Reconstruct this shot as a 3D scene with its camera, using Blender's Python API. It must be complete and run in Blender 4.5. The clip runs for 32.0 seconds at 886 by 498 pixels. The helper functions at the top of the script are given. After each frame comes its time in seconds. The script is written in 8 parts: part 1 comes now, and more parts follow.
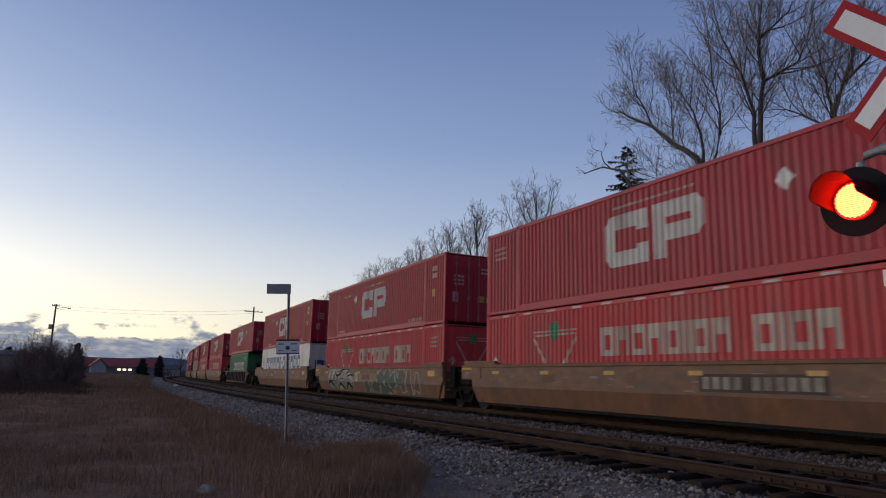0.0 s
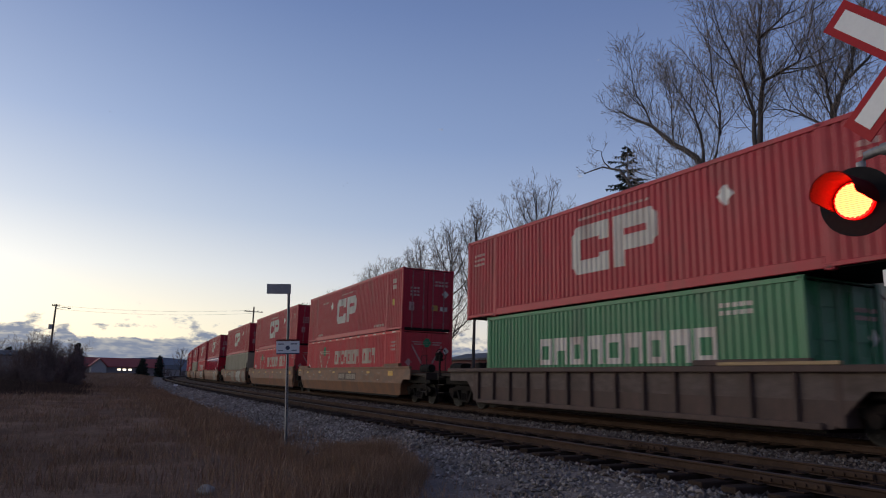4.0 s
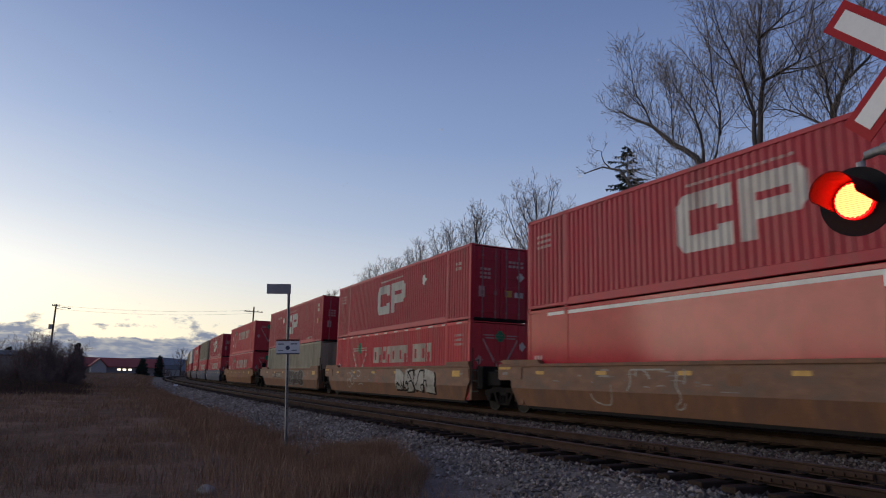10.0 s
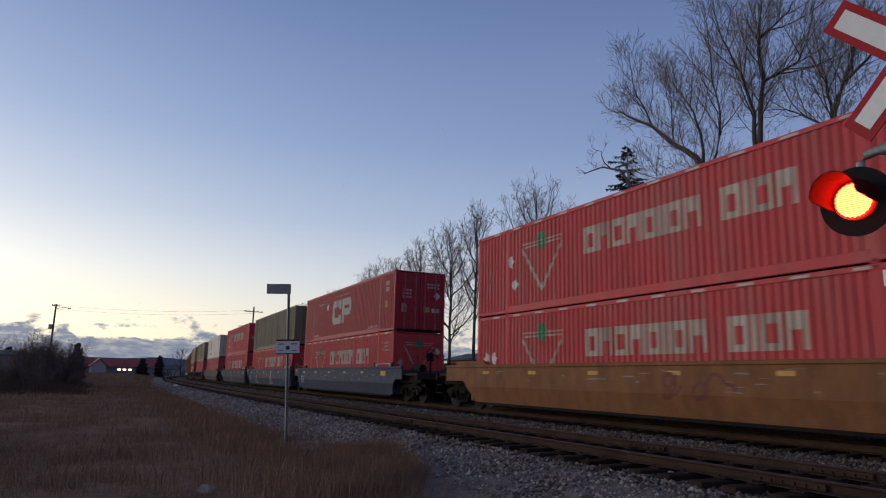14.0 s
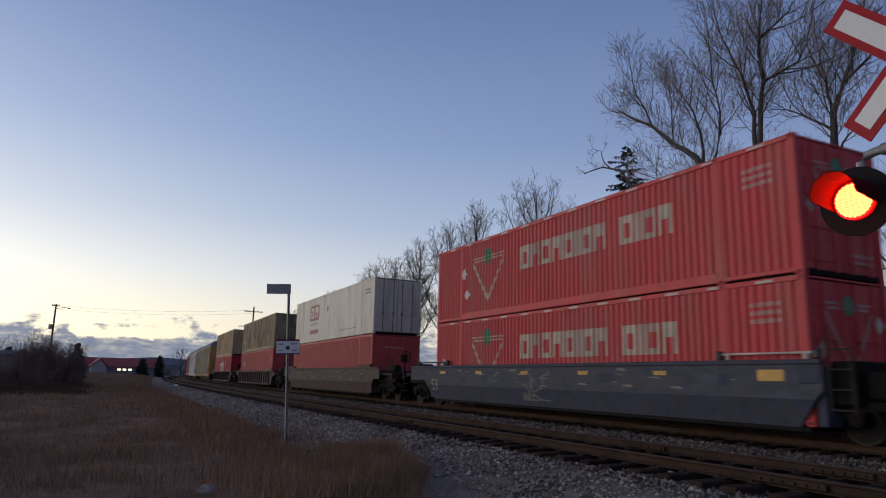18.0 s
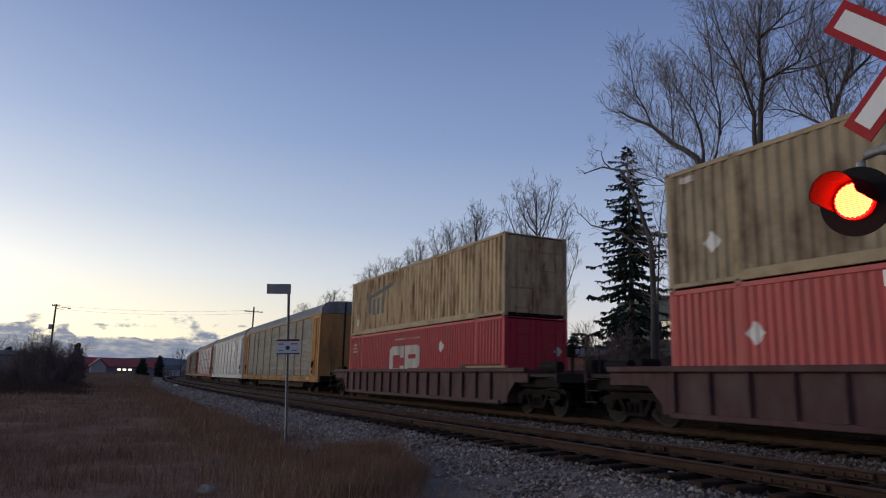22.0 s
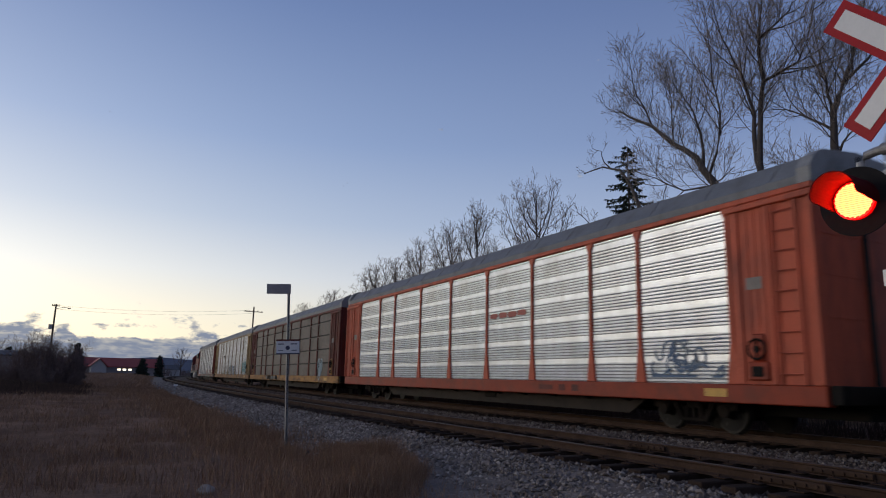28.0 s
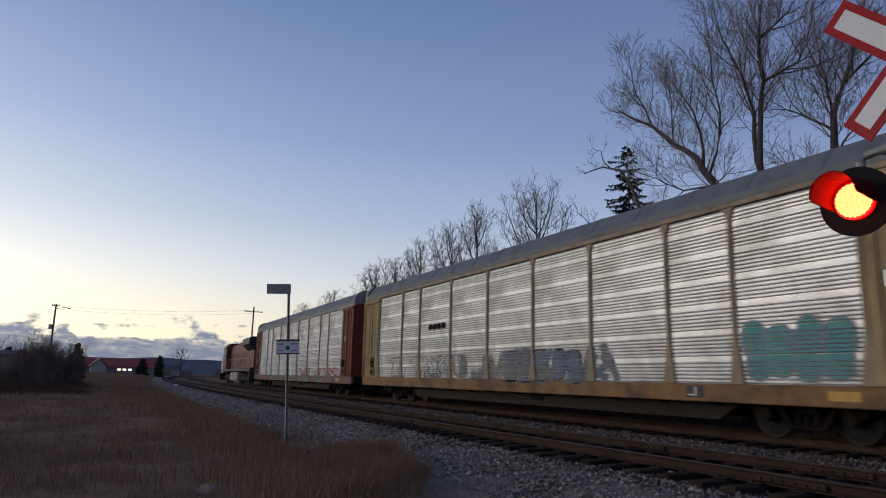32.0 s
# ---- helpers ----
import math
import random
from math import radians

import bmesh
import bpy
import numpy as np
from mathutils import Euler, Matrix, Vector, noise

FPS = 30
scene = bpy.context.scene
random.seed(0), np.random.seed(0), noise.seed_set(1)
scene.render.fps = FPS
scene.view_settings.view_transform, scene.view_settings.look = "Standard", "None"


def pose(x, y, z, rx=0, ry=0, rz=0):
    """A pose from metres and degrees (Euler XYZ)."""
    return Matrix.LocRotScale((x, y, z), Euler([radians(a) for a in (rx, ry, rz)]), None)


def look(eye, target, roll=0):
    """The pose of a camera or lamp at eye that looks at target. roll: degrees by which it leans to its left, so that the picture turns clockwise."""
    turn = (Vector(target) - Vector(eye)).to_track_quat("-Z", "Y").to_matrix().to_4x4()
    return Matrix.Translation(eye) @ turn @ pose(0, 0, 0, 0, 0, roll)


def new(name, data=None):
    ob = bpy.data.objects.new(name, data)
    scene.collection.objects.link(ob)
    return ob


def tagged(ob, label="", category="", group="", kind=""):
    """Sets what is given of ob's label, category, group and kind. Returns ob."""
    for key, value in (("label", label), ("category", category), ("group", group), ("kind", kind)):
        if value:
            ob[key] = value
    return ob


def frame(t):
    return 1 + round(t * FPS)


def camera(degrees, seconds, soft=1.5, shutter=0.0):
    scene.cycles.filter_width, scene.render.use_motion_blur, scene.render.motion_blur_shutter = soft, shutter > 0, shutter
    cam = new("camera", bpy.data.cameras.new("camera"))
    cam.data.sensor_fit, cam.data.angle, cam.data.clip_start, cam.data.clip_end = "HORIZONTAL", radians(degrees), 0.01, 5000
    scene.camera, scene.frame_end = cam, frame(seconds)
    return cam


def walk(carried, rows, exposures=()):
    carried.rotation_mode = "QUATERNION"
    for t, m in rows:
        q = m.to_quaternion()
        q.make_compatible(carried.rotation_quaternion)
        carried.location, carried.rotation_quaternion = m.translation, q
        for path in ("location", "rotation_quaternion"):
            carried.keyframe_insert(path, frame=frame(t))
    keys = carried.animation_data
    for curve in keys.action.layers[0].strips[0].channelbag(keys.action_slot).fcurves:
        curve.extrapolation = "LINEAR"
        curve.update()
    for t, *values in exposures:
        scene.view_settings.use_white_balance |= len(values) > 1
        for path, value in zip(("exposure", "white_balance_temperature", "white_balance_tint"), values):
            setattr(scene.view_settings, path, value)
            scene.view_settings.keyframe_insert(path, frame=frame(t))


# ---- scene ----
EYE = (0.0, 0.0, 0.988)
AIM = (-0.87803, 0.43942, 0.18968)
cam = camera(66.366, 32.0, soft=1.1, shutter=0.22)
HOLD = look(EYE, (EYE[0] + 10 * AIM[0], EYE[1] + 10 * AIM[1], EYE[2] + 10 * AIM[2]), 1.384)
walk(cam, [(0.0, HOLD), (32.0, HOLD)], exposures=[(0.0, 0.0), (27.5, 0.0), (28.3, -0.05), (29.0, -0.2), (29.5, -0.25), (30.0, -0.12), (30.7, 0.0), (32.0, 0.0)])

# ---- plan: the main line runs along x, then bends away in a wide arc ----
YC = 13.362          # centre of the main line
NEAR = -5.348        # centre of the empty near line, from the main line
BEND_X, BEND_R = 6.185, 1821.7
SPEED = 14.954
ROADBED = -0.21     # top of ballast and ties


def on_line(s, off=0.0):
    """Place and heading at s metres along the main line, off metres beside it."""
    d = max(0.0, -s - BEND_X)
    th = d / BEND_R
    x = -BEND_X - BEND_R * math.sin(th) if d > 0 else s
    y = BEND_R * (1 - math.cos(th))
    return x + off * math.sin(th), YC + y + off * math.cos(th), -math.degrees(th)


# ---- world: clear dusk sky, glow on the sunset side, low cloud bank ----
def lin(r, g, b):
    f = lambda c: (c / 255 / 12.92) if c <= 10 else ((c / 255 + 0.055) / 1.055) ** 2.4
    return (f(r), f(g), f(b), 1.0)


world = bpy.data.worlds.new("dusk_sky")
scene.world = world
world.use_nodes = True
wn, wl = world.node_tree.nodes, world.node_tree.links
wn.clear()


def wmath(op, a, b=0.0, clamp=False):
    n = wn.new("ShaderNodeMath")
    n.operation, n.use_clamp = op, clamp
    for i, q in enumerate((a, b)):
        if isinstance(q, (int, float)):
            n.inputs[i].default_value = q
        else:
            wl.new(q, n.inputs[i])
    return n.outputs[0]


def wmix(fac, a, b, blend="MIX"):
    n = wn.new("ShaderNodeMixRGB")
    n.blend_type = blend
    for i, q in enumerate((fac, a, b)):
        if isinstance(q, (int, float, tuple)):
            n.inputs[i].default_value = q
        else:
            wl.new(q, n.inputs[i])
    return n.outputs[0]


def wramp(fac, stops):
    n = wn.new("ShaderNodeValToRGB")
    el = n.color_ramp.elements
    while len(el) < len(stops):
        el.new(0.5)
    for e, (pos, col) in zip(el, stops):
        e.position, e.color = pos, col
    wl.new(fac, n.inputs[0])
    return n.outputs[0]


SUNSET = (-0.574, -0.819)   # level direction of the afterglow
coord = wn.new("ShaderNodeTexCoord")
sep = wn.new("ShaderNodeSeparateXYZ")
wl.new(coord.outputs["Generated"], sep.inputs[0])
dx, dy, dz = sep.outputs
height = wmath("MAXIMUM", dz, 0.0)
toward = wmath("ADD", wmath("MULTIPLY", dx, SUNSET[0]), wmath("MULTIPLY", dy, SUNSET[1]))
west = wmath("ADD", wmath("MULTIPLY", toward, 0.5), 0.5, True)
warm_side = wramp(height, [(0.0, lin(252, 234, 188)), (0.035, lin(252, 238, 197)), (0.085, lin(245, 239, 216)), (0.14, lin(224, 229, 230)),
                           (0.22, lin(187, 202, 222)), (0.33, lin(152, 175, 213)), (0.5, lin(116, 140, 187)), (0.62, lin(86, 108, 155)), (1.0, lin(52, 72, 114))])
cool_side = wramp(height, [(0.0, lin(214, 204, 204)), (0.05, lin(204, 202, 212)), (0.12, lin(182, 190, 212)), (0.22, lin(146, 164, 201)),
                           (0.34, lin(117, 136, 178)), (0.5, lin(97, 116, 160)), (1.0, lin(50, 68, 108))])
sky = wmix(wramp(west, [(0.22, (0, 0, 0, 1)), (0.86, (1, 1, 1, 1))]), cool_side, warm_side)
glow = wmath("MULTIPLY", wmath("POWER", wmath("MAXIMUM", toward, 0.0), 3.0), wmath("POWER", 2.718, wmath("MULTIPLY", height, -5.0)))
sky = wmix(1.0, sky, wmix(1.0, (2.0, 1.65, 1.2, 1.0), glow, "MULTIPLY"), "ADD")
# cloud bank low over the horizon
vec = wn.new("ShaderNodeCombineXYZ")
wl.new(wmath("MULTIPLY", dx, 26.0), vec.inputs[0])
wl.new(wmath("MULTIPLY", dy, 26.0), vec.inputs[1])
wl.new(wmath("MULTIPLY", dz, 50.0), vec.inputs[2])
puff = wn.new("ShaderNodeTexNoise")
puff.inputs["Scale"].default_value, puff.inputs["Detail"].default_value, puff.inputs["Roughness"].default_value = 1.25, 5.0, 0.55
wl.new(vec.outputs[0], puff.inputs["Vector"])
level = wramp(height, [(0.0, (0.98, 0.98, 0.98, 1)), (0.034, (0.80, 0.80, 0.80, 1)), (0.048, (0.47, 0.47, 0.47, 1)), (0.066, (0.36, 0.36, 0.36, 1)), (0.085, (0.2, 0.2, 0.2, 1))])
cover = wmath("MULTIPLY", wmath("SUBTRACT", wmath("ADD", puff.outputs[0], level), 0.93), 9.0, True)
cloud_tone = wmix(wmath("MULTIPLY", height, 16.0, True), lin(104, 121, 152), lin(122, 134, 158))
wisp_way = wn.new("ShaderNodeCombineXYZ")
wl.new(wmath("MULTIPLY", dx, 34.0), wisp_way.inputs[0])
wl.new(wmath("MULTIPLY", dy, 34.0), wisp_way.inputs[1])
wl.new(wmath("MULTIPLY", dz, 150.0), wisp_way.inputs[2])
wisp = wn.new("ShaderNodeTexNoise")
wisp.inputs["Scale"].default_value, wisp.inputs["Detail"].default_value, wisp.inputs["Roughness"].default_value = 1.0, 4.0, 0.55
wl.new(wisp_way.outputs[0], wisp.inputs["Vector"])
thin = wramp(wisp.outputs[0], [(0.45, (0, 0, 0, 1)), (0.72, (1, 1, 1, 1))])
cloud_tone = wmix(wmath("MULTIPLY", thin, wmath("MULTIPLY", height, 22.0, True)), cloud_tone, lin(205, 200, 190))
sky = wmix(wmath("MULTIPLY", cover, 0.94), sky, cloud_tone)
# the unseen sky down the line is dimmed a little, to darken faces towards +x
sky = wmix(1.0, sky, wramp(wmath("ADD", wmath("MULTIPLY", dx, 0.5), 0.5, True), [(0.60, (1, 1, 1, 1)), (0.9, (0.66, 0.66, 0.70, 1))]), "MULTIPLY")
back = wn.new("ShaderNodeBackground")
wl.new(sky, back.inputs[0])
back.inputs[1].default_value = 1.0
wl.new(back.outputs[0], wn.new("ShaderNodeOutputWorld").inputs[0])

sun = new("sun", bpy.data.lights.new("sun", "SUN"))
sun.data.energy, sun.data.angle, sun.data.color = 0.55, radians(25), (1.0, 0.86, 0.68)
sun.matrix_world = look((-57.4, -81.9, 12.0), (0, 0, 0))

# ---- materials ----
MATS = {}


def mat(name, base, rough=0.6, metal=0.0, vary=0.18, scale=3.0, fine=40.0, bump=0.15, dirt=None, dirt_amount=0.0, streak=1.0, emit=None, each=0.0, spec=0.5):
    """A worn surface: base colour varied at two sizes, dirt in patches or streaks, fine relief."""
    if name in MATS:
        return MATS[name]
    m = bpy.data.materials.new(name)
    m.use_nodes = True
    nt = m.node_tree
    n, l = nt.nodes, nt.links
    b = n["Principled BSDF"]
    b.inputs["Roughness"].default_value, b.inputs["Metallic"].default_value = rough, metal
    b.inputs["Specular IOR Level"].default_value = spec
    co = n.new("ShaderNodeTexCoord")
    mp = n.new("ShaderNodeMapping")
    mp.inputs["Scale"].default_value = (1.0, 1.0, 1.0 / streak)
    l.new(co.outputs["Object"], mp.inputs[0])

    def tex(sc, detail, src):
        t = n.new("ShaderNodeTexNoise")
        t.inputs["Scale"].default_value, t.inputs["Detail"].default_value, t.inputs["Roughness"].default_value = sc, detail, 0.6
        l.new(src, t.inputs["Vector"])
        return t.outputs[0]

    def mixc(f, a, c, blend="MIX"):
        x = n.new("ShaderNodeMixRGB")
        x.blend_type = blend
        for i, q in enumerate((f, a, c)):
            if isinstance(q, (int, float, tuple)):
                x.inputs[i].default_value = q
            else:
                l.new(q, x.inputs[i])
        return x.outputs[0]

    def ramp(f, p0, p1, c0=(0, 0, 0, 1), c1=(1, 1, 1, 1)):
        r = n.new("ShaderNodeValToRGB")
        r.color_ramp.elements[0].position, r.color_ramp.elements[1].position = p0, p1
        r.color_ramp.elements[0].color, r.color_ramp.elements[1].color = c0, c1
        l.new(f, r.inputs[0])
        return r.outputs[0]

    base = (*base[:3], 1.0)
    big, small = tex(scale, 4.0, mp.outputs[0]), tex(fine, 3.0, co.outputs["Object"])
    lo, hi = tuple(c * (1 - vary) for c in base[:3]) + (1,), tuple(min(1, c * (1 + vary)) for c in base[:3]) + (1,)
    col = mixc(ramp(big, 0.3, 0.7), lo, hi)
    col = mixc(0.5 * vary + 0.05, col, ramp(small, 0.3, 0.7), "OVERLAY")
    if dirt:
        col = mixc(ramp(tex(scale * 0.45, 6.0, mp.outputs[0]), 0.62 - 0.3 * dirt_amount, 0.78 - 0.2 * dirt_amount), col, (*dirt[:3], 1))
    if each:
        info = n.new("ShaderNodeObjectInfo")
        tone = n.new("ShaderNodeMapRange")
        tone.inputs[3].default_value, tone.inputs[4].default_value = 1 - each, 1 + each
        l.new(info.outputs["Random"], tone.inputs[0])
        col = mixc(1.0, col, tone.outputs[0], "MULTIPLY")
    l.new(col, b.inputs["Base Color"])
    rr = n.new("ShaderNodeMapRange")
    rr.inputs[3].default_value, rr.inputs[4].default_value = max(0.03, rough - 0.12), min(1, rough + 0.12)
    l.new(big, rr.inputs[0])
    l.new(rr.outputs[0], b.inputs["Roughness"])
    if bump:
        bp = n.new("ShaderNodeBump")
        bp.inputs["Strength"].default_value, bp.inputs["Distance"].default_value = bump, 0.02
        l.new(small, bp.inputs["Height"])
        l.new(bp.outputs[0], b.inputs["Normal"])
    if emit:
        b.inputs["Emission Color"].default_value, b.inputs["Emission Strength"].default_value = (*emit[:3], 1), emit[3]
    MATS[name] = m
    return m


M_RED = mat("red_paint", (0.39, 0.0115, 0.030), 0.46, spec=0.36, dirt=(0.25, 0.02, 0.028), dirt_amount=0.25, streak=4, vary=0.1, bump=0.05)
M_RED_OLD = mat("faded_red_paint", (0.55, 0.050, 0.058), 0.55, spec=0.36, scale=2.0, dirt=(0.46, 0.11, 0.10), dirt_amount=0.35, streak=4, vary=0.15, bump=0.06)
M_RED_GLOSS = mat("glossy_red_paint", (0.40, 0.011, 0.026), 0.06, spec=0.22, vary=0.12, fine=1.6, bump=0.10)
M_RED_PLAIN = mat("orange_red_paint", (0.47, 0.062, 0.064), 0.5, spec=0.42, dirt=(0.36, 0.055, 0.05), dirt_amount=0.35, streak=4, vary=0.14, bump=0.06)
M_WHITE = mat("white_marking", (0.60, 0.56, 0.50), 0.55, dirt=(0.36, 0.28, 0.25), dirt_amount=0.45, streak=4, vary=0.12, bump=0.03)
M_BLUE = mat("blue_marking", (0.022, 0.062, 0.225), 0.5, vary=0.12)
M_WHITE_CLEAN = mat("clean_white_panel_paint", (0.63, 0.61, 0.56), 0.45, dirt=(0.46, 0.42, 0.36), dirt_amount=0.35, streak=5, vary=0.06, bump=0.03)
M_GREEN_MARK = mat("green_marking", (0.02, 0.22, 0.09), 0.5)
M_YELLOW = mat("yellow_reflector", (0.55, 0.30, 0.045), 0.45, vary=0.2)
M_BAR = mat("worn_locking_bar", (0.27, 0.135, 0.13), 0.5, vary=0.2)
M_PLACARD = mat("white_placard", (0.74, 0.71, 0.66), 0.5, vary=0.1, bump=0.02)
M_DASH = mat("white_rail_dash", (0.48, 0.43, 0.39), 0.5, vary=0.2)
M_PALE = mat("pale_small_marking", (0.46, 0.27, 0.245), 0.55, vary=0.2)
M_CREAM = mat("cream_marking", (0.55, 0.455, 0.36), 0.6, dirt=(0.36, 0.22, 0.18), dirt_amount=0.5, streak=4, vary=0.15, bump=0.03)
M_GREEN = mat("green_paint", (0.012, 0.17, 0.065), 0.45, dirt=(0.03, 0.12, 0.06), dirt_amount=0.3, streak=4, vary=0.12)
M_OLIVE = mat("olive_grey_paint", (0.245, 0.205, 0.142), 0.65, spec=0.25, dirt=(0.14, 0.108, 0.074), dirt_amount=0.45, streak=8, vary=0.2)
M_OLIVE_TRIM = mat("pale_olive_rail_paint", (0.30, 0.265, 0.19), 0.65, spec=0.25, dirt=(0.19, 0.16, 0.11), dirt_amount=0.4, vary=0.15)
M_TAN_TRIM = mat("pale_tan_rail_paint", (0.40, 0.31, 0.19), 0.65, spec=0.25, dirt=(0.24, 0.17, 0.10), dirt_amount=0.4, vary=0.15)
M_KHAKI = mat("grey_khaki_paint", (0.33, 0.295, 0.215), 0.65, spec=0.25, dirt=(0.19, 0.16, 0.115), dirt_amount=0.4, streak=7, vary=0.12)
M_TAN = mat("rusty_tan_paint", (0.50, 0.36, 0.205), 0.65, spec=0.25, scale=5.0, dirt=(0.15, 0.062, 0.026), dirt_amount=0.5, streak=4.0, vary=0.15)
M_TAN_OLD = mat("weathered_tan_paint", (0.345, 0.272, 0.176), 0.65, spec=0.25, scale=2.4, dirt=(0.112, 0.064, 0.038), dirt_amount=0.52, streak=1.9, vary=0.18)
M_WHITE_BOX = mat("white_panel_paint", (0.60, 0.565, 0.485), 0.5, dirt=(0.43, 0.38, 0.29), dirt_amount=0.45, streak=5, vary=0.08, bump=0.03)
M_BROWN = mat("brown_well_paint", (0.19, 0.086, 0.043), 0.62, spec=0.36, dirt=(0.12, 0.066, 0.046), dirt_amount=0.5, streak=2, vary=0.2)
M_BROWN_TOP = mat("scuffed_brown_paint", (0.21, 0.110, 0.067), 0.65, spec=0.34, scale=2.2, dirt=(0.145, 0.098, 0.074), dirt_amount=0.55, streak=0.5, vary=0.22)
M_ORANGE_WELL = mat("yellow_well_paint", (0.24, 0.102, 0.042), 0.7, spec=0.25, dirt=(0.17, 0.075, 0.03), dirt_amount=0.45, streak=2, vary=0.2)
M_SLATE = mat("slate_blue_well_paint", (0.043, 0.055, 0.102), 0.65, spec=0.25, dirt=(0.05, 0.05, 0.065), dirt_amount=0.4, streak=2, vary=0.2)
M_SLATE_TOP = mat("scuffed_slate_paint", (0.055, 0.066, 0.108), 0.7, spec=0.25, dirt=(0.095, 0.092, 0.095), dirt_amount=0.4, streak=0.6, vary=0.25)
M_SLATE_FADED = mat("faded_slate_well_paint", (0.052, 0.058, 0.092), 0.7, spec=0.25, dirt=(0.066, 0.068, 0.072), dirt_amount=0.45, streak=0.9, vary=0.25)
M_SLATE_CHALKY = mat("chalky_slate_paint", (0.078, 0.083, 0.106), 0.75, spec=0.2, scale=2.2, dirt=(0.085, 0.087, 0.09), dirt_amount=0.5, streak=0.5, vary=0.25)
M_GREY_WELL = mat("grey_brown_well_paint", (0.088, 0.056, 0.048), 0.7, spec=0.25, dirt=(0.065, 0.045, 0.04), dirt_amount=0.45, streak=2, vary=0.2)
M_GREY_TOP = mat("scuffed_grey_brown_paint", (0.112, 0.085, 0.076), 0.75, spec=0.2, dirt=(0.08, 0.058, 0.05), dirt_amount=0.5, streak=0.5, vary=0.22)
M_MAROON = mat("maroon_well_paint", (0.080, 0.041, 0.044), 0.7, spec=0.2, dirt=(0.105, 0.070, 0.068), dirt_amount=0.4, streak=2, vary=0.22)
M_ENDS = mat("grimy_end_platform", (0.038, 0.027, 0.022), 0.75, spec=0.2, dirt=(0.028, 0.022, 0.02), dirt_amount=0.45)
M_GRAB = mat("worn_grab_iron", (0.042, 0.033, 0.028), 0.7, spec=0.2, vary=0.3)
M_STENCIL = mat("worn_stencil_paint", (0.30, 0.255, 0.21), 0.7, spec=0.2, vary=0.3, dirt=(0.14, 0.10, 0.08), dirt_amount=0.5)
M_NUMBER = mat("dark_number_panel", (0.088, 0.062, 0.050), 0.7, spec=0.2, vary=0.2)
M_PLANK = mat("worn_tan_plank", (0.36, 0.25, 0.13), 0.8, vary=0.25, streak=0.3)
M_UNDER = mat("grimy_underframe", (0.012, 0.0105, 0.0098), 0.8, spec=0.15, dirt=(0.022, 0.016, 0.013), dirt_amount=0.4)
M_TRUCK = mat("dusty_truck_casting", (0.012, 0.0098, 0.009), 0.85, spec=0.1, dirt=(0.025, 0.018, 0.015), dirt_amount=0.4, vary=0.3)
M_WHEEL = mat("worn_wheel_steel", (0.008, 0.007, 0.0065), 0.7, 0.0, spec=0.2)
M_TREAD = mat("polished_wheel_tread", (0.015, 0.013, 0.012), 0.55, 0.2, spec=0.3)
M_GALV = mat("galvanised_panel", (0.68, 0.72, 0.77), 0.34, 0.45, scale=2.0, dirt=(0.52, 0.54, 0.56), dirt_amount=0.3, streak=2, vary=0.16, bump=0.14)
M_GALV_OLD = mat("dull_galvanised_panel", (0.72, 0.725, 0.73), 0.4, 0.35, scale=1.6, dirt=(0.42, 0.41, 0.395), dirt_amount=0.5, streak=1.5, vary=0.18, bump=0.08)
M_GALV_DIRTY = mat("weathered_galvanised_panel", (0.25, 0.243, 0.215), 0.6, 0.2, scale=0.9, dirt=(0.105, 0.092, 0.076), dirt_amount=0.55, streak=0.8, vary=0.2)
M_GALV_BROWN = mat("rust_filmed_panel", (0.098, 0.077, 0.066), 0.55, 0.2, scale=1.5, dirt=(0.052, 0.04, 0.034), dirt_amount=0.5, streak=1.0, vary=0.25)
# dark colours for the shade in panel slots, casting holes and door gaps
M_SLOT_SOFT = mat("soft_panel_slot_shade", (0.10, 0.09, 0.077), 0.9, spec=0.1)
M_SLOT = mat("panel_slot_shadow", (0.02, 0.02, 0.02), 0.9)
M_ROOF = mat("grey_roof_steel", (0.17, 0.18, 0.195), 0.6, spec=0.3, dirt=(0.12, 0.118, 0.12), dirt_amount=0.35, vary=0.12)
M_RACK_YELLOW = mat("rack_yellow_paint", (0.48, 0.25, 0.085), 0.65, spec=0.3, scale=2.0, dirt=(0.25, 0.14, 0.068), dirt_amount=0.4, streak=3)
M_RACK_ORANGE = mat("rack_orange_paint", (0.47, 0.096, 0.050), 0.6, spec=0.3, dirt=(0.22, 0.052, 0.036), dirt_amount=0.35, streak=3)
M_SILL_ORANGE = mat("dark_orange_sill_paint", (0.25, 0.031, 0.011), 0.55, spec=0.3, dirt=(0.17, 0.03, 0.016), dirt_amount=0.4, streak=1)
M_RACK_RUST = mat("rack_rust_red_paint", (0.21, 0.045, 0.030), 0.6, spec=0.3, dirt=(0.12, 0.04, 0.03), dirt_amount=0.4, streak=3)
M_SILL_DUSTY = mat("dusty_red_sill_paint", (0.20, 0.12, 0.10), 0.7, spec=0.25, scale=2.0, dirt=(0.09, 0.06, 0.05), dirt_amount=0.5, streak=0.6)
M_RACK_BROWN = mat("rack_brown_paint", (0.135, 0.036, 0.029), 0.65, spec=0.25, dirt=(0.07, 0.034, 0.028), dirt_amount=0.45, streak=3)
M_POST_TAN = mat("dusty_tan_post_paint", (0.34, 0.255, 0.17), 0.7, spec=0.25, dirt=(0.2, 0.15, 0.11), dirt_amount=0.4, streak=3)
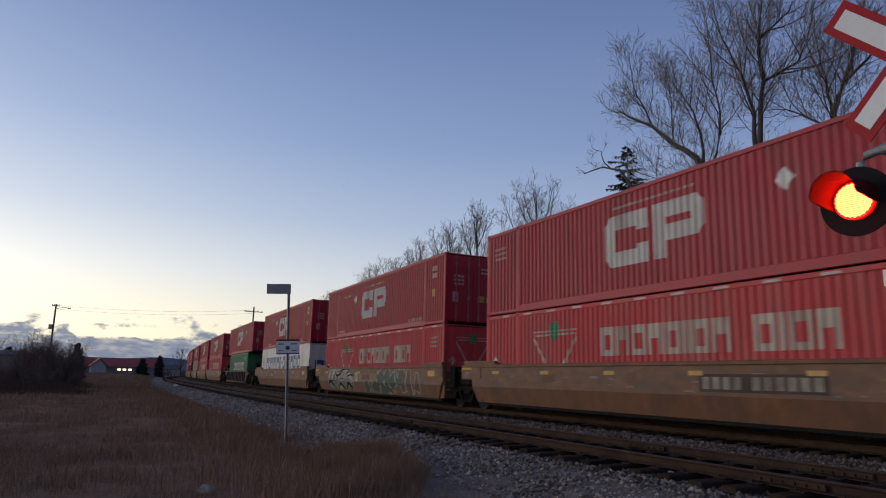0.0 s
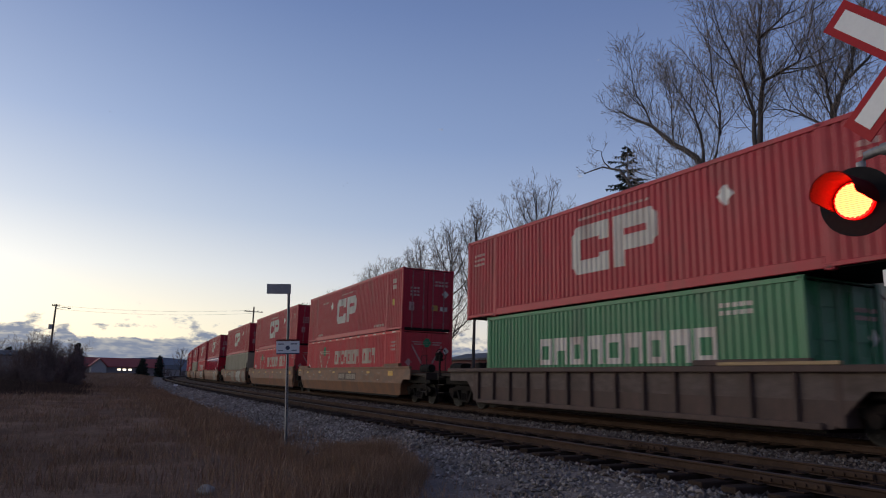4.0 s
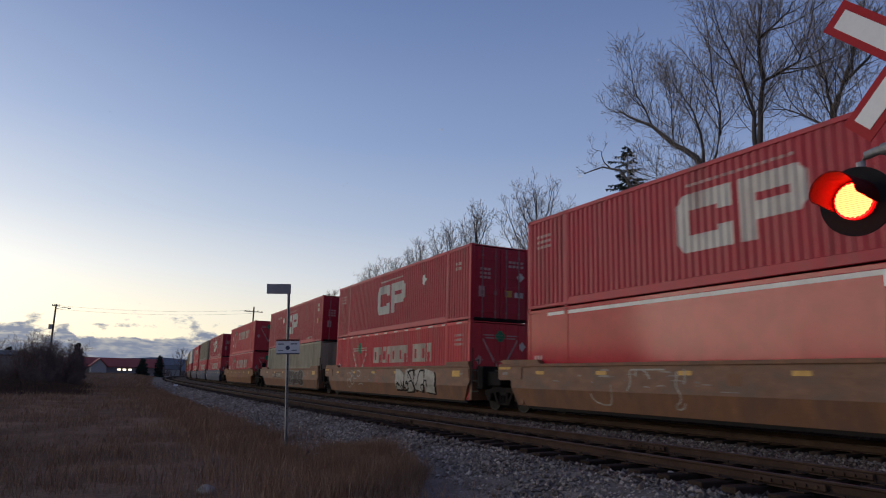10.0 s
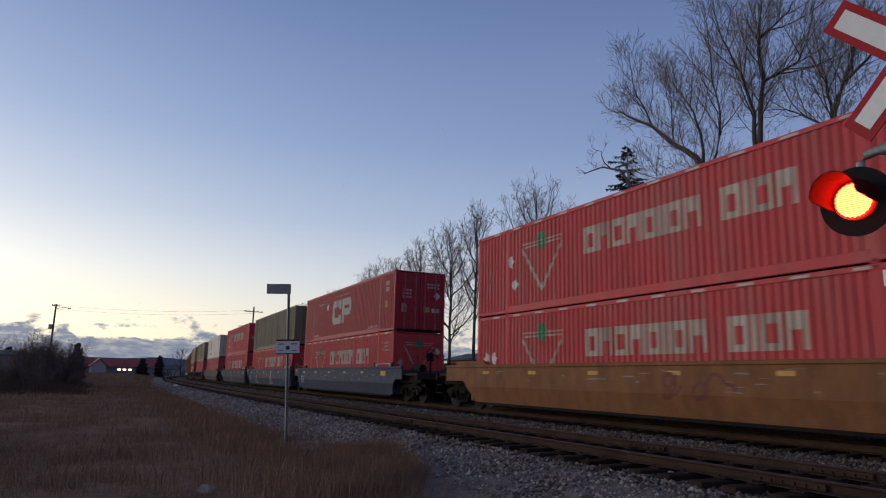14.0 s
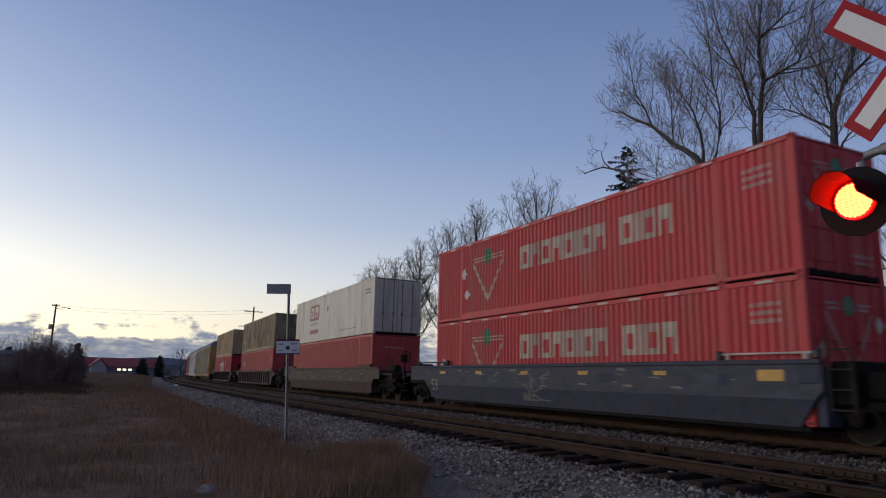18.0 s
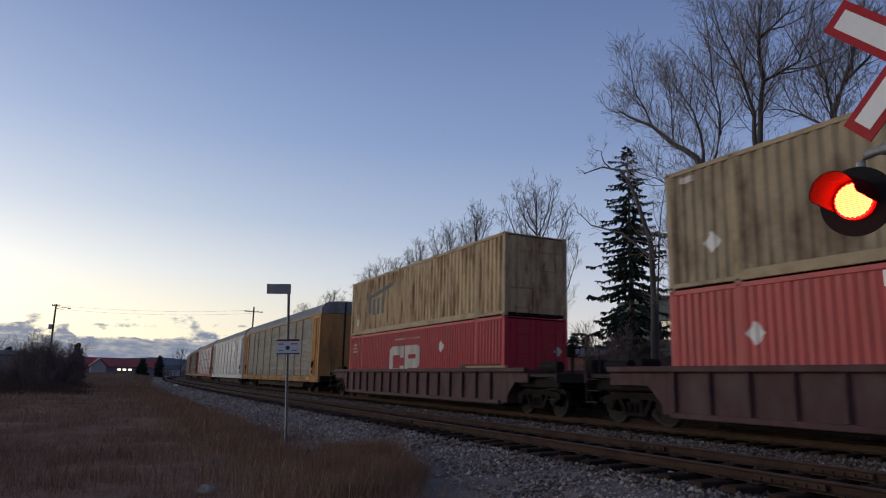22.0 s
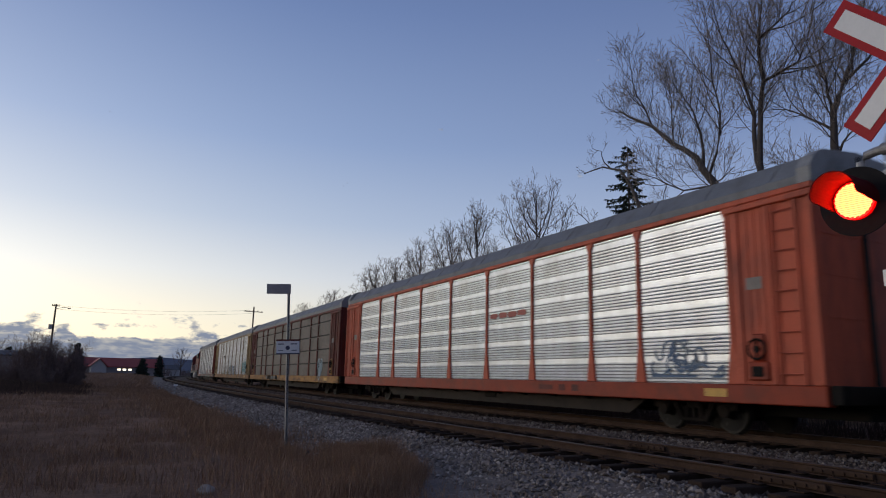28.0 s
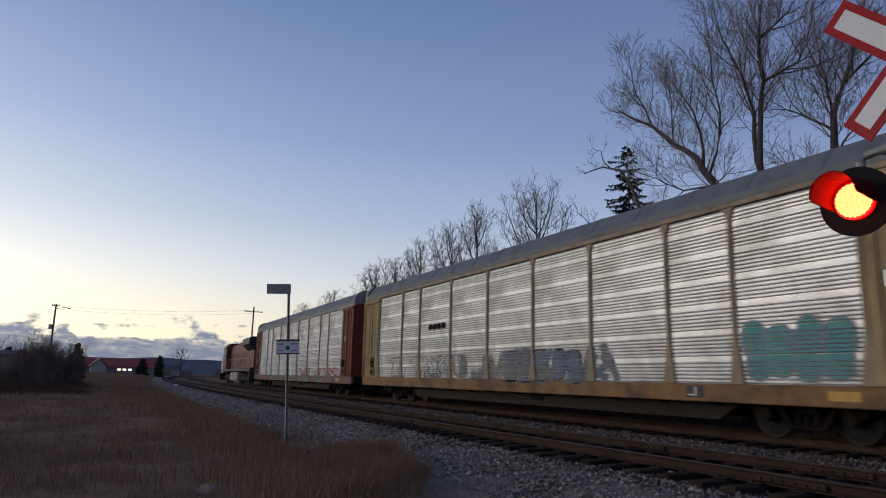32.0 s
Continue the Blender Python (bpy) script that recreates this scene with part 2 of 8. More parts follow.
M_END_TAN = mat("sun_bleached_tan_paint", (0.42, 0.30, 0.155), 0.65, spec=0.25, dirt=(0.24, 0.16, 0.085), dirt_amount=0.45, streak=3)
M_POST_YELLOW = mat("faded_yellow_post_paint", (0.36, 0.235, 0.12), 0.7, spec=0.25, dirt=(0.25, 0.17, 0.1), dirt_amount=0.4, streak=3)
M_POST_GREY = mat("dusty_grey_post_paint", (0.36, 0.345, 0.33), 0.7, spec=0.25, dirt=(0.24, 0.21, 0.19), dirt_amount=0.4, streak=3)
M_SILL_TAN = mat("worn_tan_sill_paint", (0.27, 0.145, 0.062), 0.7, spec=0.25, scale=2.5, dirt=(0.12, 0.075, 0.05), dirt_amount=0.55, streak=0.6)
M_SILL_YELLOW = mat("worn_yellow_sill_paint", (0.36, 0.185, 0.058), 0.7, spec=0.25, scale=2.2, dirt=(0.085, 0.056, 0.042), dirt_amount=0.62, streak=0.35, vary=0.25)
M_RACK_WHITE = mat("rack_white_paint", (0.52, 0.52, 0.50), 0.55, dirt=(0.3, 0.28, 0.26), dirt_amount=0.4, streak=3)
M_LOCO_RED = mat("locomotive_red", (0.15, 0.026, 0.026), 0.55, spec=0.35, dirt=(0.06, 0.032, 0.028), dirt_amount=0.45)
M_CAP = mat("pale_cap_steel", (0.27, 0.275, 0.28), 0.6, spec=0.3, dirt=(0.16, 0.155, 0.15), dirt_amount=0.45, vary=0.15)
M_LOWER_SILL = mat("grimy_lower_sill", (0.032, 0.024, 0.021), 0.75, spec=0.2, dirt=(0.018, 0.015, 0.014), dirt_amount=0.4)
M_PLATE = mat("faded_data_plate", (0.21, 0.18, 0.165), 0.6, vary=0.25)
# a black hood; the lamp's red glow is put into its base colour
M_HOOD = mat("red_lit_black_hood", (0.075, 0.004, 0.006), 0.85, spec=0.1, vary=0.1, bump=0)
M_BACKING = mat("matt_black_backing", (0.019, 0.0175, 0.0185), 0.85, spec=0.12, vary=0.1, bump=0)
M_BLACK = mat("black_paint", (0.018, 0.018, 0.02), 0.55)
M_GLASS_DARK = mat("dark_window_glass", (0.02, 0.025, 0.03), 0.06, vary=0.02, bump=0)
M_RAIL = mat("rusty_rail_side", (0.066, 0.042, 0.031), 0.9, spec=0.05, dirt=(0.038, 0.024, 0.018), dirt_amount=0.4)
M_RAILTOP = mat("worn_rail_head", (0.074, 0.053, 0.044), 0.6, spec=0.3)
M_TIE = mat("weathered_tie_timber", (0.037, 0.025, 0.019), 0.9, spec=0.08, dirt=(0.067, 0.049, 0.038), dirt_amount=0.3, each=0.35, bump=0.6)
M_GRAVEL = mat("ballast_bed", (0.21, 0.172, 0.147), 0.9, spec=0.05, vary=0.4, scale=2.0, fine=22.0, bump=1.0, dirt=(0.15, 0.125, 0.112), dirt_amount=0.4)
M_GRAVEL_STAINED = mat("oil_stained_ballast_bed", (0.118, 0.087, 0.069), 0.9, spec=0.05, vary=0.4, scale=2.0, fine=22.0, bump=1.0, dirt=(0.051, 0.036, 0.028), dirt_amount=0.4)
M_BARK = mat("dark_grey_bark", (0.085, 0.071, 0.063), 0.9, vary=0.3, scale=4.0, bump=0.8, streak=4)
M_TWIG = mat("bare_twig_bark", (0.225, 0.18, 0.15), 0.9, vary=0.25)
M_SHRUB = mat("dark_shrub_twigs", (0.20, 0.148, 0.130), 0.95, vary=0.25, spec=0.05, bump=0)
M_NEEDLE = mat("spruce_needles", (0.022, 0.034, 0.022), 0.85, vary=0.4, scale=2.0, each=0.2)
M_STEEL_POST = mat("galvanised_post", (0.30, 0.30, 0.31), 0.5, 0.4)
M_SIGN_BACK = mat("weathered_sign_plate", (0.30, 0.28, 0.285), 0.5, 0.3)
M_SIGN_WHITE = mat("white_sign_face", (0.74, 0.74, 0.74), 0.35, vary=0.04, bump=0)
M_SIGN_RED = mat("red_sign_band", (0.38, 0.008, 0.016), 0.5, spec=0.2, vary=0.05, bump=0)
M_SIGN_BLUE = mat("dark_blue_sign_ink", (0.03, 0.035, 0.09), 0.35)
M_LENS = mat("lit_red_lens", (0.5, 0.02, 0.01), 0.3, vary=0.0, bump=0, emit=(1.0, 0.034, 0.010, 28.0))
_n, _l = M_LENS.node_tree.nodes, M_LENS.node_tree.links
_w = _n.new("ShaderNodeTexWave")
_w.bands_direction = "Z"
_w.inputs["Scale"].default_value, _w.inputs["Distortion"].default_value = 26.0, 2.5
_c = _n.new("ShaderNodeTexCoord")
_l.new(_c.outputs["Object"], _w.inputs["Vector"])
_m = _n.new("ShaderNodeMapRange")
_m.inputs[3].default_value, _m.inputs[4].default_value = 18.0, 40.0
_l.new(_w.outputs["Fac"], _m.inputs[0])
_l.new(_m.outputs[0], _n["Principled BSDF"].inputs["Emission Strength"])
M_LENS_RIM = mat("red_lens_rim", (0.6, 0.0, 0.0), 0.2, vary=0.0, bump=0, emit=(1.0, 0.002, 0.002, 1.1))
M_LENS_DARK = mat("unlit_red_lens", (0.25, 0.01, 0.01), 0.15, vary=0.02, bump=0)
M_WOODPOLE = mat("pole_timber", (0.10, 0.075, 0.06), 0.85, streak=6)
M_WIRE = mat("wire", (0.03, 0.03, 0.03), 0.6, vary=0, bump=0)
M_STUCCO = mat("teal_grey_stucco", (0.172, 0.20, 0.207), 0.8, dirt=(0.136, 0.16, 0.165), dirt_amount=0.35, streak=3, vary=0.12)
M_PANE = mat("window_glass", (0.03, 0.035, 0.04), 0.03, vary=0.02, bump=0, spec=1.0)
M_WINDOW_FRAME = mat("dark_window_frame", (0.045, 0.042, 0.04), 0.6, vary=0.1)
M_ROOF_RED = mat("red_roof_sheet", (0.34, 0.062, 0.045), 0.6)
M_ROOF_GREY = mat("grey_roofing", (0.10, 0.10, 0.11), 0.8)
M_RED_WALL = mat("red_shed_wall", (0.11, 0.026, 0.028), 0.7)
M_LIT_WINDOW = mat("lit_window", (0.8, 0.7, 0.5), 0.3, vary=0, bump=0, emit=(1.0, 0.86, 0.62, 2.2))
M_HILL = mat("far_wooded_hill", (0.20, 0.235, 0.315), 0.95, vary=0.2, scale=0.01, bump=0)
M_BOULDER = mat("pale_boulder", (0.33, 0.29, 0.25), 0.85, vary=0.25, scale=3, bump=0.6)
M_GRAFF = [mat("graffiti_white", (0.33, 0.31, 0.275), 0.6, vary=0.25, dirt=(0.2, 0.17, 0.14), dirt_amount=0.45), mat("graffiti_green", (0.036, 0.060, 0.038), 0.6, vary=0.25), mat("graffiti_teal", (0.04, 0.27, 0.28), 0.55, vary=0.2, dirt=(0.12, 0.26, 0.27), dirt_amount=0.4),
           mat("graffiti_blue", (0.05, 0.11, 0.21), 0.55, vary=0.2, dirt=(0.12, 0.145, 0.17), dirt_amount=0.4), mat("graffiti_grey", (0.14, 0.145, 0.145), 0.6, vary=0.2), mat("graffiti_red", (0.30, 0.04, 0.03), 0.5),
           mat("graffiti_black", (0.02, 0.016, 0.014), 0.8, spec=0.05), mat("graffiti_tan", (0.21, 0.18, 0.14), 0.7, vary=0.3), mat("graffiti_cream", (0.42, 0.39, 0.34), 0.6, vary=0.2), mat("graffiti_sky", (0.17, 0.25, 0.30), 0.6, vary=0.25), mat("graffiti_smoke", (0.072, 0.058, 0.05), 0.7, vary=0.3, spec=0.1),
           mat("graffiti_dull_red", (0.17, 0.045, 0.032), 0.7, vary=0.25), mat("graffiti_lime", (0.30, 0.29, 0.12), 0.6, vary=0.2), mat("graffiti_umber", (0.13, 0.08, 0.05), 0.7, vary=0.3), mat("faded_tan_panel", (0.235, 0.175, 0.115), 0.7, spec=0.25, vary=0.2)]


# ---- mesh tools ----
class Shape:
    """Vertices and faces gathered piece by piece, then made into one mesh."""

    def __init__(self):
        self.v, self.f, self.k = [], [], []

    def add(self, verts, faces, k=0):
        o = len(self.v)
        self.v += [tuple(q) for q in verts]
        self.f += [tuple(o + i for i in fc) for fc in faces]
        self.k += [k] * len(faces)
        return self

    def box(self, x0, x1, y0, y1, z0, z1, k=0, c=0.0):
        """A box, with its long edges chamfered by c."""
        if c <= 0:
            v = [(x, y, z) for x in (x0, x1) for y in (y0, y1) for z in (z0, z1)]
            return self.add(v, [(0, 1, 3, 2), (4, 6, 7, 5), (0, 4, 5, 1), (2, 3, 7, 6), (0, 2, 6, 4), (1, 5, 7, 3)], k)
        prof = [(y0 + c, z0), (y1 - c, z0), (y1, z0 + c), (y1, z1 - c), (y1 - c, z1), (y0 + c, z1), (y0, z1 - c), (y0, z0 + c)]
        ring = lambda x, s: [(x, (y0 + y1) / 2 + (y - (y0 + y1) / 2) * s[0], (z0 + z1) / 2 + (z - (z0 + z1) / 2) * s[1]) for y, z in prof]
        sy, sz = max(0.1, 1 - 2 * c / (y1 - y0)), max(0.1, 1 - 2 * c / (z1 - z0))
        rings = [ring(x0, (sy, sz)), ring(x0 + c, (1, 1)), ring(x1 - c, (1, 1)), ring(x1, (sy, sz))]
        v = [q for r in rings for q in r]
        f = [(a * 8 + i, a * 8 + (i + 1) % 8, a * 8 + 8 + (i + 1) % 8, a * 8 + 8 + i) for a in range(3) for i in range(8)]
        return self.add(v, f + [tuple(reversed(range(8))), tuple(range(24, 32))], k)

    def prism(self, prof, a, b, axis="x", k=0):
        """A closed profile drawn along an axis. For x the profile is (y, z), for y (x, z), for z (x, y)."""
        put = {"x": lambda q, t: (t, q[0], q[1]), "y": lambda q, t: (q[0], t, q[1]), "z": lambda q, t: (q[0], q[1], t)}[axis]
        n = len(prof)
        v = [put(q, a) for q in prof] + [put(q, b) for q in prof]
        f = [(i, (i + 1) % n, n + (i + 1) % n, n + i) for i in range(n)]
        return self.add(v, f + [tuple(reversed(range(n))), tuple(range(n, 2 * n))], k)

    def tube(self, pts, radii, n=8, k=0, cap=True):
        pts = [Vector(q) for q in pts]
        if isinstance(radii, (int, float)):
            radii = [radii] * len(pts)
        v, f = [], []
        for i, q in enumerate(pts):
            d = (pts[min(i + 1, len(pts) - 1)] - pts[max(i - 1, 0)]).normalized()
            a = d.cross(Vector((0, 0, 1)) if abs(d.z) < 0.9 else Vector((1, 0, 0))).normalized()
            b = d.cross(a)
            v += [q + (a * math.cos(2 * math.pi * j / n) + b * math.sin(2 * math.pi * j / n)) * radii[i] for j in range(n)]
        for i in range(len(pts) - 1):
            f += [(i * n + j, i * n + (j + 1) % n, (i + 1) * n + (j + 1) % n, (i + 1) * n + j) for j in range(n)]
        if cap:
            f += [tuple(reversed(range(n))), tuple(range((len(pts) - 1) * n, len(pts) * n))]
        return self.add(v, f, k)

    def disc(self, x, y, z, r, t, axis="y", n=20, k=0, r2=None):
        """A wheel-like disc of thickness t about an axis."""
        r2 = r if r2 is None else r2
        ring = [(math.cos(2 * math.pi * i / n), math.sin(2 * math.pi * i / n)) for i in range(n)]
        if axis == "y":
            v = [(x + c * r, y - t / 2, z + s * r) for c, s in ring] + [(x + c * r2, y + t / 2, z + s * r2) for c, s in ring]
        elif axis == "x":
            v = [(x - t / 2, y + c * r, z + s * r) for c, s in ring] + [(x + t / 2, y + c * r2, z + s * r2) for c, s in ring]
        else:
            v = [(x + c * r, y + s * r, z - t / 2) for c, s in ring] + [(x + c * r2, y + s * r2, z + t / 2) for c, s in ring]
        f = [(i, (i + 1) % n, n + (i + 1) % n, n + i) for i in range(n)]
        return self.add(v, f + [tuple(reversed(range(n))), tuple(range(n, 2 * n))], k)

    def mesh(self, name, *mats, smooth=False):
        me = bpy.data.meshes.new(name)
        me.from_pydata(self.v, [], self.f)
        for m in mats:
            me.materials.append(m)
        if len(mats) > 1:
            me.polygons.foreach_set("material_index", self.k)
        bm = bmesh.new()
        bm.from_mesh(me)
        bmesh.ops.recalc_face_normals(bm, faces=bm.faces)
        bm.to_mesh(me)
        bm.free()
        if smooth:
            me.polygons.foreach_set("use_smooth", [True] * len(me.polygons))
        me.update()
        return me


def part(name, shape, material, parent, label="", at=None, smooth=False):
    """Links a shape or a ready mesh as one part of its thing."""
    if isinstance(shape, Shape):
        mats = material if isinstance(material, (list, tuple)) else [material]
        shape = shape.mesh(name, *mats, smooth=smooth)
    ob = new(name, shape)
    ob.parent = parent
    if at is not None:
        ob.matrix_basis = at
    if label:
        ob["label"] = label
    if name in ("stencil", "rail_dash", "text_bar", "hole_row", "graffiti", "car_number", "logo_bars", "scuff"):
        ob["kind"] = "stuff"
    return ob


def thing(name, label, category, group="", m=None, shape=None, material=None, kind="", smooth=False):
    data = None
    if shape is not None:
        data = shape.mesh(name, *(material if isinstance(material, (list, tuple)) else [material]), smooth=smooth)
    ob = new(name, data)
    if m is not None:
        ob.matrix_basis = m
    return tagged(ob, label, category, group, kind)


def letters(text, size):
    """A mesh of readable figures, standing in the x-z plane."""
    cu = bpy.data.curves.new("figures", "FONT")
    cu.body, cu.size, cu.extrude = text, size, 0.002
    ob = bpy.data.objects.new("figures", cu)
    me = bpy.data.meshes.new_from_object(ob)
    me.transform(Matrix.Rotation(radians(90), 4, "X"))
    return me
# ---- containers ----
BOX_H = 2.893


def wave(x0, x1, pitch, depth):
    """The corrugation of a wall from x0 to x1, as (x, inset)."""
    n = max(1, round((x1 - x0) / pitch))
    p = (x1 - x0) / n
    out = [(x0, 0.0)]
    for i in range(n):
        a = x0 + i * p
        out += [(a + 0.30 * p, 0.0), (a + 0.46 * p, depth), (a + 0.78 * p, depth), (a + 0.94 * p, 0.0)]
    return out + [(x1, 0.0)]


def sheet(sh, line, y, side, z0, z1, k=0, thick=0.012):
    """A corrugated upright sheet along x; side -1 faces -y."""
    for (xa, ia), (xb, ib) in zip(line, line[1:]):
        ya, yb = y - side * ia, y - side * ib
        sh.add([(xa, ya, z0), (xb, yb, z0), (xb, yb, z1), (xa, ya, z1)], [(0, 1, 2, 3)], k)


def painted(sh, traps, line, y, k=0, lift=0.005):
    """Paint on a corrugated wall that faces -y: pieces (xa, xb, low_a, high_a, low_b, high_b) that follow its folds."""
    xs = [q[0] for q in line]
    for xa, xb, la, ha, lb, hb in traps:
        cuts = [xa] + [x for x in xs if xa < x < xb] + [xb]
        for a, b in zip(cuts, cuts[1:]):
            ia, ib = np.interp([a, b], xs, [q[1] for q in line])
            fa, fb = (a - xa) / (xb - xa), (b - xa) / (xb - xa)
            q = lambda f, u, w: u + (w - u) * f
            sh.add([(a, y + ia - lift, q(fa, la, lb)), (b, y + ib - lift, q(fb, la, lb)), (b, y + ib - lift, q(fb, ha, hb)), (a, y + ia - lift, q(fa, ha, hb))], [(0, 1, 2, 3)], k)
    return sh


def bar(x0, x1, z0, z1):
    return (x0, x1, z0, z1, z0, z1)


def bracket(x, z, w, h, t):
    """A square ring open on its right."""
    c = t * 0.55
    return [(x, x + c, z + c, z + h - c, z, z + h), bar(x + c, x + t, z, z + h), bar(x + t, x + w, z, z + t), bar(x + t, x + w, z + h - t, z + h),
            bar(x + w - t, x + w, z + t, z + t * 1.3), bar(x + w - t, x + w, z + h - t * 1.3, z + h - t)]


def flag_ring(x, z, w, h, t):
    """A square ring on a leg."""
    m = z + h * 0.30
    c = t * 0.5
    return [bar(x, x + t, z, z + h), bar(x + t, x + w - t, m, m + t), bar(x + t, x + w - t, z + h - t, z + h), bar(x + w - t, x + w - c, m, z + h), (x + w - c, x + w, m, z + h, m + c, z + h - c)]


def block_row(x, z, widths, h, t, gap, odd=0):
    """A row of block shapes: arches, rings and posts."""
    out = []
    for i, w in enumerate(widths):
        mine = []
        out.append(mine)
        form = (i + odd) % 4
        if w < 2.2 * t:
            mine.append(bar(x, x + w, z, z + h))
        elif form % 2:
            mine += [bar(x, x + t, z, z + h), bar(x + w - t, x + w, z, z + h), bar(x + t, x + w - t, z + h * 0.52, z + h)]
        else:
            mine += [bar(x, x + t, z, z + h), bar(x + w - t, x + w, z, z + h), bar(x + t, x + w - t, z + h * 0.72, z + h), bar(x + t, x + w - t, z, z + h * 0.2)]
        x += w + gap
    return out


def rhomb(x, z, r):
    return [(x - r, x, z, z, z - r * 1.1, z + r * 1.1), (x, x + r, z - r * 1.1, z + r * 1.1, z, z)]


def triangle_emblem(x, z, w, h, t):
    """An inverted triangle drawn in outline."""
    m = x + w / 2
    return [(x, m, z + h - t * 2.4, z + h - t * 1.2, z - t * 0.6, z + t * 1.2), (m, x + w, z - t * 0.6, z + t * 1.2, z + h - t * 2.4, z + h - t * 1.2),
            bar(x, x + w, z + h - t * 0.45, z + h), bar(x + t, x + w - t, z + h - t * 1.5, z + h - t)]


def leaf_patch(x, z, r):
    return [(x - r, x - r * 0.5, z - r * .3, z + r * .3, z - r * .8, z + r * .7), bar(x - r * 0.5, x + r * 0.5, z - r, z + r), (x + r * 0.5, x + r, z - r * .8, z + r * .7, z - r * .3, z + r * .3)]


def tick_rows(x, z, w, rows, cols, h=0.10, gap=0.07):
    """Small stencilled rows that cannot be read, as bars."""
    out = []
    cw = w / cols
    for r in range(rows):
        for c in range(cols):
            out.append(bar(x + c * cw, x + c * cw + cw * 0.72, z - r * (h + gap) - h, z - r * (h + gap)))
    return out


MESHES = {}


def once(key, make):
    if key not in MESHES:
        MESHES[key] = make()
    return MESHES[key]


def container(name, label, paint, length=16.15, width=2.59, pitch=0.21, depth=0.040, posts=6.096, marks=(), doors="bars", trim=None, group="stacked containers", rails_pale=False):
    """A steel freight container: corrugated walls, posts, rails, roof and doors. marks: (shapes, material, part name)."""
    top = thing(name, label, "container", group)
    hx, hy, H = length / 2, width / 2, BOX_H
    trim = trim or paint
    pw = 0.16
    cuts = [-hx + pw, -posts - 0.09, -posts + 0.09, posts - 0.09, posts + 0.09, hx - pw] if posts and posts < hx - 0.5 else [-hx + pw, hx - pw]
    line = []
    for a, b in zip(cuts[0::2], cuts[1::2]):
        line += wave(a, b, pitch, depth)
    key = (length, width, pitch, depth, posts)

    def walls(side):
        sh = Shape()
        for a, b in zip(cuts[0::2], cuts[1::2]):
            sheet(sh, wave(a, b, pitch, depth), side * (hy - 0.012), side, 0.15, H - 0.10)
        return sh.mesh("side_wall")
    for side in (-1, 1):
        me = once((key, side, paint.name), lambda: walls(side))
        if not me.materials:
            me.materials.append(paint)
        part("side_wall", me, None, top)
    def keyed(tag, make, m):
        me = once((key, tag, m.name), make)
        if not me.materials:
            me.materials.append(m)
        return me
    for side in (-1, 1):
        part("bottom_rail", keyed(("bottom", side), lambda: Shape().box(-hx + pw, hx - pw, min(side * hy, side * (hy - .07)), max(side * hy, side * (hy - .07)), 0.055, 0.155, c=0.01).box(-(posts or hx - .3) + 0.1, (posts or hx - .3) - 0.1, *sorted((side * (hy + 0.004), side * (hy - .05))), 0.04, 0.27, c=0.012).mesh("bottom_rail"), trim), None, top)
        part("top_rail", keyed(("top", side), lambda: Shape().box(-hx + pw, hx - pw, min(side * hy, side * (hy - .06)), max(side * hy, side * (hy - .06)), H - 0.11, H, c=0.008).mesh("top_rail"), trim), None, top)
    def post(x0, x1, s):
        y0, y1 = sorted((s * (hy + 0.003), s * (hy - 0.14)))
        return Shape().box(x0, x1, y0, y1, 0.0, H + 0.004, c=0.012).mesh("corner_post")
    for s in (-1, 1):
        for e in (-1, 1):
            x0, x1 = sorted((e * hx, e * (hx - pw)))
            part("corner_post", keyed(("post", s, e), lambda: post(x0, x1, s), trim), None, top)
            if len(cuts) > 2:
                part("support_post", keyed(("mid", s, e), lambda: post(e * posts - 0.09, e * posts + 0.09, s), trim), None, top)
    def casting(up):
        sh = Shape().box(-0.089, 0.089, -0.012, 0.14, 0.0, 0.118, c=0.012)
        ring = [(0.038 * math.cos(a) * (1.0 if up else 1.15), 0.059 + 0.032 * math.sin(a)) for a in [2 * math.pi * q / 12 for q in range(12)]]
        return sh.add([(x, -0.0135, z) for x, z in ring], [tuple(range(12))], 1).mesh("corner_casting", trim, M_SLOT)
    for x in [-hx + 0.089, hx - 0.089] + ([-posts, posts] if len(cuts) > 2 else []):
        for up in (0, 1):
            part("corner_casting", once(("casting", trim.name, up), lambda: casting(up)), None, top, at=pose(x, -hy, (H - 0.113) if up else -0.002))
    part("roof", keyed("roof", lambda: Shape().box(-hx + 0.05, hx - 0.05, -hy + 0.06, hy - 0.06, H - 0.05, H - 0.01).mesh("roof"), trim), None, top)
    part("floor_frame", keyed("floor", lambda: Shape().box(-hx + 0.05, hx - 0.05, -hy + 0.08, hy - 0.08, 0.03, 0.14).mesh("floor_frame"), M_UNDER), None, top)

    def end_wall():
        sh = Shape()
        for (ya, ia), (yb, ib) in zip(wave(-hy + .14, hy - .14, 0.3, 0.03), wave(-hy + .14, hy - .14, 0.3, 0.03)[1:]):
            sh.add([(-hx + 0.03 + ia, ya, 0.1), (-hx + 0.03 + ib, yb, 0.1), (-hx + 0.03 + ib, yb, H - 0.06), (-hx + 0.03 + ia, ya, H - 0.06)], [(0, 1, 2, 3)])
        return sh.mesh("end_wall")
    part("end_wall", keyed("end", end_wall, paint), None, top)

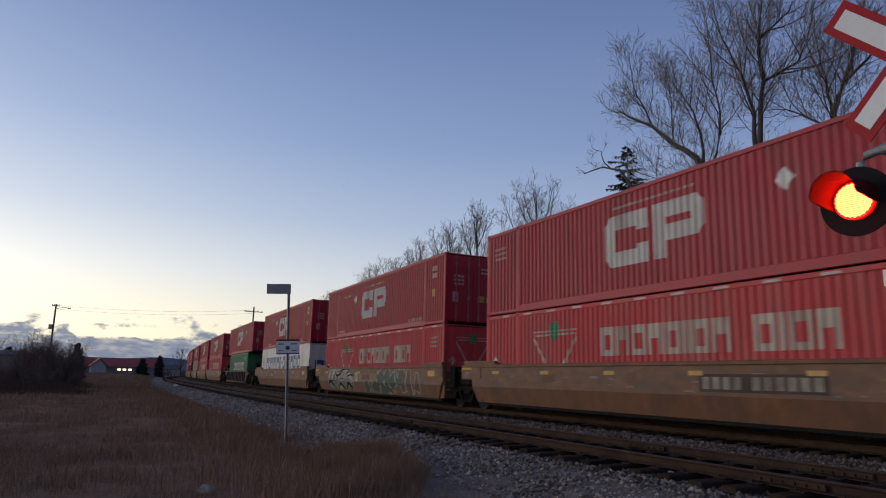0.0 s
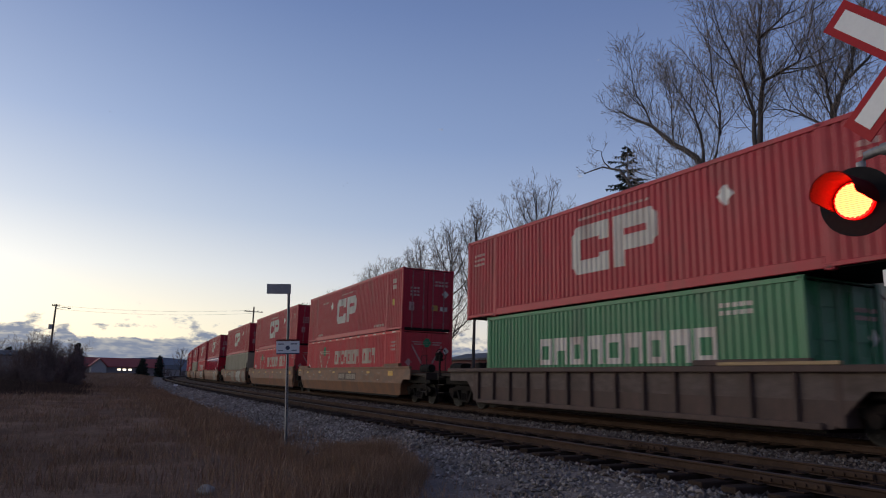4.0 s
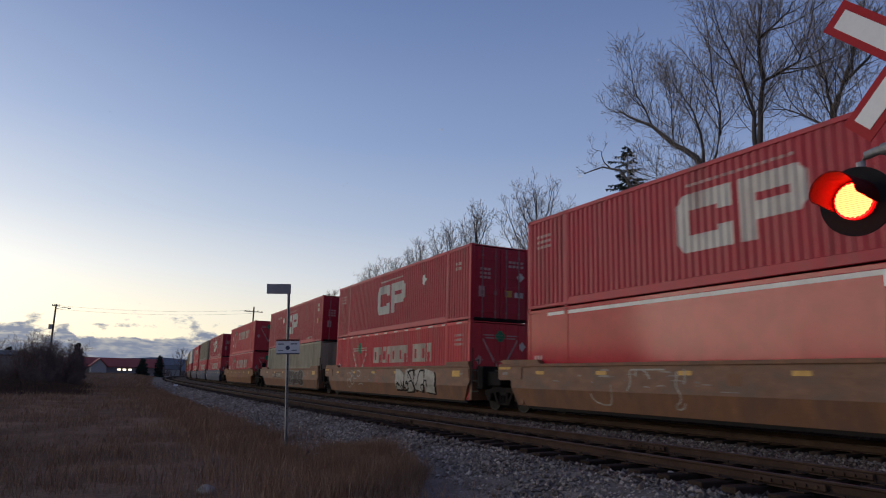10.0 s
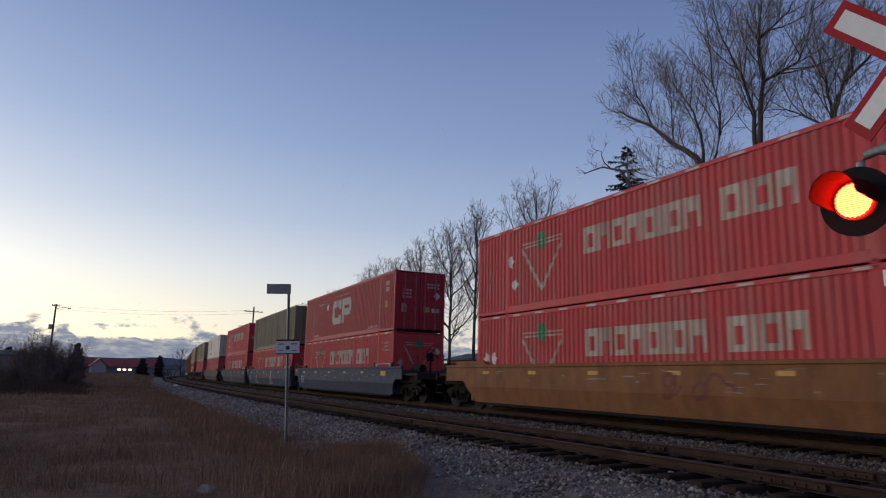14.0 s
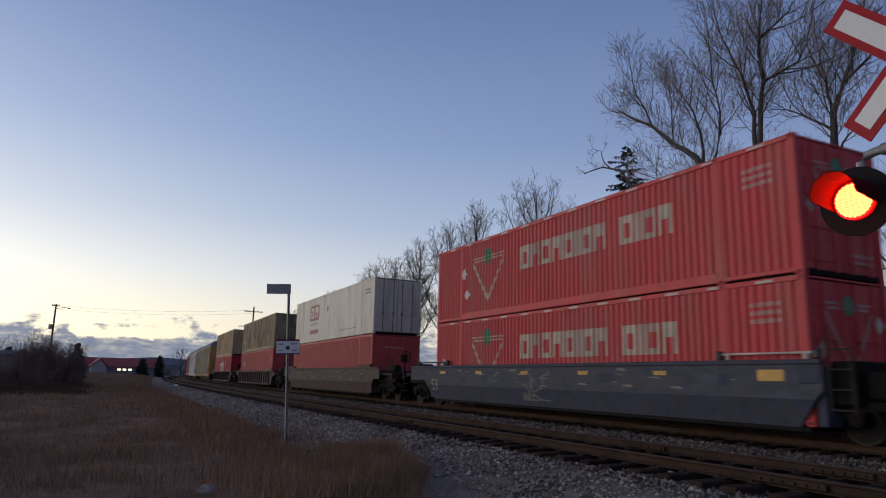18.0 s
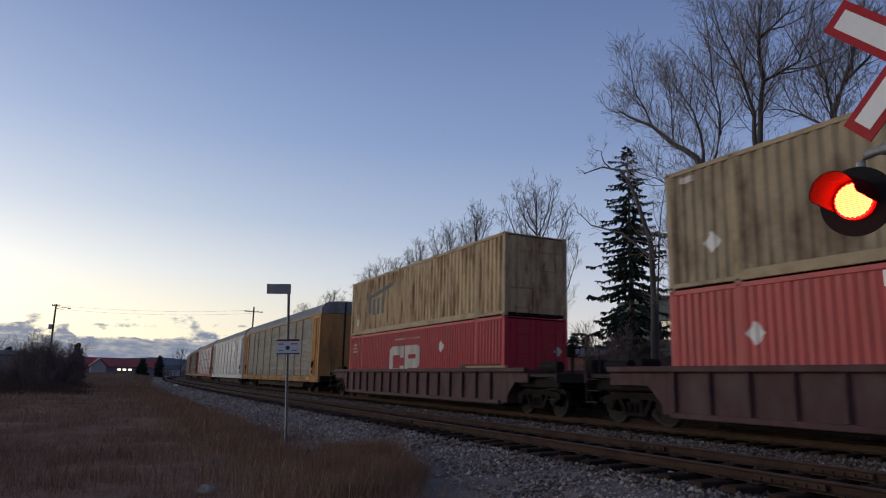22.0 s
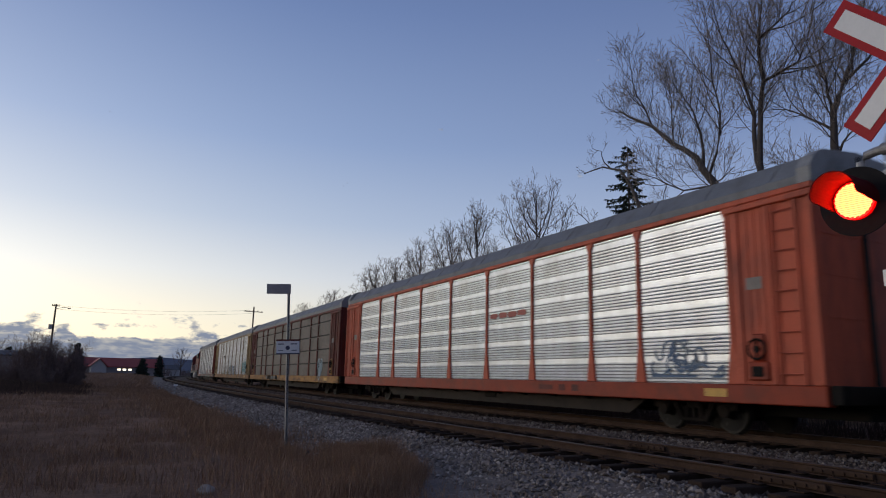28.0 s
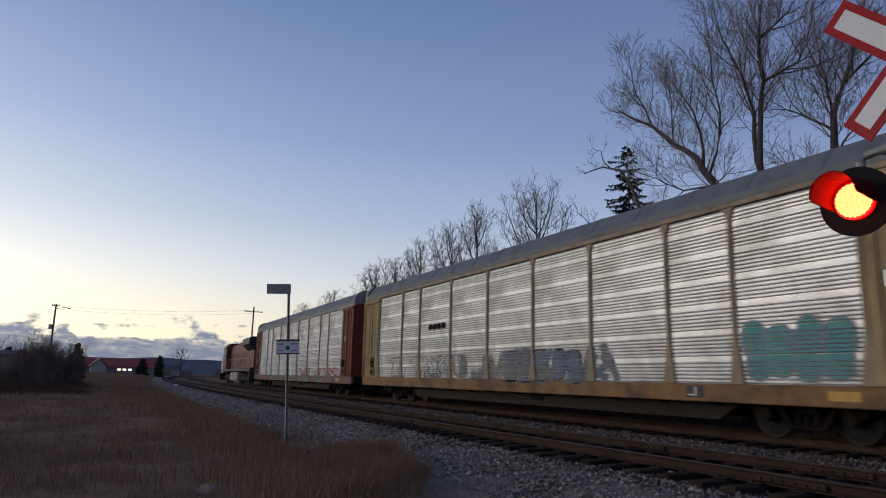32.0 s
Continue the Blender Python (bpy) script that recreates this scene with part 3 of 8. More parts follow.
    def leaf(s):
        y0, y1 = sorted((s * 0.012, s * (hy - 0.14)))
        sh = Shape().box(hx - 0.09, hx - 0.045, y0, y1, 0.13, H - 0.09, c=0.008)
        for i in range(4):
            z = 0.32 + i * 0.66
            sh.box(hx - 0.045, hx - 0.02, y0 + 0.12, y1 - 0.12, z, z + 0.36, c=0.006)
        return sh.mesh("door")
    for s in (-1, 1):
        d = part("door", keyed(("door", s), lambda: leaf(s), paint), None, top)
        if doors == "bars":
            for y in (0.24, 0.80):
                me = keyed(("bar", s, y), lambda: Shape().tube([(hx - 0.005, s * y, 0.1), (hx - 0.005, s * y, H - 0.08)], 0.022, 6).box(hx - 0.02, hx + 0.012, s * y - 0.05, s * y + 0.05, 1.0, 1.14).box(hx - 0.02, hx + 0.012, s * y - 0.04, s * y + 0.04, 0.3, 0.36).box(hx - 0.02, hx + 0.012, s * y - 0.04, s * y + 0.04, 2.45, 2.51).mesh("locking_bar"), M_BAR if rails_pale else trim)
                part("locking_bar", me, None, d)
    for traps, m, nm in marks:
        if nm.startswith("end_"):
            sh = Shape()
            for ya, yb, la, ha, lb, hb in (sum(traps, []) if isinstance(traps[0], list) else traps):
                sh.add([(hx - 0.012, ya, la), (hx - 0.012, yb, lb), (hx - 0.012, yb, hb), (hx - 0.012, ya, ha)], [(0, 1, 2, 3)])
            part(nm[4:], sh, m, top)
        elif nm == "rail_dash":
            sh = Shape()
            for xa, xb, la, ha, lb, hb in traps:
                sh.box(xa, xb, -hy - 0.006, -hy - 0.001, la, ha)
            part(nm, sh, m, top)
        elif traps and isinstance(traps[0], list):
            for glyph in traps:
                part(nm, painted(Shape(), glyph, line, -hy + 0.012, lift=0.009 if nm == "inset_shape" else 0.005), m, top)
        else:
            part(nm, painted(Shape(), traps, line, -hy + 0.012), m, top)
    return top


def end_marks(kind):
    """Placards on the door end."""
    if kind == "emblem":
        return [(triangle_emblem(-0.75, 0.95, 1.5, 1.45, 0.1), M_PALE, "end_emblem"), (leaf_patch(0, 2.35, 0.2), M_GREEN_MARK, "end_leaf_patch"),
                (rhomb(0.95, 2.0, 0.17), M_WHITE, "end_placard"), (rhomb(-0.9, 1.45, 0.17), M_PALE, "end_placard"), (tick_rows(0.2, 0.55, 0.8, 2, 5, 0.08), M_PALE, "end_stencil")]
    return [(rhomb(0.88, 1.75, 0.17), M_WHITE, "end_placard"), (tick_rows(0.35, 2.35, 0.7, 2, 4, 0.09), M_PALE, "end_stencil"), (tick_rows(-0.9, 2.0, 0.5, 3, 3, 0.09), M_PALE, "end_stencil"),
            ([bar(0.62, 1.0, 0.95, 1.15)], M_WHITE, "end_placard"), ([bar(0.2, 0.5, 0.95, 1.2)], M_YELLOW, "end_placard"), ([bar(-0.95, -0.7, 0.9, 1.3)], M_PALE, "end_placard")]


def pair_marks(variant=0):
    """Two white block shapes, a white rhomb, small stencils."""
    o = -0.25 if variant == 1 else 0.0
    out = [([bracket(-1.72 + o, 0.86, 1.62, 1.40, 0.40), flag_ring(0.08 + o, 0.86, 1.62, 1.40, 0.40)], M_WHITE, "logo_shape")]
    out.append((rhomb(-3.05 if variant == 1 else 3.8, 2.0, 0.23), M_PLACARD, "placard"))
    if variant == 1:
        out += [(tick_rows(-5.0, 2.35, 1.1, 1, 6, 0.12), M_PALE, "stencil"), (tick_rows(-5.9, 0.42, 1.2, 1, 5, 0.12), M_PALE, "stencil"), (tick_rows(6.75, 2.45, 0.5, 2, 2, 0.2, 0.09), M_PALE, "stencil"),
                ([bar(6.85, 7.1, 1.2, 1.5)], M_YELLOW, "placard"), (tick_rows(-1.2, 2.52, 2.4, 1, 14, 0.06), M_PALE, "stencil"), (tick_rows(4.4, 0.42, 1.4, 1, 5, 0.13), M_PALE, "stencil")]
    else:
        out += [(tick_rows(-7.6, 2.35, 0.8, 3, 4, 0.09, 0.08), M_PALE, "stencil"), (tick_rows(6.8, 2.3, 0.45, 2, 3, 0.12, 0.07), M_PALE, "stencil"), (tick_rows(-1.4, 2.50, 2.9, 1, 14, 0.07), M_PALE, "stencil")]
    return out + end_marks("plain")


def emblem_marks(variant=0):
    """A triangle emblem with a green leaf patch and a row of white block shapes."""
    out = [(triangle_emblem(-5.2, 0.62, 2.15, 1.62, 0.11), M_CREAM, "emblem"), (leaf_patch(-4.12, 2.22, 0.27), M_GREEN_MARK, "leaf_patch"),
           (block_row(-2.0, 1.43, [0.52, 0.52, 0.52, 0.52, 0.52, 0.16, 0.52, 0.52], 0.76, 0.13, 0.066), M_CREAM, "word_block"),
           (block_row(2.85, 1.43, [0.52, 0.16, 0.52, 0.5], 0.76, 0.13, 0.06), M_CREAM, "word_block"),
           (tick_rows(6.75, 2.42, 0.8, 3, 5, 0.09, 0.08), M_PALE, "stencil"), ([bar(-7.0 + 1.27 * i, -6.6 + 1.27 * i, 2.805, 2.86) for i in range(12)], M_DASH, "rail_dash")]
    if variant == 0:
        out.append(([rhomb(-7.5, 1.28, 0.24)], M_PLACARD, "placard"))
    if variant == 1:
        out.append(([rhomb(-7.45, 1.45, 0.2), rhomb(-6.95, 1.45, 0.2)], M_PLACARD, "placard"))
    if variant == 2:
        out.append(([rhomb(-5.9, 1.75, 0.2), rhomb(-5.65, 0.95, 0.2)], M_PLACARD, "placard"))
    return out + end_marks("emblem")


# ---- running gear ----
WHEELS = []         # (wheelset, place along its truck, radius)


def truck(parent, x, heavy=False):
    """A two-axle truck: bolster, cast side frames with springs, wheel sets."""
    def frame_mesh(side):
        y0, y1 = sorted((side * 0.93, side * 1.06))
        sh = Shape()
        outline = [(-1.22, 0.50), (-1.22, 0.66), (-0.55, 0.78), (0.55, 0.78), (1.22, 0.66), (1.22, 0.50), (0.98, 0.46), (0.62, 0.62), (-0.62, 0.62), (-0.98, 0.46)]
        sh.prism(outline, y0, y1, "y")
        sh.prism([(-0.62, 0.62), (-0.50, 0.62), (-0.28, 0.26), (-0.40, 0.22)], y0, y1, "y")
        sh.prism([(0.50, 0.62), (0.62, 0.62), (0.40, 0.22), (0.28, 0.26)], y0, y1, "y")
        sh.box(-0.40, 0.40, y0, y1, 0.20, 0.28, c=0.02)
        for i in (-0.2, 0.0, 0.2):
            sh.tube([(i, (y0 + y1) / 2, 0.28), (i, (y0 + y1) / 2, 0.55)], 0.07, 8)
        for e in (-0.89, 0.89):
            sh.disc(e, (y0 + y1) / 2, 0.46, 0.14, 0.2, "y", 14)
            sh.box(e - 0.16, e + 0.16, y0, y1, 0.42, 0.60, c=0.02)
        return sh.mesh("side_frame", M_TRUCK)

    def wheelset_mesh():
        sh = Shape().tube([(0, -0.9, 0), (0, 0.9, 0)], 0.075, 12)
        for s in (-1, 1):
            sh.disc(0, s * 0.78, 0, 0.42, 0.10, "y", 28, 1)
            sh.disc(0, s * 0.715, 0, 0.455, 0.035, "y", 28, 1)
            sh.disc(0, s * 0.834, 0, 0.37, 0.012, "y", 28, 0)
            sh.disc(0, s * 0.86, 0, 0.14, 0.06, "y", 16, 0)
            for i in range(3):
                a = 2.094 * i
                sh.disc(0.27 * math.cos(a), s * 0.842, 0.27 * math.sin(a), 0.035, 0.006, "y", 10, 1)
        return sh.mesh("wheelset", M_WHEEL, M_TREAD)
    bol = part("truck", once("bolster", lambda: Shape().box(-0.22, 0.22, -1.05, 1.05, 0.50, 0.74, c=0.04).box(-0.75, 0.75, -0.35, 0.35, 0.60, 0.72).disc(0, 0, 0.80, 0.25, 0.14, "z", 16).mesh("truck", M_UNDER)), None, parent, "grimy two-axle truck", pose(x, 0, 0))
    for s in (-1, 1):
        part("side_frame", once(("sideframe", s), lambda: frame_mesh(s)), None, bol)
    for e in (-0.89, 0.89):
        WHEELS.append((part("wheelset", once("wheelset", wheelset_mesh), None, bol, "steel axle with two dark wheels", pose(e, 0, 0.42)), e, 0.42))
    return bol


# ---- well cars ----
def scrawl(rng, x0, x1, z0, z1, n, width):
    """Loops of sprayed paint, as flat ribbons on the plane y = 0."""
    sh = Shape()
    for _ in range(n):
        x, z = rng.uniform(x0, x1), rng.uniform(z0, z1)
        a, turn = rng.uniform(0, 6.28), rng.uniform(-1.1, 1.1)
        pts = []
        for i in range(14):
            pts.append((x, z))
            a += turn * rng.uniform(0.3, 1.0)
            if rng.random() < 0.15:
                turn = -turn
            x = min(x1, max(x0, x + 0.11 * math.cos(a)))
            z = min(z1, max(z0, z + 0.11 * math.sin(a)))
        for (xa, za), (xb, zb) in zip(pts, pts[1:]):
            dx_, dz_ = xb - xa, zb - za
            L = math.hypot(dx_, dz_)
            if L < 0.02:
                continue
            nx, nz = -dz_ / L * width / 2, dx_ / L * width / 2
            y = -rng.uniform(0, 0.003)
            sh.add([(xa - nx, y, za - nz), (xb - nx, y, zb - nz), (xb + nx, y, zb + nz), (xa + nx, y, za + nz)], [(0, 1, 2, 3)])
    return sh


def sprayed_piece(rng, x0, x1, z0, z1, n, width, grow):
    """Wild letter-like strokes that overlap; the same seed with a larger grow gives their outline."""
    sh = Shape()
    w = (x1 - x0) / n
    for i in range(n):
        for j in range(3):
            pts = [Vector((x0 + w * (i + rng.uniform(0.0, 1.0)), 0, rng.uniform(z0, z1))) for _ in range(2)]
            pts[0].z, pts[1].z = z0 + (z1 - z0) * rng.uniform(0, 0.25), z1 - (z1 - z0) * rng.uniform(0, 0.3)
            if j == 2:
                pts[1].z = pts[0].z + (z1 - z0) * rng.uniform(0.0, 0.3)
                pts[1].x = pts[0].x + w * rng.uniform(-0.9, 0.9)
            mid = pts[0].lerp(pts[1], 0.5) + Vector((rng.uniform(-.3, .3) * w, 0, rng.uniform(-.12, .12)))
            fat = width * rng.uniform(0.7, 1.25)
            prev = None
            for k in range(11):
                t = k / 10
                c = pts[0] * (1 - t) ** 2 + mid * 2 * t * (1 - t) + pts[1] * t * t
                d = ((mid - pts[0]) * (1 - t) + (pts[1] - mid) * t).normalized()
                r = fat * (0.75 + 0.5 * math.sin(2.2 * t + i)) / 2 + grow
                if k in (0, 10):
                    c = c + d * grow * (1 if k else -1)
                a, b = c + Vector((-d.z, 0, d.x)) * r, c - Vector((-d.z, 0, d.x)) * r
                a.z, b.z = min(max(a.z, z0), z1), min(max(b.z, z0), z1)
                y = -0.0004 * (3 * i + j) / n - (0.0 if grow else 0.003)
                if prev:
                    sh.add([(prev[0].x, y, prev[0].z), (prev[1].x, y, prev[1].z), (b.x, y, b.z), (a.x, y, a.z)], [(0, 1, 2, 3)])
                prev = (a, b)
    return sh


def arch_tag(x, z, w, h):
    """A tall rounded arch with a slit and a brow, sprayed."""
    sh = Shape()
    for i in range(10):
        za, zb = z + h * i / 10, z + h * (i + 1) / 10
        ra, rb = (w / 2 * math.sqrt(max(0.0, 1 - (q / 10) ** 3)) * (0.92 + 0.1 * math.sin(q)) for q in (i, i + 1))
        sh.add([(x - ra, 0, za), (x + ra, 0, za), (x + rb, 0, zb), (x - rb, 0, zb)], [(0, 1, 2, 3)])
    return sh


def fill_letters(rng, x0, x1, z0, z1, n):
    """Fat sprayed blocks with uneven edges, on the plane y = 0."""
    sh = Shape()
    w = (x1 - x0) / n
    for i in range(n):
        a, b = x0 + i * w + 0.02, x0 + (i + 1) * w * 0.99 + 0.0
        b = x0 + (i + 1) * w - 0.02
        pts = [(a + rng.uniform(0, .12) * w, z0 + rng.uniform(0, .2) * (z1 - z0)), (b - rng.uniform(0, .2) * w, z0 + rng.uniform(0, .12) * (z1 - z0)), (b, (z0 + z1) / 2 + rng.uniform(-.2, .2) * (z1 - z0)),
               (b - rng.uniform(0, .15) * w, z1 - rng.uniform(0, .2) * (z1 - z0)), ((a + b) / 2, z1 - rng.uniform(0, .1) * (z1 - z0)), (a + rng.uniform(0, .2) * w, z1 - rng.uniform(0, .15) * (z1 - z0)), (a - 0.02, (z0 + z1) / 2)]
        sh.add([(x, 0, z) for x, z in pts], [tuple(range(len(pts)))])
    return sh


def end_gear(car, e, x_end, x_coup, paint):
    """A free end: walkway, coupler, brake wheel, grab irons."""
    a, b = sorted((x_end, x_coup))
    part("end_platform", Shape().box(a, b, -1.3, 1.3, 1.13, 1.24, c=0.015).box(min(x_coup, x_coup - e * 0.1), max(x_coup, x_coup - e * 0.1), -1.42, 1.42, 0.98, 1.26, c=0.015), M_ENDS, car)
    part("centre_sill", Shape().box(min(x_end - e * 0.6, x_coup + e * 0.1), max(x_end - e * 0.6, x_coup + e * 0.1), -0.33, 0.33, 0.78, 1.12, c=0.02), M_UNDER, car)
    c = x_coup + e * 0.42
    part("coupler", Shape().box(min(x_coup, c), max(x_coup, c), -0.09, 0.09, 0.76, 0.98, c=0.02).box(c - 0.14, c + 0.14, -0.2, 0.16, 0.72, 1.0, c=0.05), M_UNDER, car)
    for s in (-1, 1):
        g = Shape().tube([(x_coup - e * 0.05, s * 1.38, 0.45), (x_coup - e * 0.05, s * 1.38, 1.95), (x_coup - e * 0.6, s * 1.38, 1.95), (x_coup - e * 0.6, s * 1.38, 1.25)], 0.018, 6)
        for z in (0.5, 0.8, 1.1):
            g.tube([(x_coup - e * 0.05, s * 1.38, z), (x_coup - e * 0.5, s * 1.38, z)], 0.016, 6)
        part("grab_iron", g, M_GRAB, car)
    part("brake_gear", Shape().box(min(x_end + e * 0.3, x_coup - e * 0.2), max(x_end + e * 0.3, x_coup - e * 0.2), -1.15, 1.15, 0.82, 1.12, c=0.04).disc(x_coup - e * 0.9, -0.95, 1.45, 0.17, 0.9, "x", 12).tube([(x_coup, -0.3, 0.9), (x_coup + e * 0.35, -0.32, 0.35), (x_coup + e * 0.7, -0.3, 0.6)], 0.035, 6).box(x_coup - e * 0.45 - 0.2, x_coup - e * 0.45 + 0.2, 0.1, 0.8, 1.24, 1.7, c=0.05), M_UNDER, car)
    if e > 0:
        part("brake_wheel", Shape().tube([(x_coup - 0.12, -0.75, 1.2), (x_coup - 0.12, -0.75, 2.15)], 0.05, 6).tube([(x_coup - 0.04, -0.75 + 0.24 * math.cos(a), 2.0 + 0.24 * math.sin(a)) for a in [2 * math.pi * q / 18 for q in range(19)]], 0.018, 6).tube([(x_coup - 0.04, -0.99, 2.0), (x_coup - 0.04, -0.51, 2.0)], 0.014, 5).tube([(x_coup - 0.04, -0.75, 1.76), (x_coup - 0.04, -0.75, 2.24)], 0.014, 5).box(x_coup - 0.3, x_coup - 0.12, -0.9, -0.6, 1.75, 2.1, c=0.03), M_UNDER, car)


UPPER_SCUFF = mat("bare_scuffed_steel", (0.24, 0.20, 0.17), 0.7, vary=0.3)
UPPER = {M_BROWN: M_BROWN_TOP, M_SLATE: M_SLATE_TOP, M_SLATE_FADED: M_SLATE_CHALKY, M_GREY_WELL: M_GREY_TOP}


def well_car(label, paint, left="joint", right="joint", ribbed=False, marks=(), reflectors=True, rod=False, short=False):
    """One unit of a well car. left, right: 'joint' shares a truck with the next unit, 'free' has a coupler end."""
    car = thing("well_car", label, "rail car", "well cars of the train")
    half = 8.075 if not short else 6.5
    # x at the levels: top, underside of end beam, knee, foot
    lx = [(1.52, -half - 1.45), (1.03, -half - 1.45), (1.028, -half - 0.75), (0.79, -half - 0.71), (0.27, -half - 0.5)] if left == "joint" else [(1.52, -half - 2.1), (0.97, -half - 2.1), (0.968, -half - 0.75), (0.79, -half - 0.55), (0.27, -half - 0.05)]
    rx = [(1.52, half + 0.3), (0.95, half + 0.3), (0.79, half + 0.15), (0.27, half - 0.3)] if right == "joint" else [(1.52, half + 1.5), (0.97, half + 1.5), (0.968, half + 0.75), (0.79, half + 0.55), (0.27, half + 0.05)]
    zs = sorted({z for z, _ in lx} | {z for z, _ in rx}, reverse=True)
    at = lambda tab, z: float(np.interp(z, [q[0] for q in reversed(tab)], [q[1] for q in reversed(tab)]))
    deep = lambda z: 1.45 if z >= 0.79 else 1.45 - 0.13 * (0.79 - z) / 0.52
    if ribbed:
        deep = lambda z: 1.36
    for s in (-1, 1):
        if ribbed:
            lx = [(min(z, 1.40), x) for z, x in lx]
            rx = [(min(z, 1.40), x) for z, x in rx]
            zs = sorted({z for z, _ in lx} | {z for z, _ in rx}, reverse=True)
        sh = Shape()
        outer = []
        for k, z in enumerate(zs):
            outer.append((at(lx, z), at(rx, z), s * deep(z), z))
        for u in (0.0, 0.07):
            sh.v += [q for pa, pb, y, z in outer for q in ((pa, y - s * u, z), (pb, y - s * u, z))]
        n = len(outer)
        for k in range(n - 1):
            p, q = 2 * k, 2 * n + 2 * k
            sh.f += [(p, p + 1, p + 3, p + 2), (q, q + 2, q + 3, q + 1), (p, p + 2, q + 2, q), (p + 1, q + 1, q + 3, p + 3)]
        sh.f += [(0, 2 * n, 2 * n + 1, 1), (2 * n - 2, 2 * n - 1, 4 * n - 1, 4 * n - 2)]
        high = [0.5 * (outer[k][3] + outer[k + 1][3]) > 0.80 for k in range(n - 1)]
        sh.k = [int(h) for h in high for _ in range(4)] + [1, 0]
        part("side_sheet", sh, [paint, UPPER.get(paint, paint)], car)
        y0, y1 = sorted((s * 1.36, s * 1.49))
        part("top_chord", Shape().box(lx[0][1], rx[0][1], y0, y1, 1.44 if not ribbed else 1.29, 1.535 if not ribbed else 1.425, c=0.015), paint, car)
        if ribbed:
            part("bottom_chord", Shape().box(-half + 0.1, half - 0.1, *sorted((s * 1.34, s * 1.47)), 0.25, 0.38, c=0.015), paint, car)
            x = -half + 0.15
            i = 0
            while x < half:
                yy = sorted((s * 1.362, s * 1.46))
                part("rib", once(("rib", s, paint.name), lambda: Shape().box(-0.045, 0.045, yy[0], yy[1], 0.381, 1.289, c=0.01).mesh("rib", paint)), None, car, at=pose(x, 0, 0))
                x += 1.02
        elif not rod:
            for x0, x1 in ((-half - 1.35, -half + 0.9), (half - 1.7, half + 0.2)):
                part("end_rail", Shape().prism([(x0 + .12, 1.54), (x1 - .3, 1.54), (x1, 1.54), (x1 - .15, 1.66), (x0 + .12, 1.68), (x0, 1.64)] if x0 < 0 else [(x0, 1.54), (x1, 1.54), (x1, 1.67), (x0 + .15, 1.66)], *sorted((s * 1.30, s * 1.47)), "y"), paint, car)
        if rod:
            for x0, x1 in ((-half - 1.35, -half + 1.2), (half - 2.0, half + 0.2)):
                part("end_rail", Shape().tube([(x0, s * 1.42, 1.66), (x1, s * 1.42, 1.66)], 0.03 if x0 < 0 else 0.022, 8).tube([(x0 + .2, s * 1.42, 1.52), (x0 + .2, s * 1.42, 1.66)], 0.03, 6).tube([(x1 - .2, s * 1.42, 1.52), (x1 - .2, s * 1.42, 1.66)], 0.05, 6), M_BLACK if x0 < 0 else M_WHITE, car, "black end rail" if x0 < 0 else "thin white end rail")
                part("rail_knob", Shape().box(x0 - 0.10, x0 + 0.06, s * 1.42 - 0.06, s * 1.42 + 0.06, 1.535, 1.73, c=0.03).box(x1 - 0.06, x1 + 0.10, s * 1.42 - 0.06, s * 1.42 + 0.06, 1.535, 1.73, c=0.03), M_BLACK, car, "black rail end block")
        if reflectors and not ribbed:
            for i, x in enumerate((-7.2, -4.4, -1.5, 1.4, 4.3, 7.3)):
                part("reflector", once(("refl", s, i == 5), lambda: Shape().box(-0.2 - 0.1 * (i == 5), 0.2 + 0.1 * (i == 5), *sorted((s * 1.449, s * 1.456)), 1.22 - 0.1 * (i == 5), 1.32 + 0.02 * (i == 5)).mesh("reflector", M_YELLOW)), None, car, "yellow reflector strip", pose(x, 0, 0))
    part("well_floor", Shape().box(-half + 0.1, half - 0.1, -1.3, 1.3, 0.19, 0.275), M_UNDER, car)
    for tab, e, mode in ((lx, -1, left), (rx, 1, right)):
        xe = tab[0][1]
        b0, b1 = sorted((e * (half + 0.12), e * (half + 0.3)))
        part("bulkhead", Shape().box(b0, b1, -1.37, 1.37, 0.3, 1.4, c=0.02), paint, car)
        if mode == "free":
            end_gear(car, e, e * (half + 0.3), e * (half + 3.1), paint)
            truck(car, e * (half + 1.55))
        elif e < 0:
            part("end_plate", Shape().box(-half - 1.47, -half - 0.1, -1.478, -1.453, 1.06, 1.45, c=0.006), UPPER.get(paint, paint), car, "scuffed end plate")
            part("end_stripe", Shape().box(-half - 1.46, -half - 0.72, -1.484, -1.479, 1.37, 1.44), M_YELLOW, car, "yellow reflector strip")
            part("end_stencil", Shape().box(-half - 1.2, -half - 0.9, -1.482, -1.479, 1.2, 1.29), M_PLATE, car, "pale stencilled plate")
            part("end_step", Shape().box(xe - 0.42, xe, -1.36, -1.0, 1.30, 1.36, c=0.01).tube([(xe - 0.4, -1.38, 1.3), (xe - 0.4, -1.38, 1.62), (xe, -1.38, 1.62)], 0.018, 6), M_GRAB, car, "worn end step with a grab iron")
            part("end_sill", Shape().box(xe, -half - 0.3, -1.3, 1.3, 1.1, 1.3, c=0.02).box(xe - 0.5, -half, -0.45, 0.45, 0.8, 1.12, c=0.02), M_UNDER, car)
            truck(car, -half - 1.85)
        else:
            part("end_sill", Shape().box(half + 0.32, half + 1.7, -1.0, 1.0, 0.80, 1.32, c=0.05).box(half + 0.32, half + 0.8, -1.2, 1.2, 0.7, 1.5, c=0.03), M_UNDER, car)
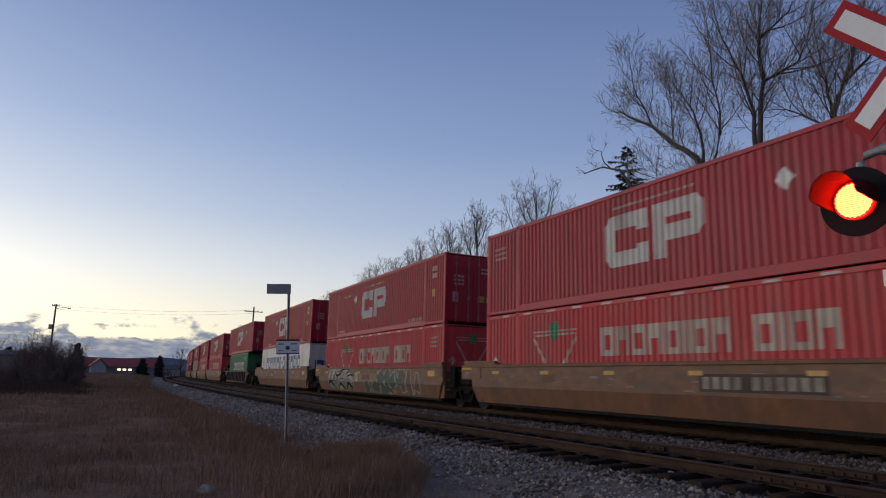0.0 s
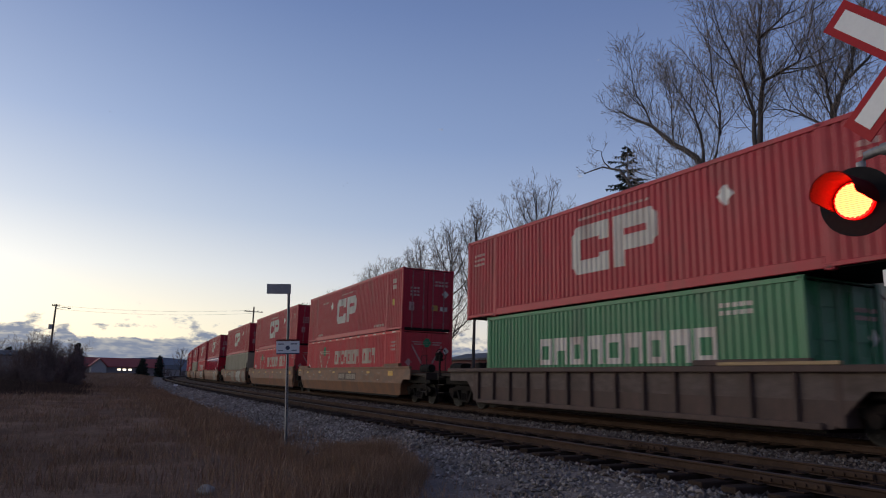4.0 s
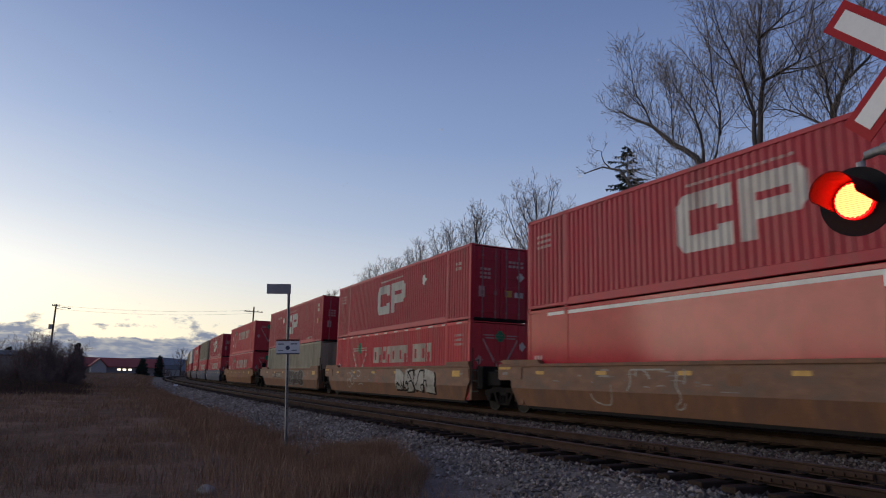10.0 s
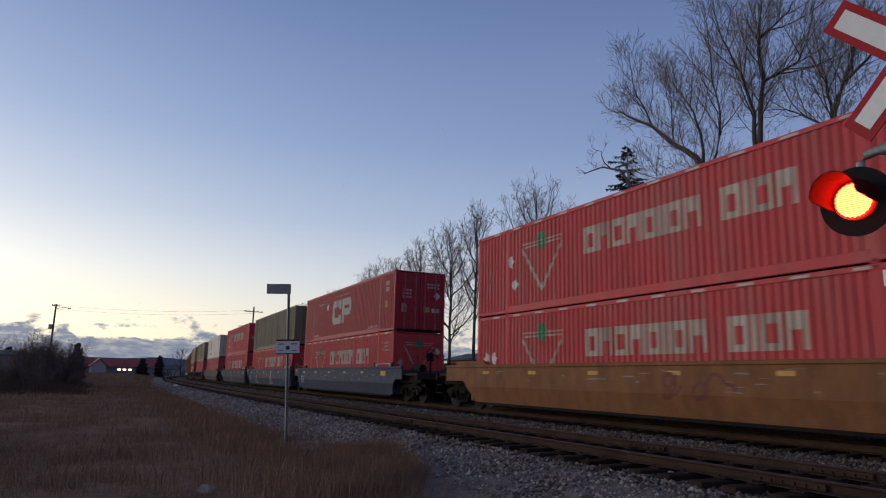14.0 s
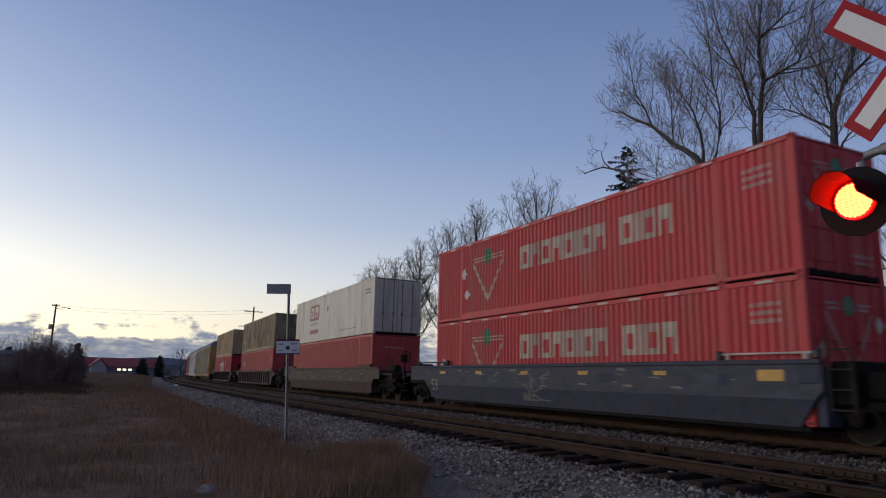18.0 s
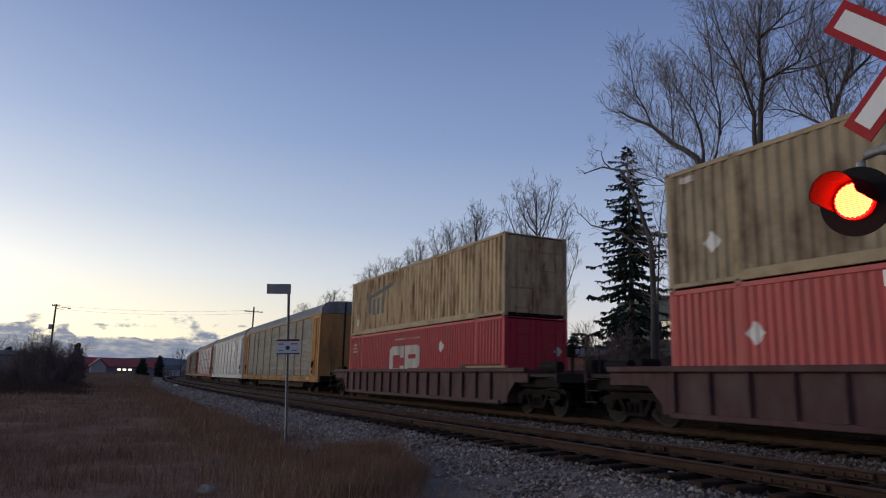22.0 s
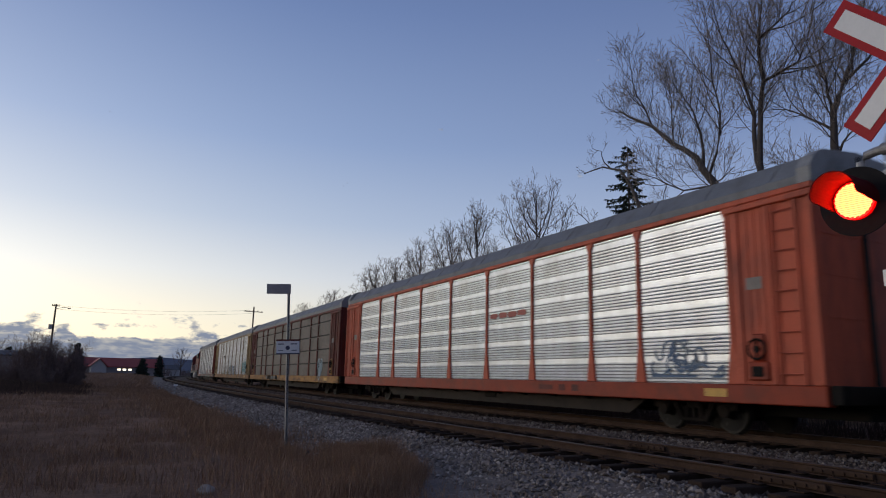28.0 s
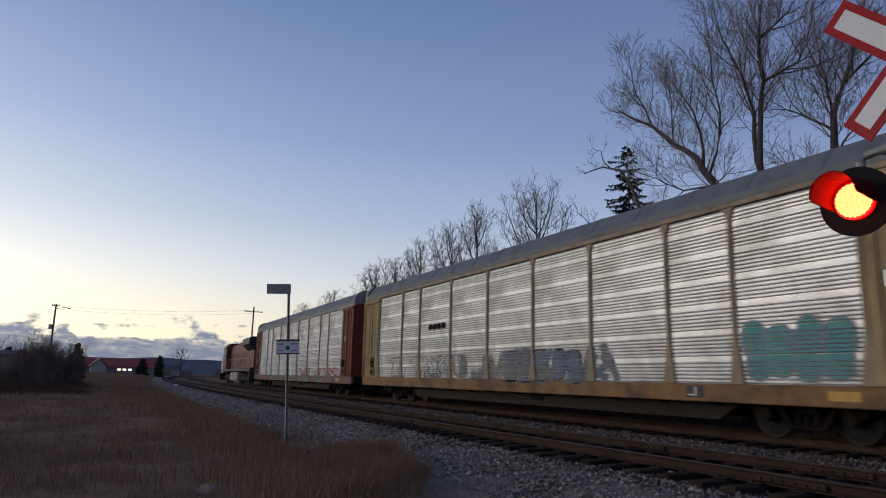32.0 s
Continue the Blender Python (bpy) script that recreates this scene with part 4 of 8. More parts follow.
            lad = part("ladder", Shape().tube([(half + 0.42, -1.40, 0.55), (half + 0.42, -1.40, 2.15)], 0.022, 6).tube([(half + 0.86, -1.40, 0.55), (half + 0.86, -1.40, 1.75)], 0.022, 6), M_GRAB, car, "worn grab-iron ladder")
            for k in range(4):
                part("rung", once("well_rung", lambda: Shape().tube([(-0.22, 0, 0), (0.22, 0, 0)], 0.017, 6).mesh("rung", M_GRAB)), None, lad, at=pose(half + 0.64, -1.40, 0.62 + 0.36 * k))
            part("end_plate", Shape().box(half - 0.15, half + 0.25, -1.475, -1.452, 1.08, 1.40, c=0.006), paint, car)
    if ribbed:
        part("top_plank", Shape().box(half - 2.4, half + 0.35, -1.475, -1.36, 1.428, 1.50, c=0.01), M_PLANK, car, "worn tan plank")
        part("end_rail", Shape().box(half - 3.2, half - 0.3, -1.35, -1.22, 1.43, 1.56, c=0.015), paint, car)
    rng = random.Random(sum(map(ord, label)) + len(marks))
    if not ribbed:
        scuff = Shape()
        for _ in range(26):
            x, z, w, h = rng.uniform(-7.8, 7.6), rng.uniform(0.85, 1.36), rng.uniform(0.05, 0.55), rng.uniform(0.012, 0.05)
            scuff.add([(x, -1.4515, z), (x + w, -1.4515, z + rng.uniform(-.03, .03)), (x + w * rng.uniform(.6, .95), -1.4515, z + h), (x + w * rng.uniform(.05, .3), -1.4515, z + h * rng.uniform(.6, 1.3))], [(0, 1, 2, 3)])
        part("scuff", scuff, UPPER_SCUFF, car)
        for _ in range(3):
            x, z, w = rng.uniform(-7.0, 6.5), rng.uniform(0.88, 1.02), rng.uniform(0.3, 0.9)
            part("paint_patch", Shape().add([(x, -1.451, z), (x + w, -1.451, z), (x + w, -1.451, z + .26), (x, -1.451, z + .26)], [(0, 1, 2, 3)]), paint, car)
    for sh, m, nm in marks:
        if nm == "car_number":
            xs = [q[0] for q in sh.v]
            part("number_panel", Shape().box(min(xs) - 0.1, max(xs) + 0.1, -1.455, -1.4525, 0.87, 1.25), M_NUMBER, car, "dark number panel")
        if isinstance(sh, Shape):
            cut = bmesh.new()
            ring = [cut.verts.new(q) for q in sh.v]
            for q in sh.f:
                cut.faces.new([ring[k] for k in q])
            bmesh.ops.bisect_plane(cut, geom=cut.verts[:] + cut.edges[:] + cut.faces[:], plane_co=(0, 0, 0.79), plane_no=(0, 0, 1))
            cut.verts.index_update()
            sh.v, sh.f = [tuple(q.co) for q in cut.verts], [tuple(k.index for k in q.verts) for q in cut.faces]
            sh.k = [0] * len(sh.f)
            cut.free()
            sh.v = [(q[0], q[1] + 0.25 * max(0.0, 0.79 - q[2]), q[2]) for q in sh.v]
        else:
            for q in sh.vertices:
                q.co.y += 0.25 * max(0.0, 0.79 - q.co.z)
        part(nm, sh, m, car, at=pose(0, -1.458, 0))
    return car


# ---- covered car carriers ----
RACK_POSTS = (11.7, 8.93, 7.05, 4.2, 1.4)


def car_carrier(label, paint, panel, marks=(), sill=None, plain_bays=False, bars=None):
    car = thing("car_carrier", label, "rail car", "covered car carriers")
    half, hy = 13.72, 1.52
    roof, sill, bars = M_ROOF, sill or paint, bars or paint
    xs = sorted([*RACK_POSTS, *[-q for q in RACK_POSTS]])

    def bay_mesh(w, s, gaps=panel is M_GALV_BROWN, soft=panel is not M_GALV):
        # one pressed sheet: narrow ridges, slots between shaded by dark colour, a plain band every seven
        sh = Shape()
        y = s * (hy - 0.06)
        line = [(y, 1.05, 0)]
        z, i = 1.06, 0
        while z < 4.70:
            if gaps:
                if i % 10 == 9:
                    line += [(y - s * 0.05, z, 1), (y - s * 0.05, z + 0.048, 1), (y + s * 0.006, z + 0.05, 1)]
                else:
                    line += [(y - s * 0.001, z + 0.008, 0), (y + s * 0.009, z + 0.034, 0), (y + s * 0.008, z + 0.058, 0)]
                z += 0.0825
            elif i % 7 == 6:
                wide = 0.11 if panel is M_GALV else 0.075
                line += [(y + s * 0.012, z + 0.006, 0), (y + s * 0.012, z + wide, 0)]
                z += wide
            else:
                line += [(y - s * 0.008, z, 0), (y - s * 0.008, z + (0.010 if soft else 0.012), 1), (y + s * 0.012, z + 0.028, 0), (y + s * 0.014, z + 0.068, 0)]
                z += 0.0825
            i += 1
        line.append((y, 4.76, 0))
        for ly, lz, _ in line:
            sh.v += [(-w / 2, ly, lz), (w / 2, ly, lz)]
        for k in range(len(line) - 1):
            sh.f.append((2 * k, 2 * k + 1, 2 * k + 3, 2 * k + 2))
            sh.k.append(line[k + 1][2])
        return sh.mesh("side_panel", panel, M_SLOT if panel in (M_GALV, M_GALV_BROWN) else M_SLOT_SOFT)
    for s in (-1, 1):
        for a, b in zip(xs, xs[1:]):
            w = round(b - a - 0.10, 2)
            if plain_bays and w < 2.0:
                part("plain_plate", once(("plate", paint.name, w, s), lambda: Shape().box(-w / 2, w / 2, *sorted((s * (hy - .08), s * (hy - .03))), 1.05, 4.76, c=0.01).box(-0.02, 0.02, *sorted((s * (hy - .03), s * (hy - .015))), 1.1, 4.7).mesh("plain_plate", paint)), None, car, at=pose((a + b) / 2, 0, 0))
                continue
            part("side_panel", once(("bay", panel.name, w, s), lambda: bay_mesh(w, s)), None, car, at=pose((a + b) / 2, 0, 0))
        for x in xs:
            part("post", once(("rackpost", bars.name, s), lambda: Shape().prism([(-0.05, 1.9), (0.05, 1.9), (0.05, 4.55), (0.15, 4.78), (-0.15, 4.78), (-0.05, 4.55)], *sorted((s * (hy - .12), s * (hy + .0))), "y").prism([(-0.17, 1.05), (0.17, 1.05), (0.05, 1.9), (-0.05, 1.9)], *sorted((s * (hy - .12), s * (hy + .0))), "y").mesh("post", bars)), None, car, at=pose(x, 0, 0))
            if panel is M_GALV_BROWN:
                for q in range(4):
                    part("panel_clip", once(("clip", s), lambda: Shape().box(-0.15, -0.06, *sorted((s * (hy - .05), s * (hy - .02))), -0.03, 0.03, c=0.008).box(0.06, 0.15, *sorted((s * (hy - .05), s * (hy - .02))), -0.03, 0.03, c=0.008).mesh("panel_clip", M_POST_GREY)), None, car, at=pose(x, 0, 1.83 + 0.79 * q))
        # end sections
        for e in (-1, 1):
            x0, x1 = sorted((e * 11.76, e * half))
            sec = part("end_section", Shape().box(x0, x1, *sorted((s * (hy - .1), s * (hy - .02))), 1.05, 4.78).box(*sorted((e * 11.8, e * 12.0)), *sorted((s * (hy - .02), s * (hy + .02))), 1.05, 4.78, c=0.01).box(*sorted((e * 12.62, e * 12.74)), *sorted((s * (hy - .02), s * (hy + .03))), 1.05, 4.78, c=0.01), paint, car)
            for k, x in enumerate((12.16, 12.34, 12.52)):
                part("door_seam", once(("seam", paint.name, e, s, k), lambda: Shape().box(*sorted((e * x, e * (x + 0.05))), *sorted((s * (hy - .02), s * (hy - .004))), 1.1, 4.7).mesh("door_seam", paint)), None, sec)
            part("door_track", Shape().box(*sorted((e * 11.72, e * (half + .02))), *sorted((s * (hy - .02), s * (hy + .07))), 4.62, 4.74, c=0.02), paint, sec)
            part("corner_post", Shape().box(*sorted((e * (half - .09), e * (half + .012))), *sorted((s * (hy - .03), s * (hy + .045))), 1.05, 4.62, c=0.015), paint, sec)
            part("data_plate", Shape().box(*sorted((e * 12.12, e * 12.5)), *sorted((s * (hy - .003), s * (hy + .001))), 2.95, 3.2), M_PLATE, sec)
            lad = part("ladder", Shape().box(e * 12.82 - .02, e * 12.82 + .02, *sorted((s * (hy + .03), s * (hy + .07))), 1.05, 4.6).box(e * 13.36 - .02, e * 13.36 + .02, *sorted((s * (hy + .03), s * (hy + .07))), 1.05, 4.6), paint, car)
            rung = once(("rung", paint.name, e, s), lambda: Shape().tube([(e * 12.82, s * (hy + .05), 0), (e * 13.36, s * (hy + .05), 0)], 0.014, 6).mesh("rung", paint))
            for i in range(9):
                part("rung", rung, None, lad, at=pose(0, 0, 1.25 + i * 0.4))
            part("latch_housing", Shape().box(*sorted((e * 12.08, e * 12.58)), *sorted((s * (hy - .02), s * (hy + .05))), 1.12, 1.5, c=0.03).box(*sorted((e * 12.2, e * 12.5)), *sorted((s * (hy - .02), s * (hy + .04))), 1.5, 2.05, c=0.03), sill, sec)
            part("door_latch", Shape().tube([(e * 12.33 + 0.2 * math.cos(q * math.pi / 9), s * (hy + .07), 1.74 + 0.2 * math.sin(q * math.pi / 9)) for q in range(19)], 0.022, 6).tube([(e * 12.33, s * (hy + .07), 1.54), (e * 12.33, s * (hy + .07), 1.94)], 0.016, 5).disc(e * 12.33, s * (hy + .05), 1.74, 0.07, 0.06, "y", 12).box(*sorted((e * 12.2, e * 12.46)), *sorted((s * (hy + .05), s * (hy + .08))), 1.2, 1.4, c=0.02), M_UNDER, sec)
        part("sill", Shape().box(-half, half, *sorted((s * (hy - .25), s * (hy + .005))), 0.66, 1.045, c=0.02), sill, car)
        part("top_chord", Shape().box(-half, half, *sorted((s * (hy - .14), s * (hy + .015))), 4.782, 4.90, c=0.015), bars, car)
        part("sill_reflector", Shape().box(10.9, 11.5, *sorted((s * (hy + .006), s * (hy + .012))), 0.78, 0.95), M_YELLOW, car)
    part("deck", Shape().box(-half, half, -1.26, 1.26, 0.90, 1.04).box(-half, half, -0.35, 0.35, 0.40, 0.9), M_UNDER, car)
    for i in range(11):
        part("cross_bearer", once("bearer", lambda: Shape().prism([(-1.4, 0.66), (-0.35, 0.42), (0.35, 0.42), (1.4, 0.66), (1.4, 0.9), (-1.4, 0.9)], -0.06, 0.06).mesh("cross_bearer", M_UNDER)), None, car, at=pose(-8.0 + 1.6 * i, 0, 0))
    for s in (-1, 1):
        part("lower_sill", Shape().prism([(-8.6, 0.66), (-8.0, 0.28), (8.0, 0.28), (8.6, 0.66)], *sorted((s * 0.98, s * 1.06)), "y"), M_LOWER_SILL, car, "grimy lower side sill")
    part("brake_rod", Shape().tube([(-8.2, -0.8, 0.55), (-2.0, -0.9, 0.5), (6.0, -0.8, 0.55)], 0.025, 6).disc(1.0, -0.95, 0.55, 0.16, 0.7, "x", 12), M_UNDER, car)
    prof = [(-hy - 0.0, 4.905), (-hy - 0.0, 5.06), (-hy + 0.38, 5.52), (-0.7, 5.66), (0, 5.70), (0.7, 5.66), (hy - 0.38, 5.52), (hy, 5.06), (hy, 4.905)]
    part("roof", Shape().prism(prof, -half + 0.1, half - 0.1), roof, car)
    seam = once("seam", lambda: Shape().prism([(a * 1.003, z + 0.012) for a, z in prof[1:-1]] + [(hy - .1, 5.0), (-hy + .1, 5.0)], -0.03, 0.03).mesh("roof_seam", roof))
    for i in range(16):
        part("roof_seam", seam, None, car, at=pose(-half + 0.9 + i * (2 * half - 1.8) / 15, 0, 0))
    for e in (-1, 1):
        x0, x1 = sorted((e * (half - .06), e * (half - 0.02)))
        for s in (-1, 1):
            d = Shape().box(x0, x1, *sorted((s * 0.01, s * (hy - .12))), 1.05, 4.88)
            for z in (1.5, 2.3, 3.1, 3.9, 4.6):
                d.box(*sorted((e * (half - .02), e * (half - .008))), *sorted((s * 0.08, s * (hy - .2))), z, z + 0.04)
            part("end_door", d, paint, car)
        part("end_cap", Shape().prism([(-hy - .006, 4.90), (-hy - .006, 5.20), (-hy + .18, 5.46), (-hy + .42, 5.60), (0, 5.705), (hy - .42, 5.60), (hy - .18, 5.46), (hy + .006, 5.20), (hy + .006, 4.90)], *sorted((e * (half - .27), e * (half + 0.012)))), M_CAP, car, "pale grey rounded end cap")
        part("door_gap", Shape().box(*sorted((e * (half - .03), e * (half + .03))), -0.05, 0.05, 1.06, 5.6), M_SLOT, car)
        part("end_sill", Shape().box(*sorted((e * (half + .002), e * (half + .25))), -1.45, 1.45, 0.70, 1.05, c=0.02), M_UNDER, car)
        c = e * (half + 0.75)
        part("coupler", Shape().box(*sorted((e * half, c)), -0.09, 0.09, 0.76, 0.98, c=0.02).box(c - 0.14, c + 0.14, -0.2, 0.16, 0.72, 1.0, c=0.05), M_UNDER, car)
        truck(car, e * 10.1)
    for sh, m, nm in marks:
        sh.v = [(x, y - 0.038 if z < 1.048 and y > -0.03 else y, z) for x, y, z in sh.v]
        part(nm, sh, m, car, at=pose(0, -hy + 0.03, 0))
    return car


# ---- the locomotive at the tail ----
def locomotive():
    loco = thing("locomotive", "dark red and black diesel locomotive at the train's tail", "locomotive")
    part("underframe", Shape().box(-11, 11, -1.45, 1.45, 1.35, 1.62, c=0.03).box(-11.1, -10.8, -1.5, 1.5, 0.5, 1.7, c=0.03).box(10.8, 11.1, -1.5, 1.5, 0.5, 1.7, c=0.03), M_BLACK, loco)
    part("hood", Shape().prism([(-0.95, 1.62), (-0.95, 4.0), (-0.75, 4.3), (0.75, 4.3), (0.95, 4.0), (0.95, 1.62)], -6.2, 9.8), M_LOCO_RED, loco)
    part("radiator_section", Shape().prism([(-0.95, 3.4), (-1.5, 3.95), (-1.5, 4.5), (-1.2, 4.65), (1.2, 4.65), (1.5, 4.5), (1.5, 3.95), (0.95, 3.4)], 5.6, 9.9), M_BLACK, loco)
    part("exhaust_housing", Shape().box(-2.5, 0.5, -0.6, 0.6, 4.3, 4.55, c=0.05), M_BLACK, loco)
    for i in range(9):
        part("hood_door", Shape().box(-5.9 + i * 1.25, -4.85 + i * 1.25, -0.985, -0.951, 1.8, 3.3, c=0.01), M_LOCO_RED, loco)
    part("cab", Shape().prism([(-1.5, 1.62), (-1.5, 4.1), (-1.1, 4.55), (1.1, 4.55), (1.5, 4.1), (1.5, 1.62)], -8.8, -6.2), M_LOCO_RED, loco)
    part("nose", Shape().prism([(-10.75, 1.2), (-10.75, 2.75), (-10.5, 3.15), (-9.7, 3.5), (-8.8, 3.55), (-8.8, 1.2)], -1.42, 1.42, "y"), M_RACK_WHITE, loco, "pale grey nose")
    for x0, x1 in ((-8.5, -7.7), (-7.4, -6.6)):
        part("cab_window", Shape().box(x0, x1, -1.515, -1.49, 3.15, 3.85), M_GLASS_DARK, loco)
    for y in (-0.9, 0.15):
        part("windscreen", Shape().box(-8.83, -8.79, y, y + 0.75, 3.4, 4.1), M_GLASS_DARK, loco)
    part("fuel_tank", Shape().box(-2.8, 2.8, -1.4, 1.4, 0.35, 1.33, c=0.15), M_POST_GREY, loco, "dusty pale fuel tank")
    part("pilot", Shape().prism([(-11.4, 0.35), (-11.1, 1.2), (-10.75, 1.2), (-10.75, 0.35)], -1.4, 1.4, "y"), M_BLACK, loco)
    for y in (-0.9, 0.9):
        part("ditch_light", Shape().disc(-11.2, y, 1.25, 0.12, 0.08, "x", 12), M_LIT_WINDOW, loco, "lit white ditch light")
    part("number_board", Shape().box(-8.86, -8.8, -0.55, 0.55, 4.2, 4.42), M_SIGN_WHITE, loco)
    rails = Shape()
    for x in range(-10, 11, 2):
        rails.tube([(x, -1.42, 1.62), (x, -1.42, 2.65)], 0.02, 6)
    rails.tube([(-10, -1.42, 2.65), (10, -1.42, 2.65)], 0.02, 6)
    part("handrail", rails, M_STEEL_POST, loco)
    for e in (-1, 1):
        b = part("truck", Shape().box(e * 7 - 2.3, e * 7 + 2.3, -1.15, -0.95, 0.45, 0.95, c=0.05).box(e * 7 - 2.3, e * 7 + 2.3, 0.95, 1.15, 0.45, 0.95, c=0.05).box(e * 7 - 0.4, e * 7 + 0.4, -1.1, 1.1, 0.6, 1.33, c=0.05), M_UNDER, loco)
        for x in (-1.8, 0, 1.8):
            WHEELS.append((part("wheelset", once("locowheel", lambda: Shape().tube([(0, -0.8, 0), (0, 0.8, 0)], 0.09, 12).disc(0, -0.76, 0, 0.52, 0.13, "y", 28, 1).disc(0, 0.76, 0, 0.52, 0.13, "y", 28, 1).disc(0, -0.84, 0, 0.44, 0.03, "y", 24, 0).mesh("wheelset", M_WHEEL, M_TREAD)), None, b, at=pose(e * 7 + x, 0, 0.52)), e * 7 + x, 0.52))
    return loco
# ---- ground: one sheet to the horizon ----
def bed_height(s, off):
    """Height of the ground beside the line: flat roadbed, shoulder down to the field."""
    far = min(1.0, max(0.0, (-s - 60) / 140))
    field = -0.62 + 0.62 * far * far * (3 - 2 * far)
    # a low swell in the field before the far houses
    field += 0.72 * math.exp(-((s + 168) / 24.0) ** 2) * min(1.0, max(0.0, (-off - 8.5) / 5.0))
    if off < NEAR - 1.45:
        d = (NEAR - 1.45) - off
        k = min(1.0, d / 2.1)
        return ROADBED - 0.02 + (field - ROADBED + 0.02) * k
    if off > 2.2:
        k = min(1.0, (off - 2.2) / 2.5)
        return ROADBED - 0.02 + (-0.45 - ROADBED) * k
    return ROADBED - 0.02 - 0.10 * max(0.0, 1 - abs(off - NEAR / 2 - 0.0) / 1.0) * 0.4


def grass_edge(s):
    """Where the grass gives way to gravel, from the main line."""
    near = max(0.0, 1 - ((s + 11.9) / 2.6) ** 2)
    return -9.1 + 0.85 * near - 0.5 * min(1.0, max(0.0, (s + 10.0) / 2.0)) + 0.35 * noise.noise((s * 0.22, 3.0, 0))


def ground_sheet():
    ss = [-2600, -1800, -1200, -800, -560, -420, -330, -270] + list(np.arange(-230, -60, 6.0)) + list(np.arange(-60, -24, 1.5)) + list(np.arange(-24, 4, 0.45)) + [5, 7, 10, 14, 20, 30, 45, 70, 110, 180, 300, 520, 900, 1600, 2600]
    offs = [-2600, -1500, -800, -420, -240, -150, -100, -70, -52, -40, -32] + list(np.arange(-27, -12, 0.6)) + list(np.arange(-12, -6.0, 0.28)) + list(np.arange(-6.0, 5, 0.5)) + [6, 8, 11, 15, 20, 28, 40, 60, 100, 180, 320, 600, 1000, 1500]
    verts, faces, kinds = [], [], []
    nx = len(offs)
    for s in ss:
        for o in offs:
            x, y, _ = on_line(s, o)
            z = bed_height(s, o)
            near = math.exp(-(s + 10) ** 2 / 3000.0)
            if o < -8.6:
                z += near * (0.09 * noise.noise((s * 0.5, o * 0.5, 0)) + 0.05 * noise.noise((s * 1.7, o * 1.7, 5)))
            else:
                z += near * 0.035 * noise.noise((s * 1.3, o * 1.3, 9))
            verts.append((x, y, z))
    for i in range(len(ss) - 1):
        for j in range(nx - 1):
            faces.append((i * nx + j, (i + 1) * nx + j, (i + 1) * nx + j + 1, i * nx + j + 1))
            o = (offs[j] + offs[j + 1]) / 2
            s = (ss[i] + ss[i + 1]) / 2
            edge = grass_edge(s) + (0.35 * noise.noise((s * 0.9, o, 0)) if s > -26 else 0.0)
            kinds.append(0 if not edge < o < 4.5 else 2 if o > -6.75 + 0.3 * noise.noise((s * 0.6, 7.0, 0)) else 1)
    me = bpy.data.meshes.new("ground")
    me.from_pydata(verts, [], faces)
    me.materials.append(M_SOIL)
    me.materials.append(M_GRAVEL)
    me.materials.append(M_GRAVEL_STAINED)
    me.polygons.foreach_set("material_index", kinds)
    me.polygons.foreach_set("use_smooth", [True] * len(faces))
    g = new("ground", me)
    tagged(g, "dry brown grass field with a grey gravel railway bed", "ground", kind="structure")
    return g


M_SOIL = mat("dry_field_soil", (0.25, 0.155, 0.105), 0.95, spec=0.0, vary=0.35, scale=0.35, fine=9.0, bump=0.8, dirt=(0.18, 0.115, 0.082), dirt_amount=0.35)
ground = ground_sheet()


# ---- rails and ties ----
def rail_line(off, s0, s1, name, label):
    prof = [(-0.075, -0.172), (0.075, -0.172), (0.075, -0.160), (0.012, -0.135), (0.010, -0.045), (0.036, -0.032), (0.036, -0.006), (0.028, 0.0), (-0.028, 0.0), (-0.036, -0.006), (-0.036, -0.032), (-0.010, -0.045), (-0.012, -0.135), (-0.075, -0.160)]
    ss = list(np.arange(s0, -24, 8.0)) + list(np.arange(-24, s1 + 1, 30.0))
    n = len(prof)
    v, f, k = [], [], []
    for s in ss:
        for a, z in prof:
            x, y, _ = on_line(s, off + a)
            v.append((x, y, z * 0.8))
    for i in range(len(ss) - 1):
        for j in range(n):
            f.append((i * n + j, i * n + (j + 1) % n, (i + 1) * n + (j + 1) % n, (i + 1) * n + j))
            k.append(1 if j in (6, 7, 8) else 0)
    sh = Shape()
    sh.v, sh.f, sh.k = v, f, k
    return tagged(new(name, sh.mesh(name, M_RAIL, M_RAILTOP)), label, "rail", kind="structure")


for off, nm in ((NEAR, "siding_rail"), (0.0, "main_rail")):
    for s in (-0.7525, 0.7525):
        rail_line(off + s, -420, 520, nm, "rusty steel rail spiked to timber ties")
rng = random.Random(5)
tie_meshes = []
for i in range(6):
    w, h = 0.115 + rng.uniform(-0.008, 0.008), 0.03
    sh = Shape().box(-w, w, -1.3 + rng.uniform(-.05, .05), 1.3 + rng.uniform(-.05, .05), -0.36, -0.178 - 0.012 * i / 5, c=0.012)
    tie_meshes.append(sh.mesh("tie", M_TIE))
plate_mesh = Shape().box(-0.09, 0.09, -0.17, 0.17, -0.178, -0.163, c=0.004).box(-0.07, -0.045, -0.11, -0.085, -0.163, -0.135).box(0.045, 0.07, 0.085, 0.11, -0.163, -0.135).box(-0.02, 0.005, 0.085, 0.11, -0.163, -0.135).mesh("tie_plate", M_RAIL)
